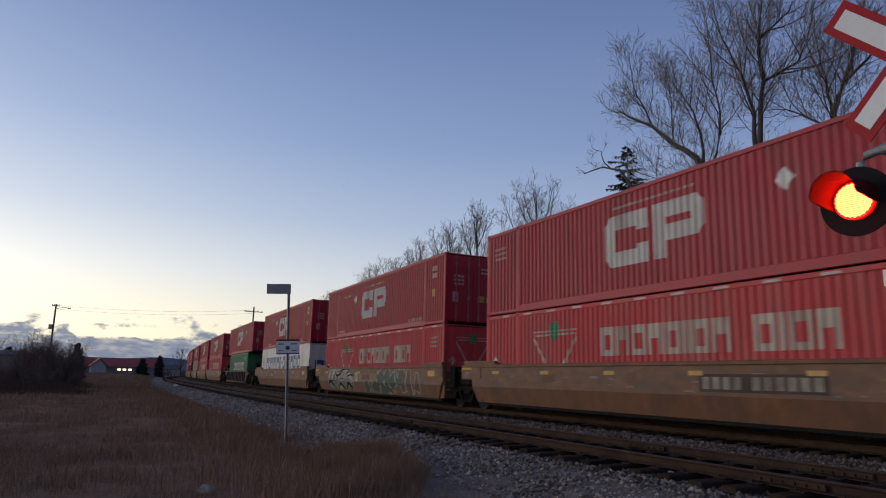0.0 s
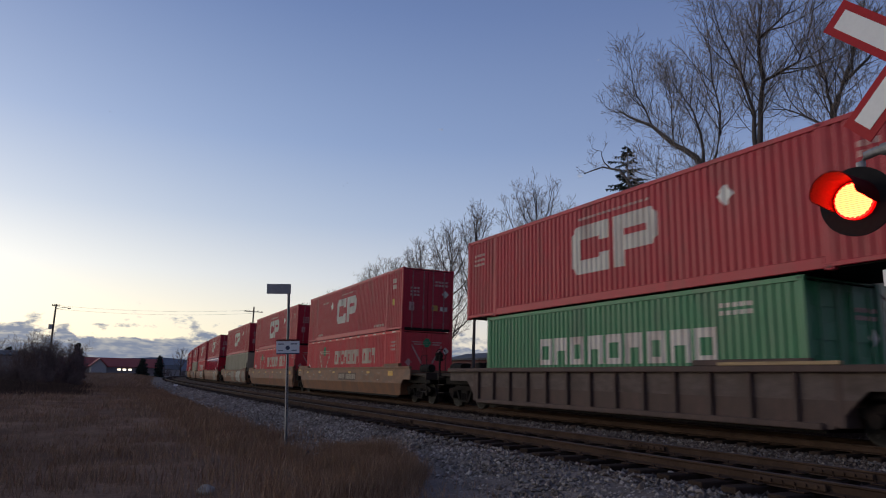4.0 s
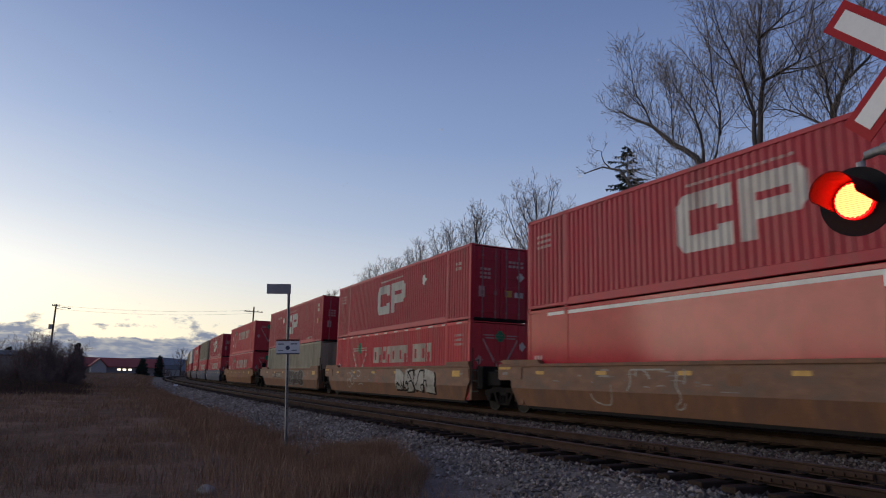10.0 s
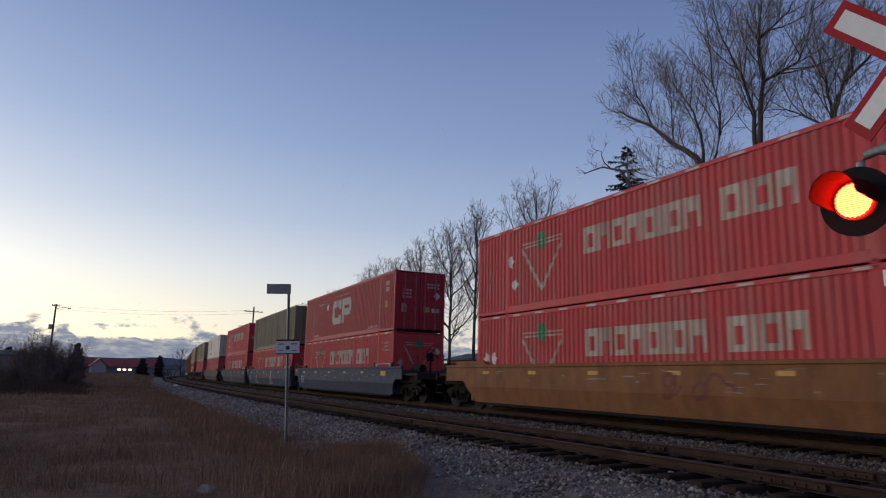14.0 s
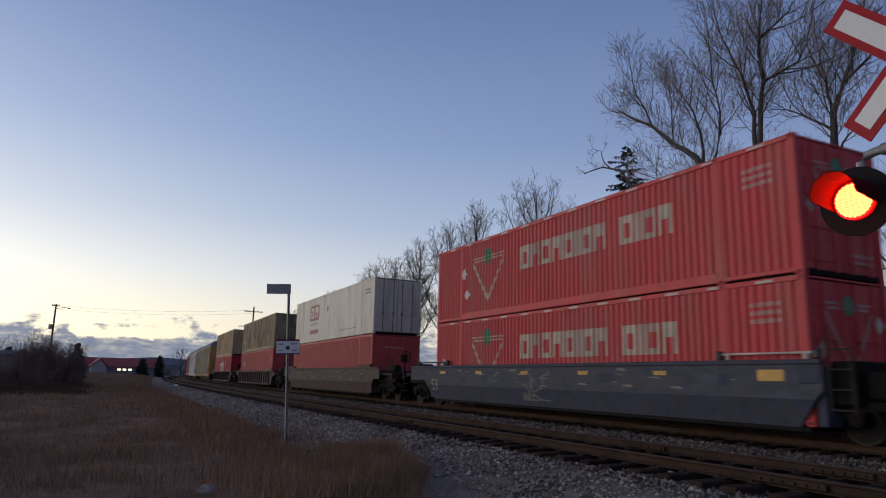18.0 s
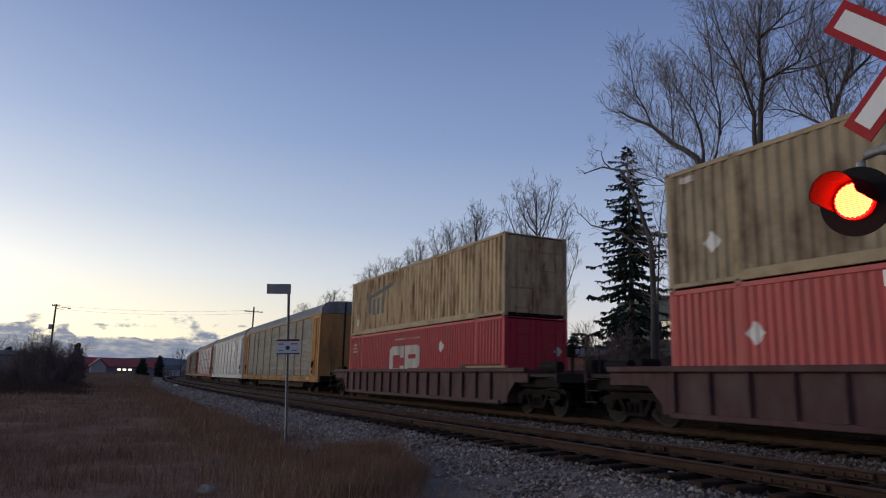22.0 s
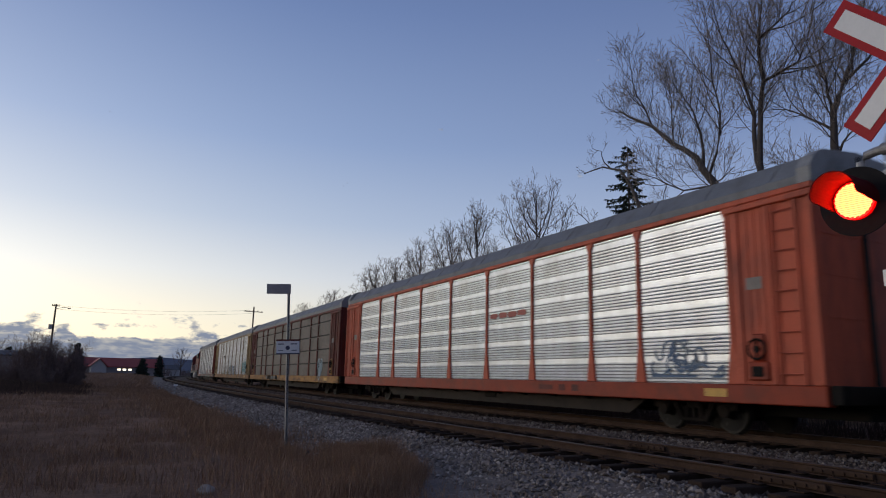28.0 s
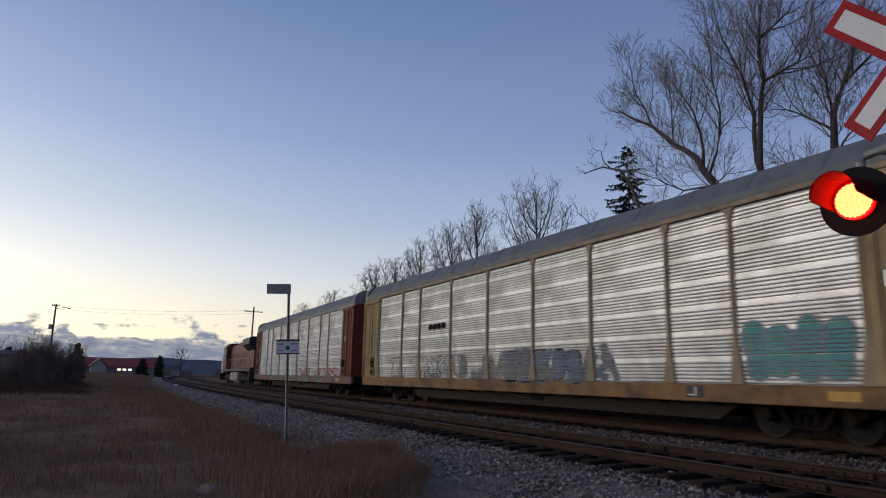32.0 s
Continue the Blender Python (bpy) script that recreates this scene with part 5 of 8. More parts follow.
for off, nm, grp in ((NEAR, "siding_ties", 0), (0.0, "main_ties", 1)):
    bed = tagged(new(nm), "weathered dark timber ties bedded in ballast", "railway ties", kind="structure")
    far = Shape()
    s = 3.0
    i = 0
    while s > -330:
        x, y, h = on_line(s + rng.uniform(-.03, .03), off)
        m = pose(x, y, 0.036 + rng.uniform(-0.012, 0.004), rng.uniform(-.3, .3), 0, h + rng.uniform(-1.2, 1.2))
        if s > -110:
            t = part("tie", tie_meshes[i % 6], None, bed, at=m)
            if s > -32:
                for r in (-0.7525, 0.7525):
                    part("tie_plate", plate_mesh, None, t, at=pose(0, r, 0))
        else:
            far.add([m @ Vector(q) for q in [(a, b, c) for a in (-.11, .11) for b in (-1.3, 1.3) for c in (-.34, -.18)]], [(0, 1, 3, 2), (4, 6, 7, 5), (0, 4, 5, 1), (2, 3, 7, 6), (0, 2, 6, 4), (1, 5, 7, 3)])
        s -= 0.55
        i += 1
    tagged(part("far_ties", far, M_TIE, bed), kind="stuff")
# joint bars on the near line
for s, off in ((-9.35, NEAR + 0.7525), (-5.85, NEAR + 0.7525), (-5.45, NEAR - 0.7525), (-16.5, NEAR - 0.7525)):
    x, y, h = on_line(s, off)
    jb = Shape()
    for sd in (-1, 1):
        jb.box(-0.45, 0.45, *sorted((sd * 0.014, sd * 0.045)), -0.108, -0.034, c=0.008)
        for b in (-0.36, -0.22, -0.08, 0.08, 0.22, 0.36):
            jb.disc(b, sd * 0.055, -0.071, 0.018, 0.03, "y", 8)
    thing("rail_joint_bar", "rusty bolted joint bar on the siding rail", "joint bar", "joint bars", pose(x, y, 0, 0, 0, h), jb, M_RAIL)


# ---- loose ballast and grass (what nobody could count) ----
def scatter_stones():
    rs = np.random.RandomState(11)
    base = np.array([(1, 0, 0), (-1, 0, 0), (0, 1, 0), (0, -1, 0), (0, 0, 1), (0, 0, -1)], float)
    tri = np.array([(0, 2, 4), (2, 1, 4), (1, 3, 4), (3, 0, 4), (2, 0, 5), (1, 2, 5), (3, 1, 5), (0, 3, 5)])
    verts, faces, stained = [], [], []
    count = 0
    for i in range(60000):
        u = rs.rand()
        s = -3.5 - 26.0 * u ** 1.3
        off = rs.uniform(-10.6, 1.8)
        if off < grass_edge(s) and rs.rand() < (grass_edge(s) - off) / 0.9 + 0.35:
            continue
        on_tie = abs(off - NEAR) < 1.3 or abs(off) < 1.3
        if on_tie and rs.rand() < 0.2:
            continue
        if min(abs(off - NEAR - .7525), abs(off - NEAR + .7525), abs(off - .7525), abs(off + .7525)) < 0.08:
            continue
        x, y, _ = on_line(s, off)
        r = rs.uniform(0.022, 0.047) * (1.5 if rs.rand() < 0.08 else 1.0) * (0.8 + 0.012 * -s)
        z = bed_height(s, off) + r * 0.35
        if on_tie:
            z -= 0.012
        q = base * (r * rs.uniform(0.65, 1.35, (6, 1)))
        a = rs.uniform(0, 6.28)
        c, sn = math.cos(a), math.sin(a)
        q = np.stack([q[:, 0] * c - q[:, 1] * sn, q[:, 0] * sn + q[:, 1] * c, q[:, 2] * 0.75 + q[:, 0] * rs.uniform(-.3, .3)], 1) + (x, y, z)
        verts.append(q)
        faces.append(tri + 6 * count)
        stained.append(int(off > -6.75 + 0.25 * rs.normal()))
        count += 1
    for i in range(15000):
        s = -29.0 - 75.0 * rs.rand() ** 1.5
        off = rs.uniform(-9.2, 1.8)
        if off < grass_edge(s) + rs.normal(0, 0.3) or min(abs(off - NEAR - .7525), abs(off - NEAR + .7525), abs(off - .7525), abs(off + .7525)) < 0.12:
            continue
        x, y, _ = on_line(s, off)
        r = rs.uniform(0.03, 0.07) * (0.7 + 0.012 * -s)
        q = base * (r * rs.uniform(0.6, 1.4, (6, 1))) * (1.3, 1.3, 0.6) + (x, y, bed_height(s, off) + r * 0.1)
        verts.append(q)
        faces.append(tri + 6 * count)
        stained.append(int(off > -6.75 + 0.25 * rs.normal()))
        count += 1
    me = bpy.data.meshes.new("loose_ballast")
    v, f = np.concatenate(verts), np.concatenate(faces)
    me.from_pydata(v.tolist(), [], f.tolist())
    me.materials.append(M_STONES)
    me.materials.append(M_STONES_STAINED)
    me.polygons.foreach_set("material_index", np.repeat(np.array(stained, dtype=np.int32), 8))
    return tagged(new("loose_ballast", me), "loose grey crushed-stone ballast beside the rails", "gravel", kind="stuff")


def island_mat(name, stops, rough=0.9):
    """A tone for each loose piece of a joined mesh."""
    m = bpy.data.materials.new(name)
    m.use_nodes = True
    n, l = m.node_tree.nodes, m.node_tree.links
    b = n["Principled BSDF"]
    b.inputs["Roughness"].default_value, b.inputs["Specular IOR Level"].default_value = rough, 0.05
    geo = n.new("ShaderNodeNewGeometry")
    r = n.new("ShaderNodeValToRGB")
    while len(r.color_ramp.elements) < len(stops):
        r.color_ramp.elements.new(0.5)
    for e, (p, c) in zip(r.color_ramp.elements, stops):
        e.position, e.color = p, (*c, 1)
    l.new(geo.outputs["Random Per Island"], r.inputs[0])
    t = n.new("ShaderNodeTexNoise")
    t.inputs["Scale"].default_value = 0.6
    co = n.new("ShaderNodeTexCoord")
    l.new(co.outputs["Object"], t.inputs["Vector"])
    mx = n.new("ShaderNodeMixRGB")
    mx.blend_type, mx.inputs[0].default_value = "OVERLAY", 0.45
    l.new(r.outputs[0], mx.inputs[1])
    l.new(t.outputs[0], mx.inputs[2])
    l.new(mx.outputs[0], b.inputs["Base Color"])
    return m


M_STONES = island_mat("crushed_stone_mix", [(0.0, (0.12, 0.098, 0.083)), (0.4, (0.235, 0.197, 0.17)), (0.85, (0.32, 0.272, 0.235)), (1.0, (0.44, 0.385, 0.335))])
M_STONES_STAINED = island_mat("rust_stained_stone_mix", [(0.0, (0.066, 0.049, 0.039)), (0.4, (0.127, 0.097, 0.079)), (0.85, (0.187, 0.149, 0.124)), (1.0, (0.30, 0.256, 0.212))])
M_BLADES = island_mat("dry_grass_mix", [(0.0, (0.208, 0.127, 0.080)), (0.5, (0.278, 0.172, 0.110)), (0.85, (0.34, 0.213, 0.139)), (1.0, (0.43, 0.288, 0.197))])
scatter_stones()


def scatter_grass():
    rs = np.random.RandomState(3)
    verts, faces = [], []
    k = 0

    def blade(x, y, z, h, w, lean):
        nonlocal k
        a = rs.uniform(0, 6.28)
        lx, ly = math.cos(a) * lean * h, math.sin(a) * lean * h
        b = rs.uniform(0, 6.28)
        wx, wy = math.cos(b) * w, math.sin(b) * w
        verts.extend([(x - wx, y - wy, z - 0.02), (x + wx, y + wy, z - 0.02), (x + lx * .4 + wx * .6, y + ly * .4 + wy * .6, z + h * .6), (x + lx * .4 - wx * .6, y + ly * .4 - wy * .6, z + h * .6), (x + lx, y + ly, z + h)])
        faces.extend([(k, k + 1, k + 2, k + 3), (k + 3, k + 2, k + 4)])
        k += 5
    for i in range(10500):
        u = rs.rand()
        s = -4.5 - 75.0 * u ** 2.0
        off = rs.uniform(-32 if s < -20 else -20, -8.2)
        dens = 0.55 + 0.6 * noise.noise((s * 0.3, off * 0.3, 2))
        if off > -9.3 and rs.rand() > 0.35:
            continue
        if rs.rand() > dens + 0.15:
            continue
        x, y, _ = on_line(s, off)
        z = bed_height(s, off)
        tall = 0.12 + 0.18 * max(0, noise.noise((s * 0.4, off * 0.4, 7)) + 0.3)
        if -11.5 < off < -8.6 and -18 < s < -7:
            tall += 0.12
        for j in range(rs.randint(6, 15)):
            blade(x + rs.normal(0, .16), y + rs.normal(0, .16), z, tall * rs.uniform(.5, 1.25), 0.0035 + 0.00018 * -s, rs.uniform(.1, .8))
    # the rank tussocks at the gravel's edge, round the sign post
    for i in range(1500):
        s = rs.uniform(-14.6, -8.8)
        off = grass_edge(s) + 0.1 - abs(rs.normal(0, 0.8))
        if noise.noise((s * 0.8, off * 0.8, 4)) < -0.22:
            continue
        x, y, _ = on_line(s, off)
        z, tall = bed_height(s, off), 0.20 + 0.24 * max(0.0, 0.55 + noise.noise((s * 0.7, off * 0.7, 11)))
        for j in range(22):
            blade(x + rs.normal(0, .12), y + rs.normal(0, .12), z, tall * rs.uniform(.45, 1.2), 0.0042, rs.uniform(.05, .6))
    for i in range(1600):
        s = -17.0 - 45.0 * rs.rand() ** 1.4
        off = grass_edge(s) - abs(rs.normal(0, 0.9))
        x, y, _ = on_line(s, off)
        z = bed_height(s, off)
        for j in range(12):
            blade(x + rs.normal(0, .2), y + rs.normal(0, .2), z, rs.uniform(.12, .36), 0.005 + 0.00018 * -s, rs.uniform(.1, .7))
    for i in range(5200):
        s, off = -62.0 - 125.0 * rs.rand() ** 1.3, -8.8 - 52.0 * rs.rand() ** 1.4
        x, y, _ = on_line(s, off)
        z, tall = bed_height(s, off), rs.uniform(0.14, 0.34)
        for j in range(5):
            blade(x + rs.normal(0, .35), y + rs.normal(0, .35), z, tall * rs.uniform(.5, 1.2), 0.03, rs.uniform(.1, .7))
    me = bpy.data.meshes.new("dry_grass")
    me.from_pydata(verts, [], faces)
    me.materials.append(M_BLADES)
    return tagged(new("dry_grass", me), "dry brown winter grass in uneven tufts", "grass", kind="stuff")


scatter_grass()


def weeds_beyond():
    """Rank dead weeds on the far side of the line."""
    rs = np.random.RandomState(29)
    v, f = [], []
    k = 0
    for _ in range(2600):
        s, off = 6 - 95 * rs.rand() ** 1.4, rs.uniform(3.4, 9.5)
        x, y, _h = on_line(s, off)
        z, h = bed_height(s, off), rs.uniform(0.35, 0.95) * (1.0 if off > 4.2 else 0.6)
        for _ in range(11):
            bx, by, bh = x + rs.normal(0, .25), y + rs.normal(0, .25), h * rs.uniform(.5, 1.1)
            a, w = rs.uniform(0, 6.28), 0.006 + 0.0003 * abs(s)
            wx, wy, lx, ly = math.cos(a) * w, math.sin(a) * w, rs.normal(0, .18), rs.normal(0, .18)
            v += [(bx - wx, by - wy, z - .03), (bx + wx, by + wy, z - .03), (bx + lx + wx * .4, by + ly + wy * .4, z + bh), (bx + lx - wx * .4, by + ly - wy * .4, z + bh)]
            f.append((k, k + 1, k + 2, k + 3))
            k += 4
    me = bpy.data.meshes.new("dead_weeds")
    me.from_pydata(v, [], f)
    me.materials.append(M_WEEDS)
    tagged(new("dead_weeds", me), "rank dark brown dead weeds beyond the rails", "weeds", kind="stuff")


M_WEEDS = island_mat("dead_weed_mix", [(0.0, (0.028, 0.017, 0.012)), (0.5, (0.044, 0.027, 0.020)), (1.0, (0.075, 0.047, 0.034))])
weeds_beyond()


def boulder(x, y, z, r, seed, label):
    bm = bmesh.new()
    bmesh.ops.create_icosphere(bm, subdivisions=3, radius=r)
    for v in bm.verts:
        d = 1 + 0.28 * noise.noise(v.co / r * 1.1 + Vector((seed, 0, 0))) + 0.07 * noise.noise(v.co / r * 4 + Vector((seed, 3, 0)))
        v.co = Vector((v.co.x * d * 1.15, v.co.y * d, v.co.z * d * 0.72))
    me = bpy.data.meshes.new("boulder")
    bm.to_mesh(me)
    bm.free()
    me.materials.append(M_BOULDER)
    me.polygons.foreach_set("use_smooth", [True] * len(me.polygons))
    ob = tagged(new("boulder", me), label, "rock", "loose rocks")
    ob.matrix_basis = pose(x, y, z, 0, 0, seed * 40)


boulder(-10.15, 1.53, -0.57, 0.105, 2, "pale rounded boulder lying in the dry grass")
boulder(-11.3, 5.32, -0.50, 0.11, 5, "pale stone on the edge of the gravel")

thing("timber_block", "pale split timber block at a tie end", "block", m=pose(-7.3, 6.78, -0.27, 0, 0, 8), shape=Shape().box(-0.12, 0.12, -0.1, 0.1, -0.06, 0.07, c=0.012), material=M_WOODPOLE)
boulder(-7.05, 7.02, -0.17, 0.05, 9, "small tan stone on a tie beside the siding rail")


# ---- bare trees, spruce, shrubs ----
def bough(rng, start, d, length, steps, wob, lift):
    """A limb's way from its start: it wanders a little and turns towards the sky."""
    q, d, out = start.copy(), d.normalized(), [start.copy()]
    turn = Vector((rng.uniform(-1, 1), rng.uniform(-1, 1), rng.uniform(-0.6, 0.6))) * wob
    for _ in range(steps):
        d = (d + turn + Vector((rng.uniform(-1, 1), rng.uniform(-1, 1), rng.uniform(-1, 1))) * wob + Vector((0, 0, lift))).normalized()
        q = q + d * length / steps
        out.append(q.copy())
    return out


def grow(rng, wood, twigs, pts, r0, r1, level, lens, many, least, low=0.2, open_=0.85, lift=0.1):
    """A limb along its points and the shorter limbs that leave it, level by level. lens: their lengths; many: how many to a metre."""
    n = len(pts) - 1
    rad = [max(least, r0 + (r1 - r0) * (i / n) ** 0.8) for i in range(n + 1)]
    (wood if level < 2 else twigs).tube(pts, rad, (9, 6, 4, 3)[level], cap=False)
    if level > len(lens) - 1:
        return
    total = sum((b - a).length for a, b in zip(pts, pts[1:]))
    count = max(3, round(total * (1 - low) * many[level]))
    spin = rng.uniform(0, 6.28)
    for i in range(count):
        f = low + (0.99 - low) * (i + rng.random()) / count
        k = min(n - 1, int(f * n))
        base = pts[k].lerp(pts[k + 1], f * n - k)
        along = (pts[k + 1] - pts[k]).normalized()
        a = along.cross(Vector((0.3, 0.2, 1)) if abs(along.z) < 0.9 else Vector((1, 0, 0))).normalized()
        spin += 2.4 + rng.uniform(-0.5, 0.5)
        side = a * math.cos(spin) + along.cross(a) * math.sin(spin)
        d = along * rng.uniform(0.55, 0.95) + side * open_ * rng.uniform(0.75, 1.2)
        length = lens[level] * rng.uniform(0.45, 1.25) * (1.15 - 0.6 * f)
        r = max(least, min(rad[k] * 0.6, length * 0.0125))
        way = bough(rng, base, d, length, (6, 4, 3)[level], (0.085, 0.085, 0.06)[level], lift * (1.0, 0.8, 0.5)[level])
        grow(rng, wood, twigs, way, r, least, level + 1, lens, many, least, 0.18, open_, lift)


def bare_tree(x, y, z, seed, label, stems, lens=(2.9, 1.3, 0.6), many=(3.0, 5.7, 6.4), least=0.0068, open_=0.70, lift=0.15):
    """A leafless tree. stems: for each stem, its thickness at both ends, the share of it that is bare, and its way as (along, across, height)."""
    rng = random.Random(seed)
    wood, twigs = Shape(), Shape()
    tree = thing("tree", label, "tree", "bare trees behind the line", pose(x, y, z))
    for r0, r1, low, way in stems:
        pts = [Vector(q) for q in way]
        fine = []
        for a, b in zip(pts, pts[1:]):
            fine += [a.lerp(b, t) + Vector((rng.uniform(-.07, .07), rng.uniform(-.07, .07), 0)) * (t > 0) for t in (0.0, 0.5)]
        fine.append(pts[-1])
        grow(rng, wood, twigs, fine, r0, r1, 0, lens, many, least, low, open_, lift)
    part("trunk", wood, M_BARK, tree, smooth=True)
    part("crown", twigs, M_TWIG, tree, "bare fine twigs")
    return tree


def dome_stems(h, w, n, rng, lean=0.0, r=0.2):
    """A trunk whose limbs arch up and out to a rounded crown."""
    out = [(r, 0.02, 0.5, [(-lean, 0, -0.2), (-lean * 0.7, 0, h * 0.25), (-lean * 0.2, 0, h * 0.55), (0.1, 0, h * 0.8), (0, 0, h * 0.97)])]
    for i in range(n):
        a = 2.4 * i + rng.uniform(-0.4, 0.4)
        e = radians(-18 + 96 * (i + rng.random()) / n)
        reach = w * math.cos(e) * rng.uniform(0.85, 1.05)
        end = Vector((reach * math.cos(a), reach * math.sin(a), h * (0.70 + 0.29 * math.sin(e))))
        f = max(0.22 * h, end.z - reach * rng.uniform(0.9, 1.4) - 0.10 * h)
        base = Vector((-lean * (1 - f / h), 0, f))
        mid = lambda t, q: (base.x + (end.x - base.x) * q, base.y + (end.y - base.y) * q, base.z + (end.z - base.z) * t)
        out.append((r * 0.36, 0.012, 0.1, [tuple(base), mid(0.20, 0.36), mid(0.5, 0.70), mid(0.78, 0.90), tuple(end)]))
    return out


bare_tree(-19.15, 26.0, -0.5, 21, "tall bare cottonwood with a thick leaning limb and twin trunks", [
    (0.42, 0.03, 0.42, [(0.15, 0, -0.2), (0.0, 0, 2.59), (-0.21, 0, 4.27), (-1.21, 0, 6.6), (-2.05, 0, 8.83), (-3.43, 0, 11.28), (-4.4, 0, 12.8), (-5.97, 0.1, 14.04), (-7.6, 0.2, 15.63), (-9.42, 0.2, 16.8), (-10.62, 0.3, 17.72)]),
    (0.225, 0.02, 0.45, [(-0.21, 0.2, 4.0), (-0.6, 0.1, 6.75), (-0.75, 0.1, 10.36), (-0.78, 0.1, 12.62), (-0.58, 0.1, 14.54), (-0.35, 0.1, 15.56), (-0.5, 0.1, 16.94), (-0.42, 0.1, 18.04), (-0.1, 0.1, 20.4)]),
    (0.16, 0.015, 0.3, [(-0.50, 0.5, 8.3), (-0.85, 0.2, 10.7), (-0.99, 0, 12.77), (-0.9, 0, 13.98), (-1.23, -0.1, 15.51), (-1.71, -0.2, 16.9), (-2.21, -0.3, 18.28), (-2.61, -0.4, 20.2)]),
    (0.09, 0.012, 0.2, [(-4.01, 0, 12.1), (-4.25, 0.2, 14.08), (-4.83, 0.4, 15.54), (-5.66, 0.5, 16.85), (-6.57, 0.5, 18.3)]),
    (0.08, 0.012, 0.2, [(-3.68, 0, 11.66), (-2.9, -0.3, 12.57), (-2.38, -0.5, 14.39), (-2.67, -0.6, 16.08), (-2.78, -0.6, 18.55), (-2.89, -0.6, 20.15)]),
    (0.06, 0.012, 0.1, [(-7.6, 0.2, 15.63), (-7.94, 0, 16.82), (-8.56, -0.2, 18.42), (-8.79, -0.3, 20.3)]),
    (0.06, 0.012, 0.2, [(-3.61, 0, 11.13), (-4.87, -0.5, 11.14), (-6.36, -0.9, 12.12), (-7.99, -1.0, 12.96)]),
    (0.05, 0.012, 0.15, [(-3.47, 0, 11.2), (-2.53, -0.4, 11.19), (-1.71, -0.6, 11.47)]),
    (0.08, 0.012, 0.1, [(-0.4, 0.1, 15.37), (0.69, 0.2, 15.56), (1.39, 0.1, 15.58), (2.0, 0, 16.45), (2.5, 0, 18.2)]),
    (0.07, 0.012, 0.1, [(-0.5, 0.1, 16.94), (-0.89, 0.6, 18.39), (-1.41, 0.8, 20.3)]),
    (0.07, 0.012, 0.1, [(-0.45, 0.1, 17.55), (0.9, 0.5, 18.4), (1.5, 0.6, 20.0)]),
    (0.07, 0.012, 0.2, [(-0.27, 0, 5.24), (-1.93, -0.8, 6.28), (-3.06, -1.2, 6.73), (-4.3, -1.4, 7.43), (-5.61, -1.5, 8.69)]),
    (0.045, 0.012, 0.3, [(-0.06, 0, 3.78), (-1.49, -0.6, 4.45), (-2.6, -0.9, 4.57), (-3.82, -1.0, 4.79), (-5.11, -1.1, 5.22)]),
    (0.055, 0.012, 0.1, [(-5.97, 0.1, 14.04), (-6.22, 0.3, 15.39), (-6.31, 0.4, 16.88), (-6.9, 0.5, 18.6)])])
bare_tree(-18.19, 27.5, -0.5, 8, "tall bare tree with a dark trunk and a bent low limb", [
    (0.36, 0.02, 0.5, [(-0.2, 0, -0.2), (0.0, 0, 2.4), (0.41, 0, 5.91), (0.68, 0, 7.99), (0.8, 0, 10.77), (0.82, 0, 11.86), (0.9, 0, 13.31), (1.46, 0, 14.48), (1.98, 0, 15.49), (2.47, 0, 16.82), (2.86, 0, 18.6)]),
    (0.10, 0.012, 0.1, [(0.85, 0, 12.75), (0.73, 0.2, 13.76), (0.53, 0.3, 15.04), (0.25, 0.4, 16.52), (0.12, 0.5, 18.4)]),
    (0.08, 0.012, 0.1, [(1.46, 0, 14.48), (2.51, 0.2, 15.25), (3.26, 0.3, 16.05), (4.2, 0.4, 17.6)]),
    (0.15, 0.015, 0.45, [(0.62, 0, 7.34), (1.18, 0.1, 6.95), (1.52, 0.1, 7.43), (2.17, 0.2, 8.02), (2.9, 0.2, 9.2)]),
    (0.07, 0.012, 0.15, [(0.88, 0, 12.49), (-0.02, -0.3, 13.32), (-0.94, -0.5, 14.02), (-1.9, -0.6, 14.3)]),
    (0.07, 0.012, 0.15, [(0.8, 0, 11.28), (1.39, -0.3, 11.74), (2.25, -0.5, 12.2), (3.2, -0.6, 13.2)]),
    (0.06, 0.012, 0.1, [(0.75, 0, 9.6), (-0.2, -0.4, 10.4), (-1.1, -0.6, 11.5)])])
bare_tree(-27.41, 26.5, -0.5, 47, "crooked half-dead bare tree before the spruce", [
    (0.24, 0.03, 0.86, [(0.0, 0, -0.2), (0.0, 0, 2.42), (-0.01, 0, 4.84), (-0.02, 0, 8.04), (-0.24, 0, 9.69), (-1.0, 0, 11.71), (-1.6, 0, 12.96), (-2.38, 0, 13.96), (-3.88, 0, 14.55), (-5.69, 0, 14.6)]),
    (0.05, 0.012, 0.5, [(-3.22, 0, 14.29), (-3.77, 0, 14.84), (-4.0, 0, 15.6), (-4.86, 0, 16.05)]),
    (0.07, 0.05, 0.9, [(-0.02, 0, 8.04), (0.26, 0, 8.53), (0.4, 0, 8.89)]),
    (0.08, 0.02, 0.45, [(-0.08, 0, 8.3), (-1.89, -0.4, 10.0), (-4.35, -0.6, 10.9), (-5.68, -0.6, 12.0)])], lens=(1.3, 0.7, 0.4), many=(1.4, 3.0, 3.5))
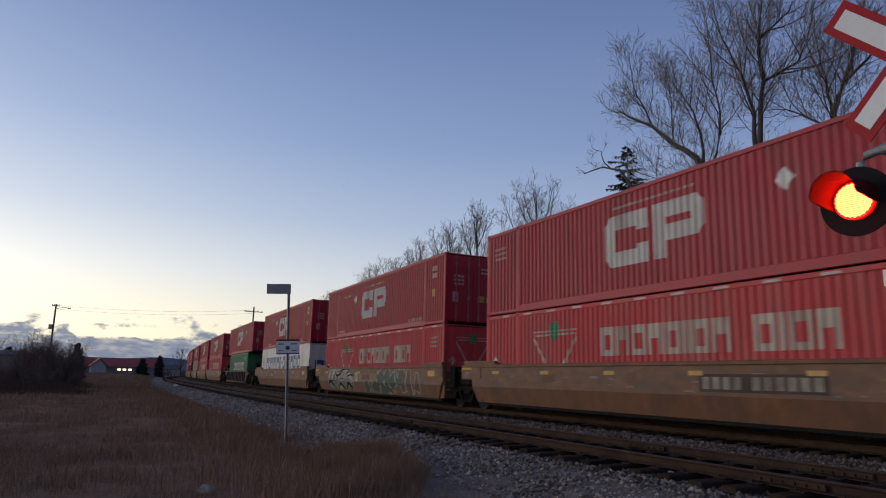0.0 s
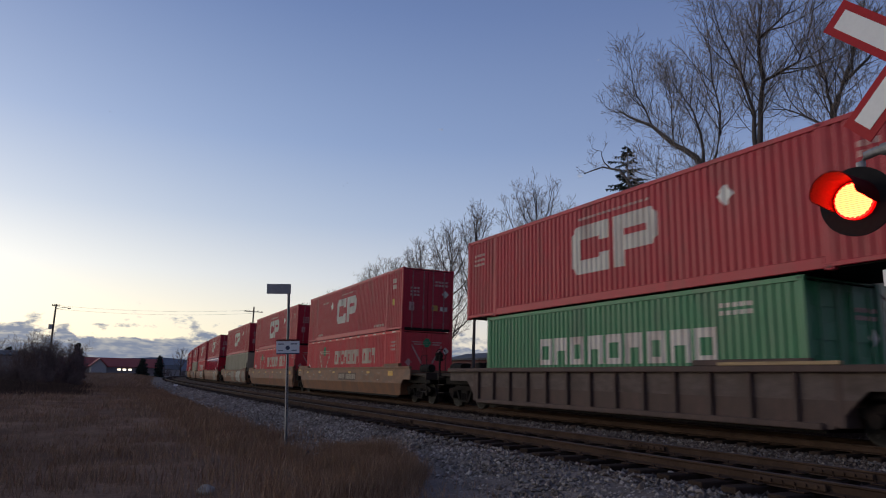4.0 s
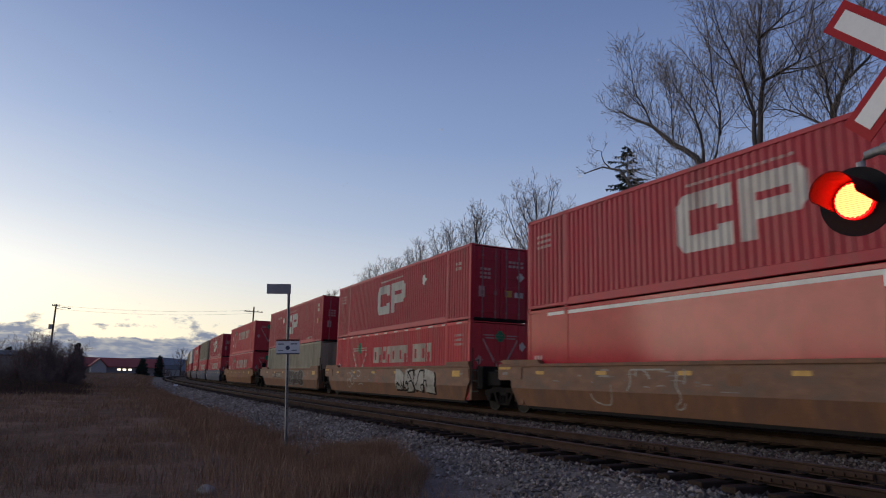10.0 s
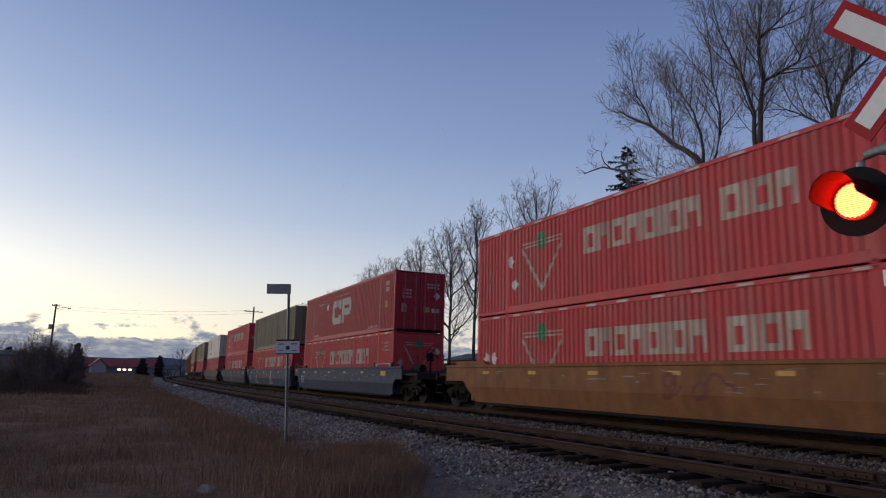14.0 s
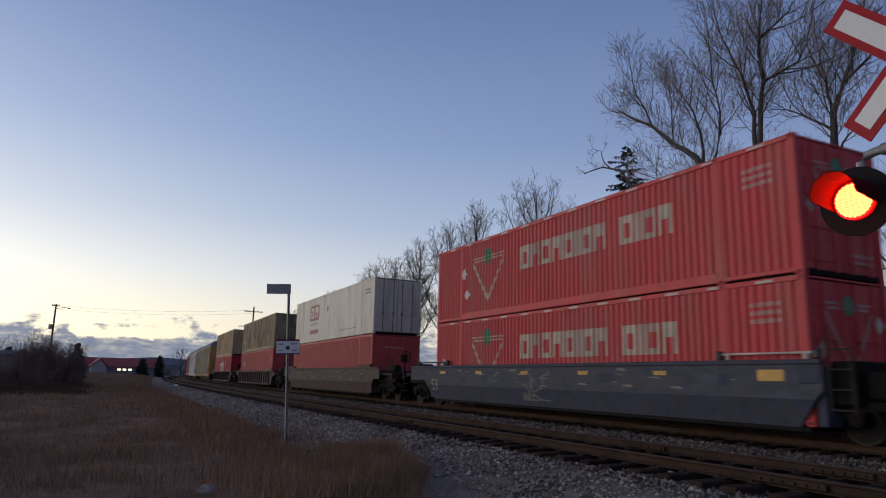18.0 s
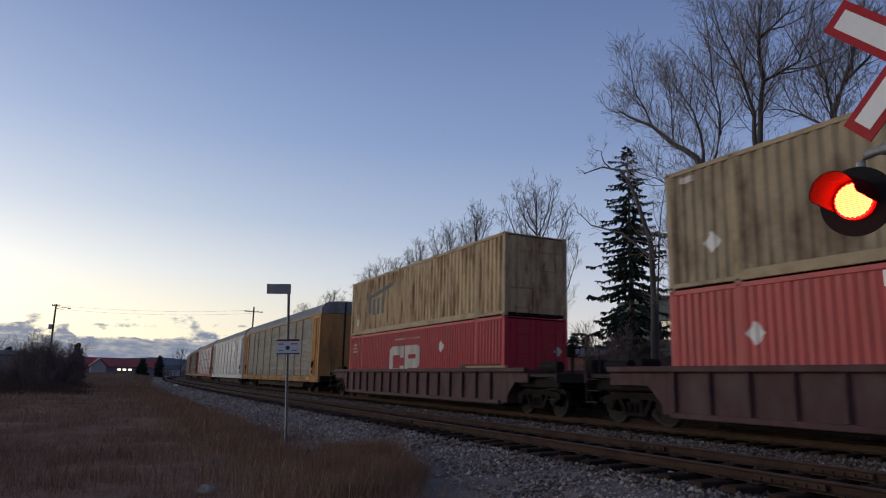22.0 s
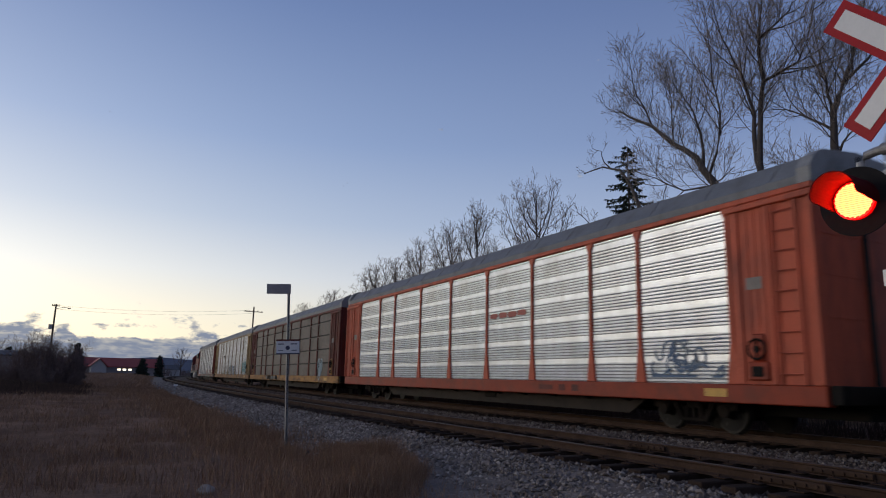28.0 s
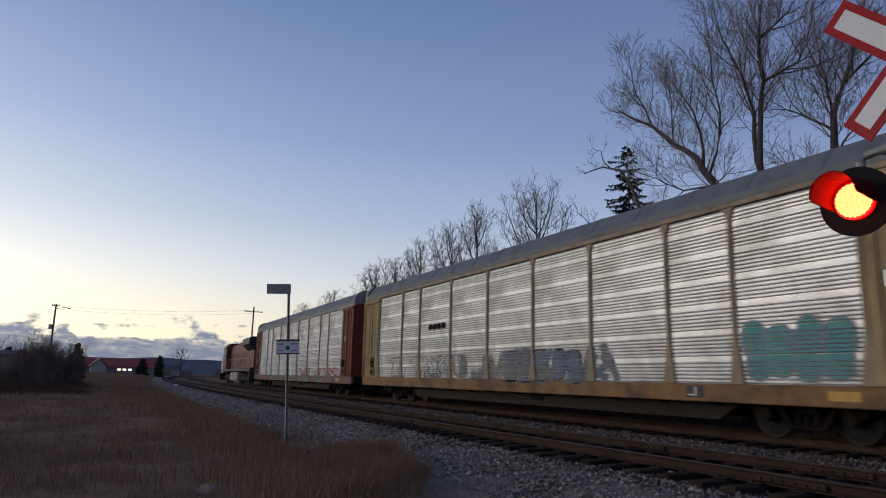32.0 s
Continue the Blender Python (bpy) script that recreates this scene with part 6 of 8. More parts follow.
bare_tree(-28.78, 28.0, -0.5, 49, "slender young bare tree beside the spruce", [
    (0.09, 0.015, 0.4, [(-0.1, 0, -0.2), (0.0, 0, 2.47), (0.16, 0, 6.54), (0.4, 0, 9.54), (0.66, 0, 11.22), (1.08, 0, 12.66)])], lens=(2.2, 0.8, 0.4), many=(1.8, 3.5, 4.0))
for x, y, h, w, n, seed, lean, label in ((-16.2, 30.5, 10.5, 3.0, 8, 33, 0.3, "low spreading bare tree before the stuccoed wall"), (-40.7, 28.0, 16.1, 3.3, 13, 31, -1.4, "bare rounded tree behind the line"), (-51.3, 29.0, 16.9, 2.1, 6, 41, 0.4, "slender bare tree behind the line"),
                                        (-58.0, 30.0, 16.2, 4.2, 13, 45, 0.0, "bare tree with an upright fan of limbs"), (-67.5, 31.0, 16.3, 3.4, 10, 42, 0.3, "bare tree behind the line"), (-77.0, 32.0, 16.3, 4.6, 12, 46, 0.0, "bare tree with an upright fan of limbs"),
                                        (-86.0, 33.0, 16.2, 3.8, 10, 43, 0.0, "bare tree behind the line"), (-121.0, 38.0, 17.0, 3.6, 8, 44, 0.0, "far bare tree behind the line"), (-155.0, 42.0, 18.0, 3.2, 7, 48, 0.0, "far bare tree behind the line")):
    bare_tree(x, y, -0.5, seed, label, dome_stems(h, w, n + 6, random.Random(seed), lean), lens=(1.7, 0.85, 0.42), many=(2.4, 4.4, 3.6), least=0.0055 + 0.00007 * -x, open_=0.7, lift=0.14)


def spruce(x, y, z, height, width, seed, label, fine=1.0):
    """A spruce: whorls of drooping boughs with hanging sprays of needles, some boughs missing."""
    rng = random.Random(seed)
    tree = thing("spruce", label, "tree", "conifers", pose(x, y, z))
    trunk, needles = Shape(), Shape()
    trunk.tube([(0, 0, -0.2), (0, 0, height * 0.5), (0, 0, height)], [height * 0.014, height * 0.008, 0.01], 7, cap=False)
    zz = height * 0.05
    while zz < height * 0.99:
        f = zz / height
        reach = width / 2 * (1 - f) ** 0.52 * rng.uniform(0.75, 1.15) + 0.10
        spin = rng.uniform(0, 6.28)
        whorl = 9 if fine >= 1 and f < 0.8 else 6
        for i in range(whorl):
            if rng.random() < 0.14:
                continue
            a = spin + 6.283 * (i + rng.uniform(-0.3, 0.3)) / whorl
            L = reach * rng.choice((0.5, 0.7, 0.9, 1.0, 1.25))
            c, s_ = math.cos(a), math.sin(a)
            drop = L * (0.42 - 0.40 * f)
            pts = [Vector((0, 0, zz)), Vector((c * L * 0.4, s_ * L * 0.4, zz - drop * 0.5)), Vector((c * L * 0.8, s_ * L * 0.8, zz - drop)), Vector((c * L, s_ * L, zz - drop * 0.88))]
            trunk.tube(pts, [0.03, 0.022, 0.012, 0.005], 3, cap=False)
            n = int(max(6, L * 34 * fine))
            for j in range(n):
                t = 0.12 + 0.88 * (j + rng.random()) / n
                k = min(2, int(t * 3))
                q = pts[k].lerp(pts[k + 1], t * 3 - k)
                s = rng.uniform(0.18, 0.48) / max(0.6, fine) * (1.0 - 0.45 * f) * (1.15 - 0.5 * t)
                out_ = Vector((c, s_, 0)) * rng.uniform(0.1, 0.9) + Vector((-s_, c, 0)) * rng.uniform(-1, 1)
                d = (out_ + Vector((0, 0, rng.uniform(-1.5, 0.1)))).normalized() * s
                w = d.cross(Vector((rng.uniform(-1, 1), rng.uniform(-1, 1), rng.uniform(-1, 1)))).normalized() * s * 0.26
                needles.add([q - w, q + w, q + d + w * 0.35, q + d - w * 0.35], [(0, 1, 2, 3)])
        zz += height * 0.019 * rng.uniform(0.5, 1.8)
    part("trunk", trunk, M_BARK, tree)
    part("needles", needles, M_NEEDLE, tree)
    return tree


spruce(-32.95, 30.0, -0.5, 17.55, 6.3, 3, "tall dark green spruce with drooping boughs")


def shrub(x, y, z, h, w, seed, label):
    rng = random.Random(seed)
    tree = thing("shrub", label, "shrub", "bare shrubs", pose(x, y, z))
    twigs = Shape()
    for i in range(10):
        a = rng.uniform(0, 6.28)
        d = Vector((math.cos(a) * 0.5, math.sin(a) * 0.5, 1)).normalized()
        b = Vector((math.cos(a) * w * 0.35 * rng.random(), math.sin(a) * w * 0.35 * rng.random(), -0.1))
        L = h * rng.uniform(.55, 1.0)
        grow(rng, twigs, twigs, [b, b + d * L * 0.5, b + (d + Vector((rng.uniform(-.3, .3), rng.uniform(-.3, .3), 0.3))) * L * 0.92], 0.035, 0.01, 0, (0.34 * h, 0.2 * h, 0.11 * h), (26 / h, 22 / h, 14 / h), 0.008, 0.12, 0.75, 0.15)
    part("crown", twigs, M_SHRUB, tree)


for i, (x, y, h, w) in enumerate(((-78, -4.4, 4.5, 3.6), (-80, -3.4, 4.9, 3.6), (-82, -2.6, 5.0, 3.6), (-77, -2.5, 4.3, 3.2), (-84, -4.6, 4.0, 3.5), (-79, -1.5, 3.3, 3.0), (-83, -1.1, 2.8, 3.0), (-76, -5.6, 2.6, 3.5), (-81, -5.9, 2.4, 3.5), (-74, -3.4, 2.1, 3.5), (-75, -1.2, 1.7, 3.0), (-77, -8.0, 1.5, 4.5), (-72, -9.0, 1.4, 4.5))):
    shrub(x, y - 0.9, -0.6, 0.9 * h, w, 60 + i, "dense leafless grey-brown shrub at the field's edge")

for i, (x, y, h) in enumerate(((-31.5, 28.5, 4.6), (-29.4, 27.6, 4.2), (-33.6, 28.2, 4.4), (-27.0, 31.0, 3.6), (-22.0, 30.5, 3.2))):
    shrub(x, y, -0.5, h, 3.0, 90 + i, "tangled bare shrub before the stuccoed wall")

M_RANK = island_mat("rank_weed_mix", [(0.0, (0.062, 0.042, 0.034)), (0.5, (0.098, 0.066, 0.050)), (1.0, (0.15, 0.10, 0.072))])


# rank dark growth round the shrubs at the field's edge
def rank_growth():
    rs = np.random.RandomState(29)
    v, f, k = [], [], 0
    for i in range(3400):
        x, y = -rs.uniform(50, 92), rs.uniform(-12.5, -0.2)
        thick = min(1.0, (x + 92) / 12, (-x - 48) / 26, (-0.1 - y) / 4.5) + 0.5 * noise.noise((x * 0.16, y * 0.3, 0))
        if rs.rand() > thick:
            continue
        h = 0.3 + 0.65 * max(0.1, thick) * rs.rand()
        for _ in range(12):
            bx, by, bh = x + rs.normal(0, 0.35), y + rs.normal(0, 0.35), h * rs.uniform(0.4, 1.0)
            w, lx = rs.uniform(0.010, 0.028), rs.normal(0, 0.16)
            v += [(bx, by - w, -0.66), (bx, by + w, -0.66), (bx, by + lx + w * 0.3, -0.6 + bh), (bx, by + lx - w * 0.3, -0.6 + bh)]
            f.append((k, k + 1, k + 2, k + 3))
            k += 4
    me = bpy.data.meshes.new("rank_weeds")
    me.from_pydata(v, [], f)
    me.materials.append(M_RANK)
    tagged(new("rank_weeds", me), "dark dead weeds round the shrubs in the field", "weeds", kind="stuff")


rank_growth()

# ---- poles and wires ----
def utility_pole(x, y, z, h, arms, label):
    p = thing("utility_pole", label, "utility pole", "utility poles", pose(x, y, z))
    part("pole", Shape().tube([(0, 0, -0.3), (0, 0, h)], [0.16, 0.11], 8), M_WOODPOLE, p)
    for zz, w in arms:
        part("crossarm", Shape().box(-0.06, 0.06, -w, w, h - zz, h - zz + 0.11, c=0.01), M_WOODPOLE, p)
        for s in (-0.9, -0.45, 0.45, 0.9):
            part("insulator", once("insul", lambda: Shape().disc(0, 0, 0, 0.05, 0.16, "z", 8).mesh("insulator", M_UNDER)), None, p, at=pose(0, s * w, h - zz + 0.19))
    return p


P1 = (-109.8, -5.85, -0.4)
P2 = (-108.0, 21.2, -0.4)
pole_a = utility_pole(*P1, 10.6, ((0.3, 0.5),), "weathered timber utility pole with a lamp bracket")
part("lamp_arm", Shape().tube([(0, 0, 9.9), (0.2, 1.0, 10.2), (0.3, 1.7, 10.1)], 0.04, 6).box(0.1, 0.5, 1.5, 1.9, 10.02, 10.14, c=0.02), M_STEEL_POST, pole_a)
part("transformer", Shape().disc(0, -0.35, 7.4, 0.25, 0.7, "z", 12), M_STEEL_POST, pole_a)
utility_pole(*P2, 11.9, ((0.8, 1.4),), "weathered timber utility pole with crossarms")
for k, dz_ in enumerate((0.0, -0.5)):
    a, b = Vector((P1[0], P1[1], P1[2] + 10.4 + dz_)), Vector((P2[0], P2[1], P2[2] + 11.4 + dz_))
    pts = [a.lerp(b, i / 12) - Vector((0, 0, 0.5 * 4 * (i / 12) * (1 - i / 12))) for i in range(13)]
    thing("power_line", "thin dark power line between the poles", "power line", "power lines", shape=Shape().tube(pts, 0.011, 4), material=M_WIRE)

# ---- buildings ----
def far_building(x, y, z, length, depth, wall_h, roof_h, turn, wall, roof, label, windows=(), lit=()):
    h = thing("house", label, "house", "far houses", pose(x, y, z, 0, 0, turn))
    part("wall", Shape().box(-length / 2, length / 2, -depth / 2, depth / 2, -0.4, wall_h), wall, h)
    part("roof", Shape().prism([(-depth / 2 - .4, wall_h - .1), (0, wall_h + roof_h), (depth / 2 + .4, wall_h - .1), (depth / 2 + .4, wall_h + .05), (0, wall_h + roof_h + .15), (-depth / 2 - .4, wall_h + .05)], -length / 2 - .4, length / 2 + .4), roof, h)
    part("gable", Shape().prism([(-depth / 2, wall_h), (depth / 2, wall_h), (0, wall_h + roof_h - .1)], -length / 2, length / 2), wall, h)
    for i, (wx, ww, wz0, wz1) in enumerate(windows):
        w = part("window", Shape().box(wx - ww / 2 - .08, wx + ww / 2 + .08, -depth / 2 - .06, -depth / 2 + .02, wz0 - .08, wz1 + .08), M_WHITE, h)
        part("pane", Shape().box(wx - ww / 2, wx + ww / 2, -depth / 2 - .08, -depth / 2 - .055, wz0, wz1), M_LIT_WINDOW if i in lit else M_GLASS_DARK, w)
    return h


M_HOUSE_GREY = mat("grey_white_siding", (0.36, 0.36, 0.37), 0.8, vary=0.12)
M_DULL_WALL = mat("dull_pale_siding", (0.25, 0.23, 0.235), 0.8, vary=0.15)
far_building(-206, 0.6, 0.0, 8.0, 3.6, 2.4, 1.9, 4, M_HOUSE_GREY, M_ROOF_RED, "small pale gabled porch house with a red roof")
far_building(-217, 6.1, 0.0, 22.0, 9, 2.4, 2.4, 90, M_DULL_WALL, M_ROOF_RED, "long low house with a red roof and lit windows", windows=((-0.1, 0.8, 1.45, 1.95), (1.3, 0.8, 1.45, 1.95), (2.7, 0.8, 1.45, 1.95), (-6.5, 1.4, 1.0, 2.1)), lit=(0, 1, 2))
far_building(-212, -6.2, 0.0, 9.0, 8, 2.3, 2.2, 100, M_DULL_WALL, M_ROOF_RED, "low house with a red roof behind shrubs")
far_building(-130, -13.6, -0.1, 6.5, 7, 3.3, 0.7, 85, M_DULL_WALL, M_ROOF_GREY, "dull house with a grey roof")
far_building(-300, 27.5, 0.0, 7.0, 7, 2.4, 1.8, 80, M_HOUSE_GREY, M_ROOF_GREY, "pale low house beyond the bend")
spruce(-190, 10.6, 0.0, 4.6, 3.4, 12, "small dark spruce in front of the far houses", 0.5)
spruce(-200, 15.4, 0.0, 5.8, 2.6, 13, "dark pointed spruce near the bend", 0.5)
spruce(-150, -14.6, 0.0, 5.2, 3.2, 14, "dark spruce beside a pale house", 0.5)
spruce(-128, -2.9, 0.0, 5.6, 2.6, 15, "dark spruce behind the shrubs", 0.6)
bare_tree(-240, 25.0, 0.0, 71, "far bare tree beyond the bend", dome_stems(9.0, 3.2, 9, random.Random(71)), lens=(1.6, 0.8), many=(1.6, 2.5), least=0.03, open_=0.6, lift=0.2)

# the stuccoed hall behind the trees
hall = thing("commercial_building", "flat-roofed teal-grey stuccoed commercial building behind bare trees", "building", m=pose(0, 0, 0))
part("wall", Shape().box(-40.0, -14.0, 35.0, 48.0, -0.6, 6.95, c=0.03), M_STUCCO, hall)
part("parapet", Shape().box(-40.06, -13.94, 34.94, 48.06, 6.955, 7.06, c=0.02), M_ROOF_GREY, hall)
unit = part("rooftop_unit", Shape().box(-32.3, -30.1, 36.5, 38.5, 7.065, 7.70, c=0.05), M_STUCCO, hall, "grey rooftop unit")
for k in range(5):
    part("louvre", Shape().box(-32.1, -30.3, 36.46, 36.50, 7.18 + 0.09 * k, 7.23 + 0.09 * k), M_ROOF_GREY, unit)
part("rooftop_box", Shape().box(-36.6, -35.4, 36.6, 37.6, 7.065, 7.4, c=0.04), M_STUCCO, hall)
for x0, x1, z0, z1, leaves in ((-35.6, -33.8, 4.05, 5.38, 3), (-30.85, -29.7, 4.02, 5.34, 2)):
    w = part("window", Shape().box(x0 - 0.07, x1 + 0.07, 34.95, 35.03, z0 - 0.07, z0, c=0.01).box(x0 - 0.07, x1 + 0.07, 34.95, 35.03, z1, z1 + 0.07, c=0.01).box(x0 - 0.07, x0, 34.95, 35.03, z0, z1).box(x1, x1 + 0.07, 34.95, 35.03, z0, z1), M_WINDOW_FRAME, hall, "dark window frame")
    for k in range(leaves):
        a, b = x0 + (x1 - x0) * k / leaves, x0 + (x1 - x0) * (k + 1) / leaves
        part("pane", Shape().box(a + 0.02, b - 0.02, 34.985, 34.997, z0 + 0.01, z1 - 0.01), M_PANE, w)
        if k:
            part("mullion", Shape().box(a - 0.02, a + 0.02, 34.96, 34.997, z0, z1), M_WINDOW_FRAME, w)
part("wall_box", Shape().box(-32.78, -32.36, 34.86, 34.999, 2.7, 3.56, c=0.02), M_WINDOW_FRAME, hall, "dark wall-mounted box")
for x in (-37.2, -32.0, -26.6, -20.4):
    part("wall_joint", Shape().box(x - 0.012, x + 0.012, 34.992, 34.999, -0.5, 6.9), M_ROOF_GREY, hall)
shed = thing("shed", "long low dark red shed behind the line", "shed", m=pose(0, 0, 0))
part("wall", Shape().box(-78.0, -40.5, 40.0, 46.0, -0.5, 3.4), M_RED_WALL, shed)
part("roof", Shape().prism([(39.6, 3.4), (46.4, 3.4), (46.4, 3.6), (43.0, 4.4), (39.6, 3.6)], -78.3, -40.2), M_ROOF_GREY, shed)

for i, (x, y, h) in enumerate(((-52, 50, 7.5), (-58, 52, 8.5), (-64, 51, 7.0), (-70, 54, 8.0), (-77, 52, 7.5), (-47, 53, 8.5), (-84, 55, 8.0), (-92, 56, 8.5))):
    spruce(x, y, -0.5, h, 3.4, 200 + i, "dark spruce behind the red shed", 0.5)

# far brush beyond the bend
def far_brush():
    rs = np.random.RandomState(17)
    v, f = [], []
    k = 0
    for _ in range(900):
        x, y = -rs.uniform(255, 400), rs.uniform(-70, 130)
        if abs(y - (13.4 + (-x - 6.2) ** 2 / 3643.0)) < 9:
            continue
        h = rs.uniform(1.6, 4.2) * (1.35 if rs.rand() < 0.12 else 1.0)
        for _ in range(26):
            bx, by, bh = x + rs.normal(0, 1.6), y + rs.normal(0, 1.6), h * rs.uniform(0.5, 1.0)
            w, lx = rs.uniform(0.05, 0.16), rs.normal(0, 0.5)
            v += [(bx, by - w, -0.3), (bx, by + w, -0.3), (bx, by + lx + w * 0.3, bh), (bx, by + lx - w * 0.3, bh)]
            f.append((k, k + 1, k + 2, k + 3))
            k += 4
    me = bpy.data.meshes.new("far_brush")
    me.from_pydata(v, [], f)
    me.materials.append(M_BRUSH)
    tagged(new("far_brush", me), "far leafless brown brush and young trees", "brush", kind="stuff")


M_BRUSH = island_mat("far_brush_mix", [(0.0, (0.10, 0.085, 0.085)), (0.5, (0.16, 0.13, 0.125)), (1.0, (0.22, 0.175, 0.155))])
far_brush()


# dark woods on the camera's side of the field, which the glossy walls mirror
def woods_behind():
    rs = np.random.RandomState(23)
    v, f = [], []
    k = 0
    for i in range(420):
        x = -360 + 430 * rs.rand()
        y, h = -78 + rs.uniform(-8, 8), 4.0 + 4.4 * rs.rand() * (0.6 + 0.5 * noise.noise((x * 0.05, 1, 0)))
        for _ in range(26):
            bx, by, bh = x + rs.normal(0, 2.2), y + rs.normal(0, 2.2), h * rs.uniform(0.45, 1.0)
            w, lx = rs.uniform(0.15, 0.45), rs.normal(0, 0.8)
            v += [(bx - w, by, -0.7), (bx + w, by, -0.7), (bx + lx + w * 0.4, by, bh), (bx + lx - w * 0.4, by, bh)]
            f.append((k, k + 1, k + 2, k + 3))
            k += 4
    me = bpy.data.meshes.new("backdrop_woods")
    me.from_pydata(v, [], f)
    me.materials.append(M_WEEDS)
    tagged(new("backdrop_woods", me), "dark leafless woods beyond the field", "woods", kind="stuff")


woods_behind()


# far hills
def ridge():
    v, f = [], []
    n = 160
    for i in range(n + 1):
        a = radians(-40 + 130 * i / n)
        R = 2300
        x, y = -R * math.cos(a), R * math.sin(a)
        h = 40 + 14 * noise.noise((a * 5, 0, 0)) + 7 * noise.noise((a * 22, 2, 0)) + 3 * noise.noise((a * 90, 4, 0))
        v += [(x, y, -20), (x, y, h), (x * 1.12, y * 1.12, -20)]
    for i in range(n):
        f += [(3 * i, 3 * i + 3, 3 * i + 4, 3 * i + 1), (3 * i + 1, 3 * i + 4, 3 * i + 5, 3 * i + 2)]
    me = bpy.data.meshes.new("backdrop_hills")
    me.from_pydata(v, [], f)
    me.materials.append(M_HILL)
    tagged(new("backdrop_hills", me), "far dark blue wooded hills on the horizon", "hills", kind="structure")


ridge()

# ---- sign post in the grass ----
post = thing("sign_post", "galvanised sign post with a blank plate and a small white notice", "sign", m=pose(-14.43, 3.70, -0.62, 2.4, -1.2, 0))
part("post", Shape().prism([(-0.025, -0.024), (0.03, -0.024), (0.03, -0.018), (-0.019, -0.018), (-0.019, 0.018), (0.03, 0.018), (0.03, 0.024), (-0.025, 0.024)], -0.2, 3.56, "z"), M_STEEL_POST, post)
hole = Shape().disc(0.0315, 0, 0, 0.008, 0.004, "x", 8).mesh("hole", M_UNDER)
for i in range(26):
    part("hole", hole, None, post, at=pose(0, 0, 0.95 + i * 0.1))
part("blank_plate", Shape().box(0.032, 0.038, -0.46, 0.045, 3.35, 3.565), M_SIGN_BACK, post, "weathered blank metal plate", pose(0, 0, 0, 0, 0, -14))
notice = part("notice", Shape().box(0.040, 0.046, -0.235, 0.245, 2.065, 2.375), M_SIGN_WHITE, post, "small white notice with a red band", pose(0, 0, 0, 0, 0, -14))
part("red_band", Shape().box(0.0465, 0.049, -0.235, 0.245, 2.342, 2.376), M_RACK_BROWN, notice)
part("dark_band", Shape().box(0.0465, 0.049, -0.235, 0.245, 2.064, 2.09), M_SIGN_BLUE, notice)
part("emblem", Shape().disc(0.048, 0, 2.2, 0.045, 0.003, "x", 18), M_SIGN_BLUE, notice)
part("text_bar", Shape().box(0.0465, 0.0485, -0.2, -0.08, 2.27, 2.29).box(0.0465, 0.0485, 0.06, 0.2, 2.27, 2.29).box(0.0465, 0.0485, -0.19, -0.09, 2.14, 2.155).box(0.0465, 0.0485, 0.08, 0.19, 2.14, 2.155).box(0.047, 0.0500, -0.03, 0.03, 2.195, 2.207), M_SIGN_BLUE, notice)
for x, y in ((-54.5, 5.45),):
    mk = thing("marker_stake", "short pale marker stake beside the gravel", "stake", "marker stakes", pose(x, y, -0.6))
    part("stake", Shape().box(-0.03, 0.03, -0.03, 0.03, -0.1, 0.75, c=0.006), M_STEEL_POST, mk)
    part("cap_plate", Shape().box(0.03, 0.04, -0.14, 0.14, 0.66, 0.8), M_SIGN_WHITE, mk)

# ---- crossing signal ----
CB = Vector((-1.913, 3.769, 2.808))
sig = thing("crossing_signal", "railway crossing signal with crossbuck and a lit red lamp", "crossing signal", m=pose(CB.x, CB.y + 0.12, -0.62))
gz = CB.z + 0.62
part("mast", Shape().tube([(0, 0, 0), (0, 0, gz + 0.75)], 0.057, 14).disc(0, 0, gz + 0.77, 0.065, 0.05, "z", 14), M_STEEL_POST, sig, smooth=False)
part("mast_base", Shape().box(-0.2, 0.2, -0.2, 0.2, -0.05, 0.28, c=0.03), M_STEEL_POST, sig)
for k, ang in enumerate((45, -45)):
    L, hw = 0.61, 0.103
    blade = part("crossbuck_blade", Shape().box(-L, L, -0.004 - 0.006 * k, 0.004 - 0.006 * k, -hw, hw), M_SIGN_RED, sig, "white crossbuck blade with a red border", pose(0.075 * k, -0.07, gz + 0.075 * k, 0, ang, 0))
    part("white_field", Shape().box(-L + 0.055, L - 0.055, -0.0085 - 0.006 * k, -0.0055 - 0.006 * k, -hw + 0.045, hw - 0.045), M_SIGN_WHITE, blade)
part("number_plate", Shape().box(-0.29, -0.05, -0.075, -0.068, 2.17, 2.26), M_SIGN_WHITE, sig, "small white plate")
LAMP = Vector((-2.317, 3.827, 2.058))
lamp_local = LAMP - Vector((CB.x, CB.y + 0.12, -0.62))
part("lamp_arm", Shape().tube([(0, 0, lamp_local.z + 0.285), (-0.30, 0, lamp_local.z + 0.285), (-0.36, 0, lamp_local.z + 0.275), (-0.395, 0, lamp_local.z + 0.24), (-0.402, 0, lamp_local.z + 0.1)], 0.026, 12).box(-0.1, 0.1, -0.08, 0.08, lamp_local.z + 0.22, lamp_local.z + 0.35, c=0.02).disc(-0.24, 0, lamp_local.z + 0.285, 0.036, 0.05, "x", 12), M_STEEL_POST, sig)


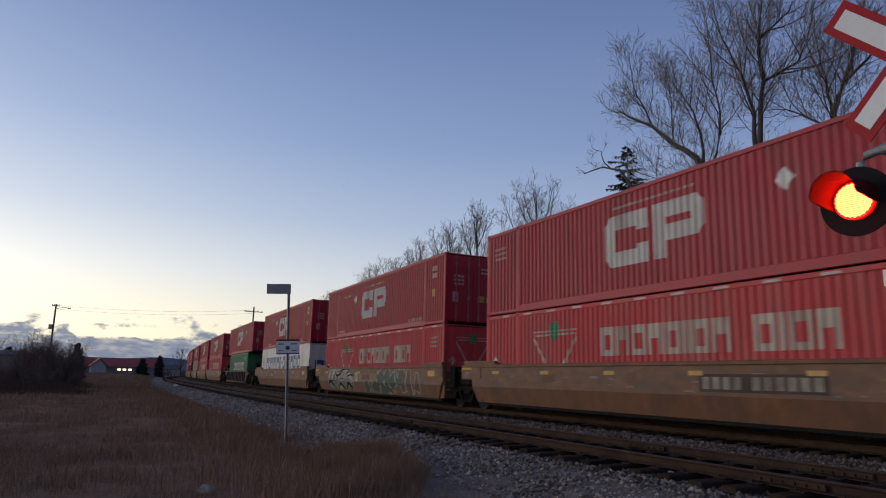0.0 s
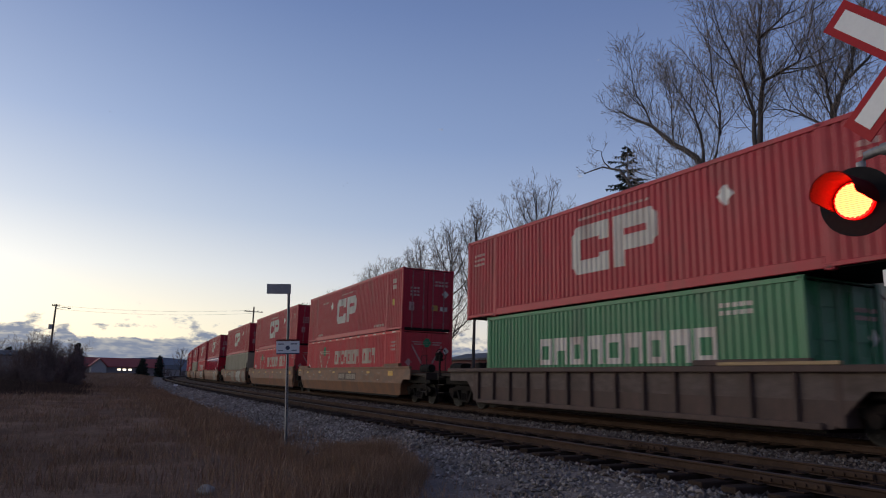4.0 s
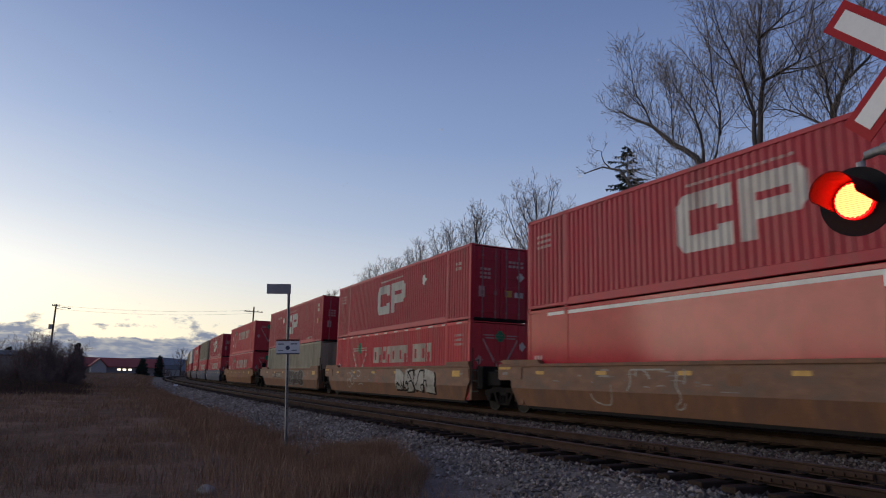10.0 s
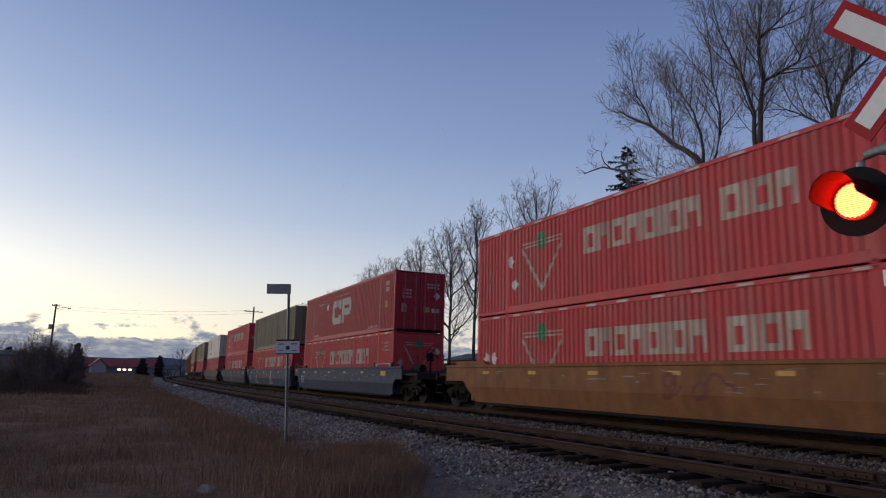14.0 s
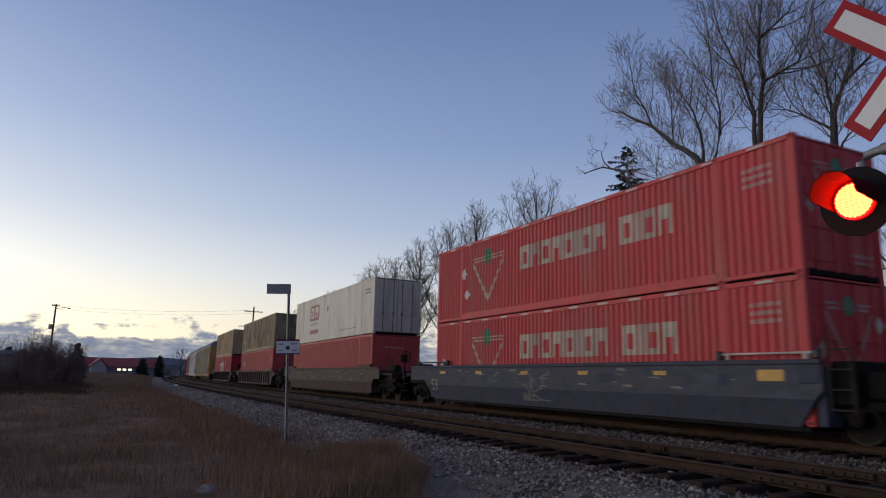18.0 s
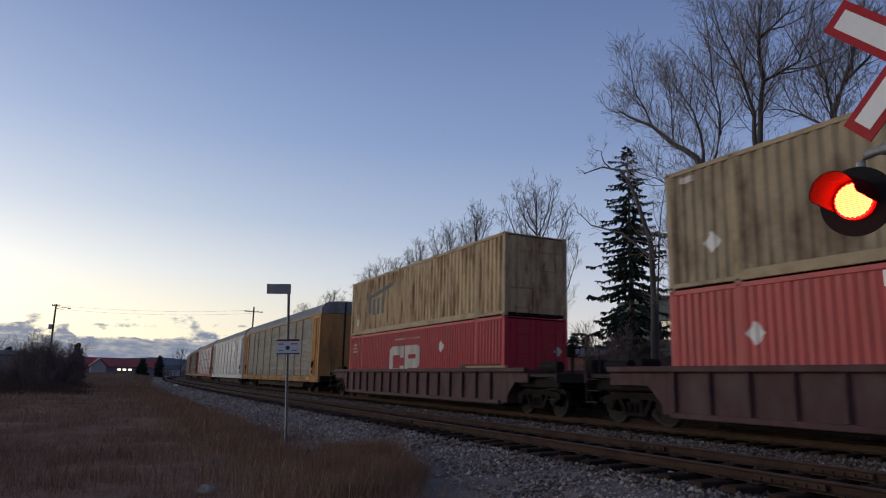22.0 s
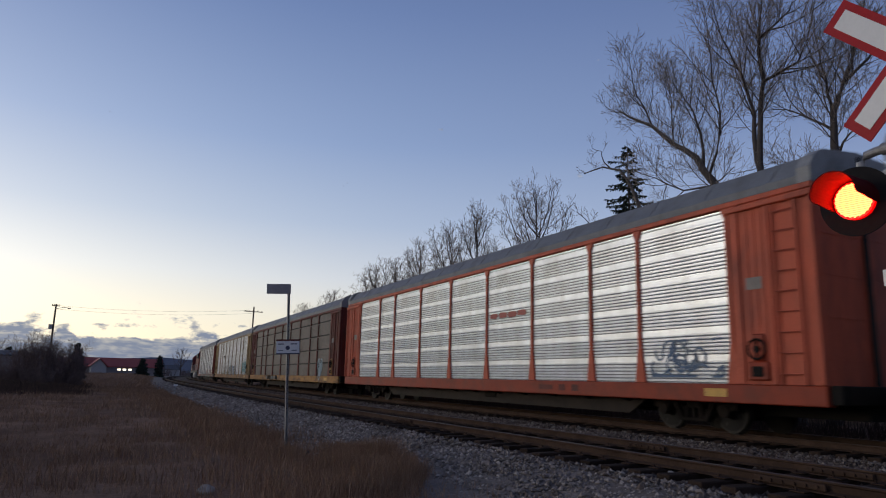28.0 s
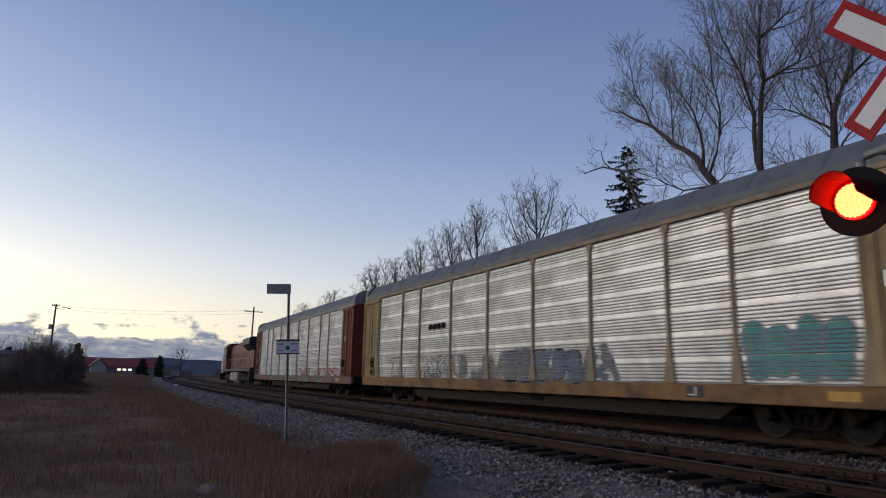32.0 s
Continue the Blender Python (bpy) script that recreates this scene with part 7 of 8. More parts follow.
def scalloped(r):
    """A lens whose edge shows small round prisms."""
    sh = Shape().disc(0, -0.028, 0, r, 0.03, "y", 72, 0, r * 0.95)
    for i, q in enumerate(sh.v):
        k = 1 + 0.035 * math.cos((i % 72) * 2 * math.pi / 72 * 24)
        sh.v[i] = (q[0] * k, q[1], q[2] * k)
    return sh


def signal_lamp(parent, at, lit):
    """A lamp with a round black backing, a lens and a long hood; it faces -y."""
    back_ = part("lamp_backing", Shape().disc(0, 0, 0, 0.204, 0.012, "y", 48).disc(0, 0.10, 0, 0.15, 0.2, "y", 32, 0, 0.10), M_BACKING, parent, "round black backing plate", at)
    part("lens", scalloped(0.100), M_LENS if lit else M_LENS_DARK, back_, "lit red lens" if lit else "dark red lens")
    part("lens_rim", Shape().disc(0, -0.018, 0, 0.111, 0.03, "y", 40), M_LENS_RIM if lit else M_LENS_DARK, back_)
    hood = Shape()
    n = 26
    for r in (0.127, 0.122):
        for i in range(n + 1):
            a = radians(-14 + 216 * i / n)
            d = 0.29 * min(1.0, 0.2 + 4.0 * max(0.0, math.sin(math.pi * i / n)) ** 0.8)
            hood.v += [(r * math.cos(a), -0.01, r * math.sin(a)), (r * 0.98 * math.cos(a), -d, r * 0.98 * math.sin(a))]
    m = 2 * (n + 1)
    for i in range(n):
        p = 2 * i
        hood.f += [(p, p + 1, p + 3, p + 2), (m + p, m + p + 2, m + p + 3, m + p + 1), (p + 1, m + p + 1, m + p + 3, p + 3), (p, p + 2, m + p + 2, m + p)]
    hood.k = [0] * len(hood.f)
    part("hood", hood, M_HOOD, back_, "black lamp hood with the lamp's red glow in its colour")
    part("bolt", Shape().disc(-0.10, -0.009, 0.155, 0.008, 0.006, "y", 8), M_STEEL_POST, back_)


signal_lamp(sig, pose(lamp_local.x, lamp_local.y, lamp_local.z, 0, 0, 8), True)
# ---- the train ----
TRAIN = []          # (thing, metres along the line at the start, height)
LOW, HIGH = 0.289, 3.182


def place(ob, s, z):
    TRAIN.append((ob, s, z))
    return ob


def pair_box(variant=0):
    return container("container", "red corrugated container with two large white block shapes", M_RED, marks=pair_marks(variant), rails_pale=True)


def emblem_box(variant=0, paint=None):
    return container("container", "faded red container with a triangle emblem and white block shapes", paint or M_RED_OLD, marks=emblem_marks(variant))


def scrawl_mark(seed, x0, x1, colour, n=10, w=0.06, z0=0.45, z1=1.35):
    return (scrawl(random.Random(seed), x0, x1, z0, z1, n, w), M_GRAFF[colour], "graffiti")


def block_mark(seed, x0, x1, colour, n=4, z0=0.5, z1=1.3):
    sh = fill_letters(random.Random(seed), x0, x1, z0, z1, n)
    sh.v = [(x, y + 0.0015, z) for x, y, z in sh.v]
    return (sh, M_GRAFF[colour], "graffiti")


def piece_marks(seed, x0, x1, n, fill, edge, z0=0.32, z1=1.42, width=0.3, body=0):
    """A sprayed piece: the outline colour, then the filled strokes over it."""
    return [(sprayed_piece(random.Random(seed), x0, x1, z0, z1, n, width, 0.065), M_GRAFF[edge], "graffiti"), (sprayed_piece(random.Random(seed), x0, x1, z0, z1, n, width, 0.0), M_GRAFF[fill], "graffiti")]


def ribbon(sh, pts, width, y):
    """A brush stroke that glides through the points and thins at its ends."""
    pts = [Vector((x, 0, z)) for x, z in pts]
    pts = [pts[0] * 2 - pts[1]] + pts + [pts[-1] * 2 - pts[-2]]
    line = []
    for a, b, c, d in zip(pts, pts[1:], pts[2:], pts[3:]):
        for k in range(7):
            t = k / 7
            line.append(0.5 * (2 * b + (c - a) * t + (2 * a - 5 * b + 4 * c - d) * t * t + (3 * b - a - 3 * c + d) * t ** 3))
    line.append(pts[-2])
    prev = None
    for i, q in enumerate(line):
        d = (line[min(i + 1, len(line) - 1)] - line[max(i - 1, 0)]).normalized()
        r = width / 2 * (0.35 + 0.65 * math.sin(math.pi * min(1.0, max(0.0, i / (len(line) - 1)))))
        a, b = (q.x - d.z * r, y, q.z + d.x * r), (q.x + d.z * r, y, q.z - d.x * r)
        if prev:
            sh.add([prev[0], prev[1], b, a], [(0, 1, 2, 3)])
        prev = (a, b)
    return sh


def swooping_piece(x0, x1, z0, z1):
    """A pale sprayed piece with a grey foot, swooping black strokes and a yellow-green patch."""
    at = lambda u, v: (x0 + u * (x1 - x0), z0 + v * (z1 - z0))
    body, foot, ink, patch = Shape(), Shape(), Shape(), Shape()
    for k, stroke in enumerate((((0.04, 0.5), (0.12, 0.95), (0.2, 0.5)), ((0.16, 0.45), (0.26, 0.9), (0.36, 0.45)), ((0.3, 0.92), (0.5, 0.8), (0.82, 0.96)), ((0.4, 0.45), (0.5, 0.85), (0.6, 0.5)), ((0.55, 0.5), (0.7, 0.7), (0.98, 0.62)), ((0.7, 0.5), (0.86, 0.55), (0.98, 0.45)))):
        ribbon(body, [at(*q) for q in stroke], 0.50, -0.0002 * k)
    for k, stroke in enumerate((((-0.02, 0.2), (0.12, 0.4), (0.3, 0.12)), ((0.28, 0.2), (0.44, 0.42), (0.66, 0.1)), ((0.64, 0.2), (0.82, 0.4), (1.0, 0.1)), ((0.1, 0.12), (0.4, 0.3), (0.72, 0.3)))):
        ribbon(foot, [at(*q) for q in stroke], 0.42, -0.0016 - 0.0002 * k)
    ribbon(patch, [at(0.46, 0.08), at(0.53, 0.13), at(0.60, 0.05)], 0.22, -0.0026)
    for k, (w, stroke) in enumerate(((.13, ((0.0, 0.18), (0.09, 0.38), (0.2, 0.3), (0.32, 0.1))), (.06, ((0.08, 0.5), (0.16, 0.75), (0.18, 0.96))), (.12, ((0.29, 0.93), (0.36, 0.7), (0.5, 0.76), (0.6, 0.97))), (.07, ((0.22, 0.5), (0.27, 0.75), (0.31, 0.48))), (.08, ((0.38, 0.3), (0.39, 0.55), (0.47, 0.8))),
                                     (.08, ((0.52, 0.82), (0.55, 0.56), (0.66, 0.52))), (.15, ((0.44, 0.08), (0.52, 0.3), (0.61, 0.2), (0.69, 0.06))), (.17, ((0.74, 0.06), (0.82, 0.34), (0.92, 0.2), (0.97, 0.06))), (.09, ((0.68, 0.45), (0.8, 0.68), (0.99, 0.7), (1.0, 0.35), (0.94, 0.06))), (.06, ((0.32, 0.86), (0.48, 0.88), (0.62, 0.98), (0.84, 0.98))), (.06, ((0.04, 0.42), (0.2, 0.44), (0.36, 0.4))), (.1, ((0.72, 0.72), (0.8, 0.85), (0.86, 0.98))))):
        ribbon(ink, [at(*q) for q in stroke], w, -0.0032 - 0.0001 * k)
    return [(sh, M_GRAFF[tone], "graffiti") for sh, tone in ((body, 0), (foot, 4), (patch, 12), (ink, 6))]


def bubble_tag(seed, x0, x1, n, colour, edge=None, z0=0.34, z1=1.45, fat=1.0):
    """A rounded throw-up: swollen lobes that overlap, over an outline in a second colour."""
    out = []
    for grow_, tone in ((0.05, edge), (0.0, colour)):
        if tone is None:
            continue
        rng = random.Random(seed)
        sh = Shape()
        w = (x1 - x0) / n
        for i in range(n):
            for zc, rz in ((z0 + (z1 - z0) * 0.30, (z1 - z0) * 0.30), (z0 + (z1 - z0) * 0.64, (z1 - z0) * 0.34)):
                cx, rx = x0 + w * (i + 0.5) + rng.uniform(-.12, .12) * w, w * rng.uniform(0.55, 0.72) * fat
                cz, hz = zc + rng.uniform(-.06, .06), rz * rng.uniform(0.8, 1.05)
                y = -0.0003 * len(sh.f) - (0.002 if not grow_ else 0.0)
                ring = []
                for k in range(22):
                    a = 2 * math.pi * k / 22
                    c, q = math.cos(a), math.sin(a)
                    ring.append((cx + (rx + grow_) * math.copysign(abs(c) ** 0.8, c), y, min(z1 + 0.05, max(z0 - 0.04, cz + (hz + grow_) * math.copysign(abs(q) ** 0.8, q)))))
                sh.add(ring, [tuple(range(22))])
        out.append((sh, M_GRAFF[tone], "graffiti"))
    return out


def chalk_triangle(x0, x1, z0, z1):
    """A tall triangle drawn in chalky lines, with two lines inside."""
    sh = Shape()
    m = (x0 + x1) / 2
    for a, b in (((x0, z0), (m, z1)), ((m, z1), (x1, z0)), ((x0, z0), (x1, z0)), ((m - 0.2, z0 + 0.25), (m, z1 - 0.2)), ((m, z1 - 0.2), (m + 0.2, z0 + 0.25))):
        d = Vector((b[0] - a[0], 0, b[1] - a[1])).normalized() * 0.025
        for k in range(6):
            p, q = [(a[0] + (b[0] - a[0]) * f, a[1] + (b[1] - a[1]) * f) for f in (k / 6, (k + 1) / 6)]
            sh.add([(p[0] - d.z, 0, p[1] + d.x), (p[0] + d.z, 0, p[1] - d.x), (q[0] + d.z, 0, q[1] - d.x), (q[0] - d.z, 0, q[1] + d.x)], [(0, 1, 2, 3)])
    return sh


def fill_triangle(x0, x1, z0, z1):
    """A thin wash of paint in a triangle, laid in uneven strokes."""
    sh, rng = Shape(), random.Random(5)
    for i in range(14):
        za, zb = z0 + (z1 - z0) * i / 14, z0 + (z1 - z0) * (i + rng.uniform(0.55, 0.95)) / 14
        m, ra, rb = (x0 + x1) / 2, *((x1 - x0) / 2 * (1 - (z - z0) / (z1 - z0)) * rng.uniform(0.8, 1.0) for z in (za, zb))
        sh.add([(m - ra, 0.002, za), (m + ra, 0.002, za), (m + rb, 0.002, zb), (m - rb, 0.002, zb)], [(0, 1, 2, 3)])
    return sh


def heart(x, z, r):
    """A sprayed heart, point down."""
    sh = Shape()
    top = lambda u: 0.75 * math.sqrt(max(0.0, 1 - (2 * abs(u) - 1) ** 2)) + 0.1
    low = lambda u: -1.55 * (1 - abs(u)) ** 0.75
    for i in range(16):
        a, b = -1 + i / 8, -1 + (i + 1) / 8
        sh.add([(x + a * r, 0, z + low(a) * r), (x + b * r, 0, z + low(b) * r), (x + b * r, 0, z + top(b) * r), (x + a * r, 0, z + top(a) * r)], [(0, 1, 2, 3)])
    return sh


def up_front(sh, d=0.002):
    sh.v = [(x, y - d, z) for x, y, z in sh.v]
    return sh


def number_mark(x=-1.5):
    sh = Shape()
    for i in range(10):
        a = x + i * 0.27 + (0.2 if i > 3 else 0.0)
        sh.box(a, a + 0.19, -0.003, 0.0, 0.93, 1.19)
    return (sh, M_STENCIL, "car_number")


def figures_53(x, z, m):
    me = letters("53", 0.62)
    me.transform(Matrix.Translation((x, -0.004, z)))
    me.materials.append(m)
    return (me, None, "length_mark")


BROWN = "brown well car unit with a yellow reflector row"
units = [
    # right end at start, upper, lower, car
    (-4.45, lambda: pair_box(2), lambda: emblem_box(), lambda: well_car(BROWN, M_BROWN, "joint", "free", marks=[number_mark(1.6)])),
    (-23.95, lambda: pair_box(1), lambda: emblem_box(), lambda: well_car("brown well car unit with white and green graffiti", M_BROWN, "joint", "joint", marks=swooping_piece(-6.9, -2.35, 0.32, 1.44) + [(Shape().box(-1.9, 1.2, -0.002, 0.001, 0.80, 1.22), M_GRAFF[14], "faded_panel"), (up_front(fill_letters(random.Random(6), -0.95, 0.15, 0.9, 1.2, 3), 0.004), M_GRAFF[11], "graffiti"), (up_front(scrawl(random.Random(2), -2.3, -1.7, 0.6, 1.2, 3, 0.1)), M_GRAFF[8], "graffiti")] + piece_marks(3, -0.3, 3.6, 5, 1, 0, 0.32, 0.86, width=0.50) + piece_marks(5, 1.5, 4.0, 4, 1, 0, 0.62, 1.44, width=0.46) + piece_marks(7, 4.2, 6.0, 3, 13, 0, 0.32, 1.4, width=0.4))),
    (-44.0, lambda: pair_box(1), lambda: container("container", "white container with a blue row of block shapes", M_WHITE_CLEAN, depth=0.006, pitch=0.6, marks=[(block_row(-6.0, 1.26, [0.75, 0.66, 0.62, 0.18, 0.6, 0.18, 0.75, 0.6], 0.90, 0.17, 0.17, 1) + [[bar(-0.35, -0.05, 1.62, 1.8)]] + block_row(0.15, 1.26, [0.72, 0.7, 0.6, 0.72, 0.66, 0.18, 0.72], 0.90, 0.17, 0.17), M_BLUE, "word_block"), (tick_rows(-7.6, 2.2, 1.0, 4, 4), M_PALE, "stencil")] + [(block_row(-0.9, 0.9, [0.6, 0.5, 0.5], 0.9, 0.16, 0.1), M_BLUE, "end_word_block")]), lambda: well_car(BROWN, M_BROWN, "free", "joint", marks=[number_mark(-5.1)])),
    (-65.75, lambda: pair_box(2), lambda: container("container", "green container with white block shapes", M_GREEN, length=12.19, width=2.44, posts=0, marks=[(block_row(-2.92, 1.22, [0.63] * 9, 0.78, 0.15, 0.145), M_WHITE, "word_block"), (tick_rows(4.0, 2.5, 0.9, 2, 5), M_WHITE, "stencil")] + end_marks("plain")[:2]), lambda: well_car("short ribbed brown well car with platform ends", M_GREY_WELL, "free", "free", ribbed=True, short=True)),
    (-88.15, lambda: pair_box(1), lambda: emblem_box(), lambda: well_car(BROWN, M_BROWN, "joint", "free", marks=[number_mark(-0.5), figures_53(-8.9, 0.35, M_GRAFF[6])])),
    (-107.75, lambda: pair_box(2), lambda: emblem_box(1), lambda: well_car(BROWN, M_BROWN, "joint", "joint", marks=[scrawl_mark(11, -1.2, 1.6, 5, 8, 0.05)])),
    (-127.7, lambda: pair_box(2), lambda: container("container", "grey khaki corrugated container", M_KHAKI, pitch=0.31, depth=0.045, marks=[(rhomb(-2.2, 0.8, 0.2), M_PALE, "placard")]), lambda: well_car("brown well car unit with pale graffiti", M_BROWN, "free", "joint", marks=bubble_tag(12, -1.6, 0.45, 3, 7) + bubble_tag(13, 2.15, 4.65, 4, 0, 6) + bubble_tag(14, 4.62, 5.05, 1, 0, None, 1.05, 1.45) + bubble_tag(15, 6.0, 7.9, 3, 7) + [scrawl_mark(16, 2.4, 4.4, 6, 5, 0.03), scrawl_mark(17, -1.4, 0.3, 6, 3, 0.03), scrawl_mark(18, -6.7, -5.4, 0, 7, 0.05, 0.75, 1.3), figures_53(-8.45, 0.3, M_GRAFF[6]), number_mark(-4.6)])),
    (-151.4, lambda: pair_box(2), lambda: container("container", "glossy red smooth-walled container with a white cooling unit", M_RED_GLOSS, depth=0.0, pitch=0.9, marks=[(rhomb(4.93, 1.4, 0.24), M_PLACARD, "placard"), (tick_rows(6.8, 2.4, 0.8, 4, 3, 0.12), M_PALE, "stencil"), ([bar(-7.0, 7.4, 2.68, 2.78)], M_PLACARD, "white_line"), (tick_rows(-7.72, 1.5, 0.45, 2, 3, 0.16, 0.1), M_PALE, "stencil")]), lambda: well_car("brown well car unit with a white scrawl over grey paint", M_BROWN, "joint", "free", marks=piece_marks(21, 3.6, 6.6, 4, 4, 0, width=0.2) + [scrawl_mark(22, 3.6, 8.4, 0, 16, 0.05), scrawl_mark(23, -5.0, -1.5, 0, 5, 0.04)])),
    (-171.35, lambda: pair_box(2), lambda: emblem_box(), lambda: well_car("brown well car unit with pale block graffiti", M_BROWN, "joint", "joint", marks=[(fill_letters(random.Random(34), 1.45, 5.65, 0.36, 1.42, 4), M_GRAFF[6], "graffiti"), (up_front(fill_letters(random.Random(34), 1.35, 5.5, 0.42, 1.44, 4)), M_GRAFF[0], "graffiti"), (up_front(scrawl(random.Random(32), 1.5, 5.4, 0.5, 1.35, 9, 0.07), 0.004), M_GRAFF[6], "graffiti")] + [scrawl_mark(35, -1.2, -0.2, 5, 4, 0.04), scrawl_mark(33, -6, -3, 0, 6, 0.04)])),
    (-190.95, lambda: pair_box(1), lambda: container("container", "grey khaki corrugated container", M_KHAKI, pitch=0.31, depth=0.045, marks=[(rhomb(2.0, 0.8, 0.22), M_PALE, "placard")]), lambda: well_car("brown well car unit with a dark round scrawl", M_BROWN, "free", "joint", marks=bubble_tag(42, 0.2, 4.4, 4, 10, 4, 0.42, 1.38) + [(up_front(scrawl(random.Random(41), 0.3, 4.3, 0.5, 1.35, 12, 0.035), 0.004), M_GRAFF[4], "graffiti"), number_mark(-5.0)])),
    (-214.45, lambda: emblem_box(2), lambda: emblem_box(1), lambda: well_car("yellow ochre well car with a faded red tag", M_ORANGE_WELL, "free", "free", marks=[scrawl_mark(51, 0.9, 3.1, 11, 5, 0.08, 0.7, 1.25)])),
    (-238.6, lambda: pair_box(1), lambda: emblem_box(), lambda: well_car("slate blue well car unit with yellow reflectors", M_SLATE, "joint", "free", rod=True, marks=[figures_53(-7.9, 0.62, M_WHITE)])),
    (-258.1, lambda: container("container", "olive grey corrugated container with a few stains", M_OLIVE, pitch=0.31, depth=0.045, trim=M_OLIVE_TRIM), lambda: emblem_box(), lambda: well_car("slate blue well car unit with a chalky cone tag", M_SLATE, "joint", "joint", rod=True, marks=[figures_53(-8.15, 0.62, M_WHITE), (arch_tag(-4.8, 0.36, 1.1, 1.14), M_GRAFF[7], "graffiti"), scrawl_mark(61, -5.25, -4.35, 6, 9, 0.045, 0.5, 1.3), (fill_letters(random.Random(63), -2.3, -0.75, 0.72, 1.2, 3), M_GRAFF[11], "graffiti"), scrawl_mark(64, -0.35, -0.1, 0, 2, 0.04, 0.95, 1.15), (fill_triangle(0.95, 2.0, 0.4, 1.36), M_GRAFF[4], "graffiti"), (chalk_triangle(0.85, 2.1, 0.38, 1.42), M_GRAFF[0], "graffiti")])),
    (-277.6, lambda: emblem_box(2), lambda: emblem_box(), lambda: well_car("chalky slate blue well car unit with yellow reflectors", M_SLATE_FADED, "free", "joint", rod=True, marks=[scrawl_mark(64, -1.6, -0.2, 4, 8, 0.05), figures_53(-8.2, 0.6, M_STENCIL)])),
    (-301.2, lambda: container("container", "white smooth-sided container with a red block emblem", M_WHITE_BOX, depth=0.008, pitch=1.2, marks=[([[(-4.35, -4.2, 1.5, 2.3, 1.4, 2.4), bar(-4.2, -2.3, 1.4, 2.4), (-2.3, -2.15, 1.4, 2.4, 1.5, 2.3)], [bar(-4.3, -2.2, 0.55, 0.8)]], mat("dull_red_emblem", (0.26, 0.06, 0.07), 0.5), "emblem"), (block_row(-4.1, 1.56, [0.72, 0.72], 0.68, 0.2, 0.26), M_WHITE_BOX, "inset_shape"), (tick_rows(-4.3, 1.25, 2.1, 1, 8, 0.16), M_PALE, "stencil"), (rhomb(-0.32, 1.95, 0.2), M_GRAFF[4], "placard"), (tick_rows(6.7, 2.4, 0.8, 2, 4), M_GRAFF[4], "stencil"), (tick_rows(2.4, 0.5, 3.0, 1, 16, 0.05), M_GRAFF[4], "stencil")], rails_pale=True), lambda: container("container", "plain orange-red corrugated container", M_RED_PLAIN, marks=[(tick_rows(-0.6, 2.3, 1.0, 1, 5), M_PALE, "end_stencil")]), lambda: well_car("grey-brown well car with a long plain side", M_GREY_WELL, "free", "free", reflectors=False)),
    (-324.8, lambda: container("container", "weathered tan container with rust streaks", M_TAN_OLD, pitch=0.31, depth=0.045, trim=M_TAN_TRIM, marks=[(rhomb(-6.75, 1.0, 0.24), M_PLACARD, "placard"), ([bar(-7.6, -7.2, 2.55, 2.7)], M_WHITE, "paint_patch")]), lambda: container("container", "plain orange-red corrugated container", M_RED_PLAIN, marks=[(tick_rows(6.75, 2.3, 0.85, 3, 5, 0.085, 0.09), M_PALE, "stencil"), (rhomb(-5.75, 1.8, 0.24), M_PLACARD, "placard")] + end_marks("plain")[:1]), lambda: well_car("ribbed maroon well car", M_MAROON, "free", "free", ribbed=True)),
    (-348.4, lambda: container("container", "rust-streaked tan container with a dark slanted emblem", M_TAN, pitch=0.31, depth=0.045, trim=M_TAN_TRIM, marks=[([(-5.5, -5.0, 1.1, 1.9, 1.0, 2.0), bar(-4.8, -4.5, 0.95, 1.75), bar(-4.2, -3.9, 0.95, 1.75), bar(-3.6, -3.3, 0.95, 1.75), (-5.3, -2.2, 1.75, 1.95, 2.15, 2.35)], M_GRAFF[4], "emblem"), (rhomb(-7.0, 0.7, 0.2), M_PLACARD, "placard")]), lambda: container("container", "red corrugated container with two large white block shapes", M_RED, marks=[([bracket(-2.25, 0.76, 1.62, 1.40, 0.40), flag_ring(-0.45, 0.76, 1.62, 1.40, 0.40)], M_WHITE, "logo_shape"), (rhomb(3.2, 2.0, 0.24), M_PLACARD, "placard"), (tick_rows(-1.6, 2.5, 2.8, 1, 14, 0.07), M_PALE, "stencil"), (tick_rows(-7.5, 2.45, 0.75, 3, 4), M_PALE, "stencil")] + end_marks("plain")[:1]), lambda: well_car("ribbed maroon well car", M_MAROON, "free", "free", ribbed=True)),
]
def with_cooler(box):
    part("cooling_unit", Shape().box(8.085, 8.36, -0.35, 1.1, 1.3, 2.68, c=0.04), M_SIGN_WHITE, box, "white cooling unit")
    part("unit_emblem", Shape().box(8.36, 8.366, 0.3, 0.55, 2.2, 2.4).box(8.36, 8.366, 0.1, 0.75, 1.95, 2.03), M_GRAFF[4], box)
    return box


for i, (right, upper, lower, car) in enumerate(units):
    s = right - 8.075
    place(car(), s if i != 3 else s - 0.6, 0.0)
    low = lower()
    place(with_cooler(low) if i == 7 else low, s if i != 3 else s - 0.6, LOW)
    place(upper(), s, HIGH)

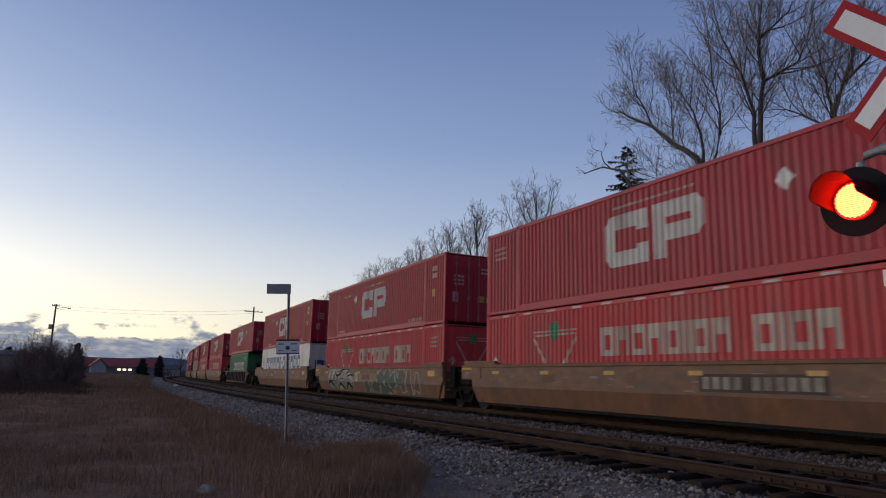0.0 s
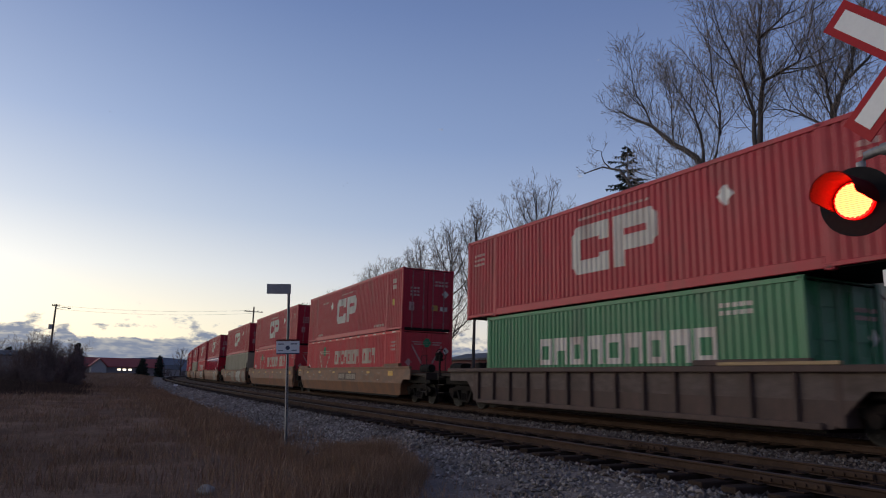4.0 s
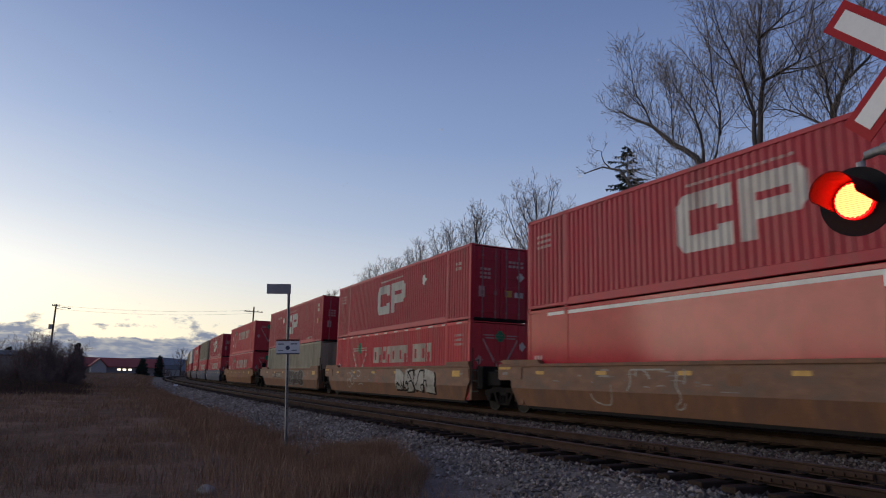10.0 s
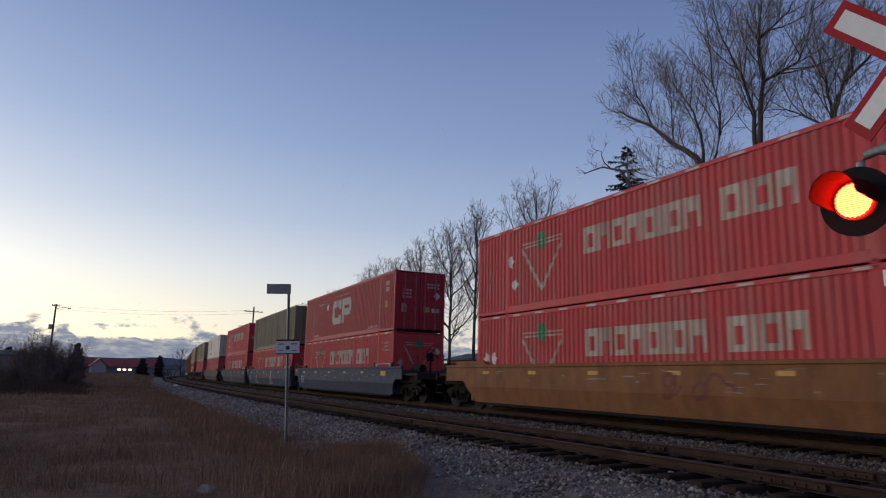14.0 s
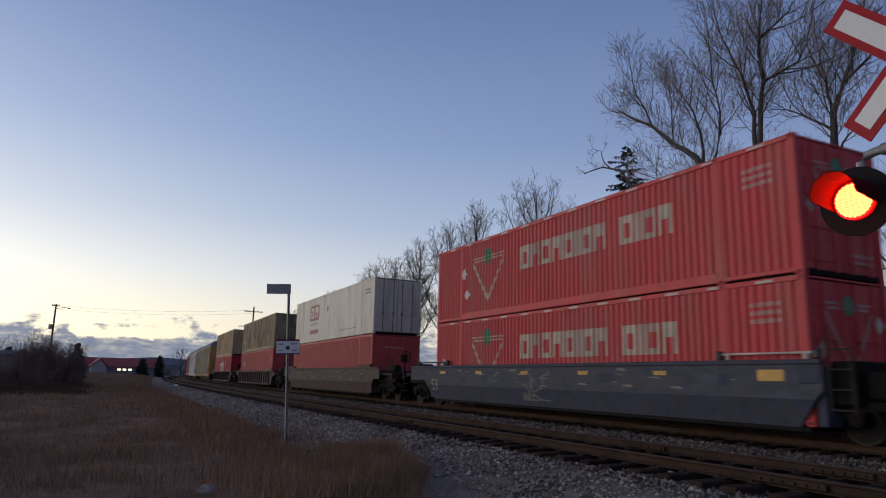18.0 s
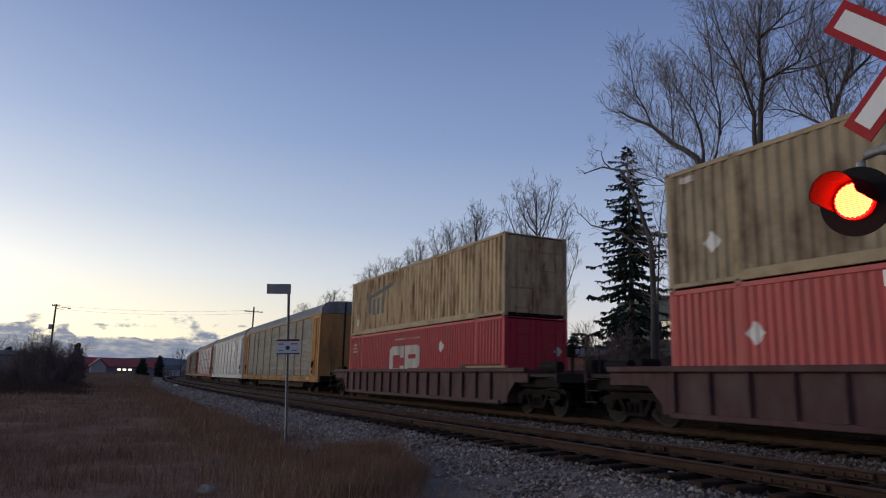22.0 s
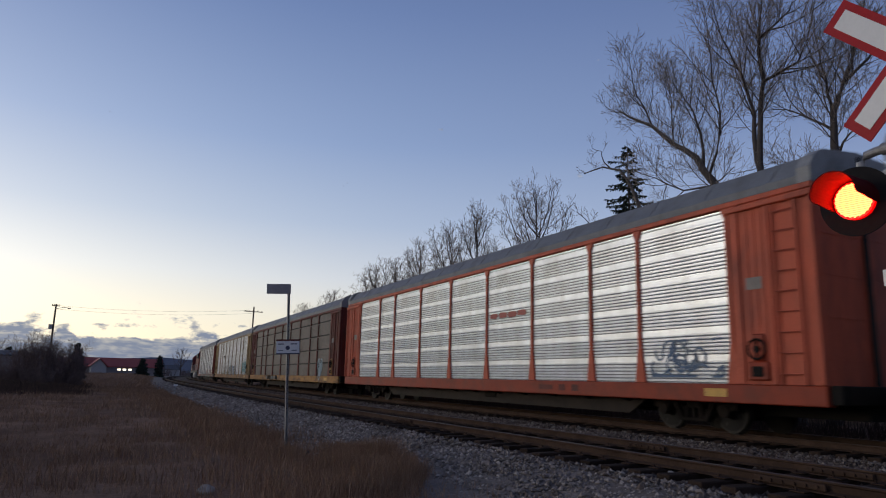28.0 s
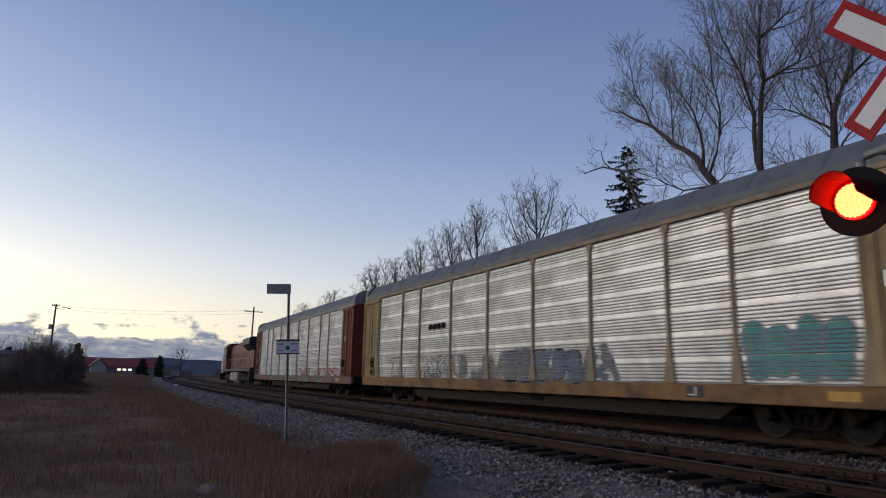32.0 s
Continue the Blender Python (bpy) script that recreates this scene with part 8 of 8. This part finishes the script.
def on_ridges(sh):
    """Paint that lies on the ridges of a pressed panel and leaves its slots bare."""
    bm = bmesh.new()
    ring = [bm.verts.new((x, y - 0.006, z)) for x, y, z in sh.v]
    for q in sh.f:
        bm.faces.new([ring[k] for k in q])
    z, i, slots = 1.06, 0, []
    while z < 2.6:
        if i % 7 == 6:
            z += 0.075
        else:
            slots.append((z - 0.006, z + 0.024))
            z += 0.0825
        i += 1
    for cut_z in [q for slot in slots for q in slot] + [1.05]:
        bmesh.ops.bisect_plane(bm, geom=bm.verts[:] + bm.edges[:] + bm.faces[:], plane_co=(0, 0, cut_z), plane_no=(0, 0, 1))
    gone = [f for f in bm.faces if any(a < f.calc_center_median().z < b for a, b in slots)]
    bmesh.ops.delete(bm, geom=gone, context="FACES")
    bm.verts.index_update()
    out = Shape()
    out.v, out.f = [tuple(q.co) for q in bm.verts], [tuple(k.index for k in q.verts) for q in bm.faces]
    out.k = [0] * len(out.f)
    bm.free()
    return out


def rack_bubbles(seed, x0, x1, n, fill, edge, z0, z1):
    return [(on_ridges(sh), m, nm) for sh, m, nm in bubble_tag(seed, x0, x1, n, fill, edge, z0, z1, 0.6)]


def rack_piece(seed, x0, x1, n, fill, edge, z0, z1, width):
    """A sprayed piece on the ridged panels, standing clear of the posts' faces."""
    out = piece_marks(seed, x0, x1, n, fill, edge, z0, z1, width)
    return [(on_ridges(sh), m, nm) for sh, m, nm in out]


def sill_plate(x):
    return [(Shape().box(x, x + 0.5, -0.042, -0.038, 0.74, 1.0), M_BLACK, "sill_plate"), (Shape().box(x + .05, x + .3, -0.046, -0.0425, 0.78, 0.82).box(x + .24, x + .3, -0.046, -0.0425, 0.82, 0.97), M_WHITE, "plate_mark")]


racks = [
    # label, end paint, panel, marks, sill, post paint, centre at the start
    ("yellow-framed car carrier with weathered grey panels", M_RACK_YELLOW, M_GALV_DIRTY, sill_plate(6.5), M_SILL_YELLOW, M_POST_YELLOW, -383.4),
    ("dirty white car carrier with grey panels", M_RACK_WHITE, M_GALV_OLD, [], None, None, -411.6),
    ("orange-framed car carrier with bright silver panels", M_RACK_ORANGE, M_GALV, [(scrawl(random.Random(71), 9.3, 11.4, 1.2, 2.0, 14, 0.05), M_GRAFF[3], "graffiti"), (block_mark(72, 1.6, 3.9, 6, 4, 3.05, 3.25)[0], M_GRAFF[5], "logo_bars"),
        (Shape().box(6.2, 6.5, -0.042, -0.037, 0.78, 0.95).box(5.6, 5.9, -0.042, -0.037, 0.78, 0.95).box(4.6, 5.3, -0.042, -0.037, 0.8, 0.93), M_RACK_BROWN, "text_bar")], M_SILL_ORANGE, None, -440.4),
    ("dark brown car carrier with rust-filmed panels", M_RACK_BROWN, M_GALV_BROWN, [(heart(9.75, 1.62, 0.58), M_GRAFF[9], "graffiti"), (up_front(scrawl(random.Random(84), 9.35, 10.1, 1.15, 1.95, 5, 0.035), 0.006), M_GRAFF[6], "graffiti"), (fill_letters(random.Random(83), -5.9, -2.0, 0.67, 1.04, 3), M_GRAFF[6], "graffiti"), (Shape().box(-4.4, -4.1, -0.043, -0.041, 0.76, 0.97).box(-4.0, -3.75, -0.043, -0.041, 0.76, 0.97).box(-3.6, -3.3, -0.043, -0.041, 0.76, 0.97).box(-3.1, -2.8, -0.043, -0.041, 0.76, 0.97), M_GRAFF[4], "car_number")] + sill_plate(-6.4), M_SILL_YELLOW, None, -469.08),
    ("tan-framed car carrier with silver panels and teal graffiti", M_END_TAN, M_GALV_OLD, rack_bubbles(74, 9.1, 11.5, 4, 2, 9, 1.14, 2.3) + rack_piece(80, 9.2, 11.4, 5, 2, 9, 1.2, 2.2, 0.14) + rack_bubbles(75, -0.2, 3.9, 5, 3, 6, 1.0, 1.98) + rack_piece(75, -0.3, 5.5, 6, 4, 3, 0.95, 2.05, 0.18) + rack_piece(76, -3.4, 0.4, 3, 4, 0, 1.05, 1.95, 0.28) + [scrawl_mark(77, -10.0, -3.0, 4, 30, 0.05, 1.1, 1.9), (block_mark(81, -6.2, -4.6, 6, 4, 2.95, 3.2)[0], M_GRAFF[6], "logo_bars")] + sill_plate(7.55), M_SILL_TAN, M_POST_TAN, -497.4),
    ("rust-red-ended car carrier with silver panels and small tags", M_RACK_RUST, M_GALV_OLD, [block_mark(78, -11, -8.9, 5, 4, 0.7, 1.0), scrawl_mark(79, 2, 11, 5, 30, 0.07, 1.1, 1.5), scrawl_mark(82, -8, 8, 2, 18, 0.07, 0.72, 1.02)], M_SILL_DUSTY, M_POST_GREY, -526.6),
]
for i, (label, paint, panel, marks, sill, bars, s) in enumerate(racks):
    place(car_carrier(label, paint, panel, marks, sill, i == 1, bars), s, 0.0)
place(locomotive(), -554.6, 0.0)


def motions():
    """The train rolls at a steady pace along the line."""
    for ob, s0, z in TRAIN:
        rows = []
        for i in range(17):
            t = 2.0 * i
            x, y, h = on_line(s0 + SPEED * t)
            rows.append((t, pose(x, y, z, 0, 0, h)))
        walk(ob, rows)
    ready = {}
    for ob, x, r in WHEELS:
        if (x, r) not in ready:
            rows = []
            for f in range(961):
                t = f / FPS
                rows.append((t, Matrix.Translation((x, 0, r)) @ Matrix.Rotation((SPEED * t / r) % (2 * math.pi), 4, "Y")))
            ready[(x, r)] = rows
        walk(ob, ready[(x, r)])


motions()
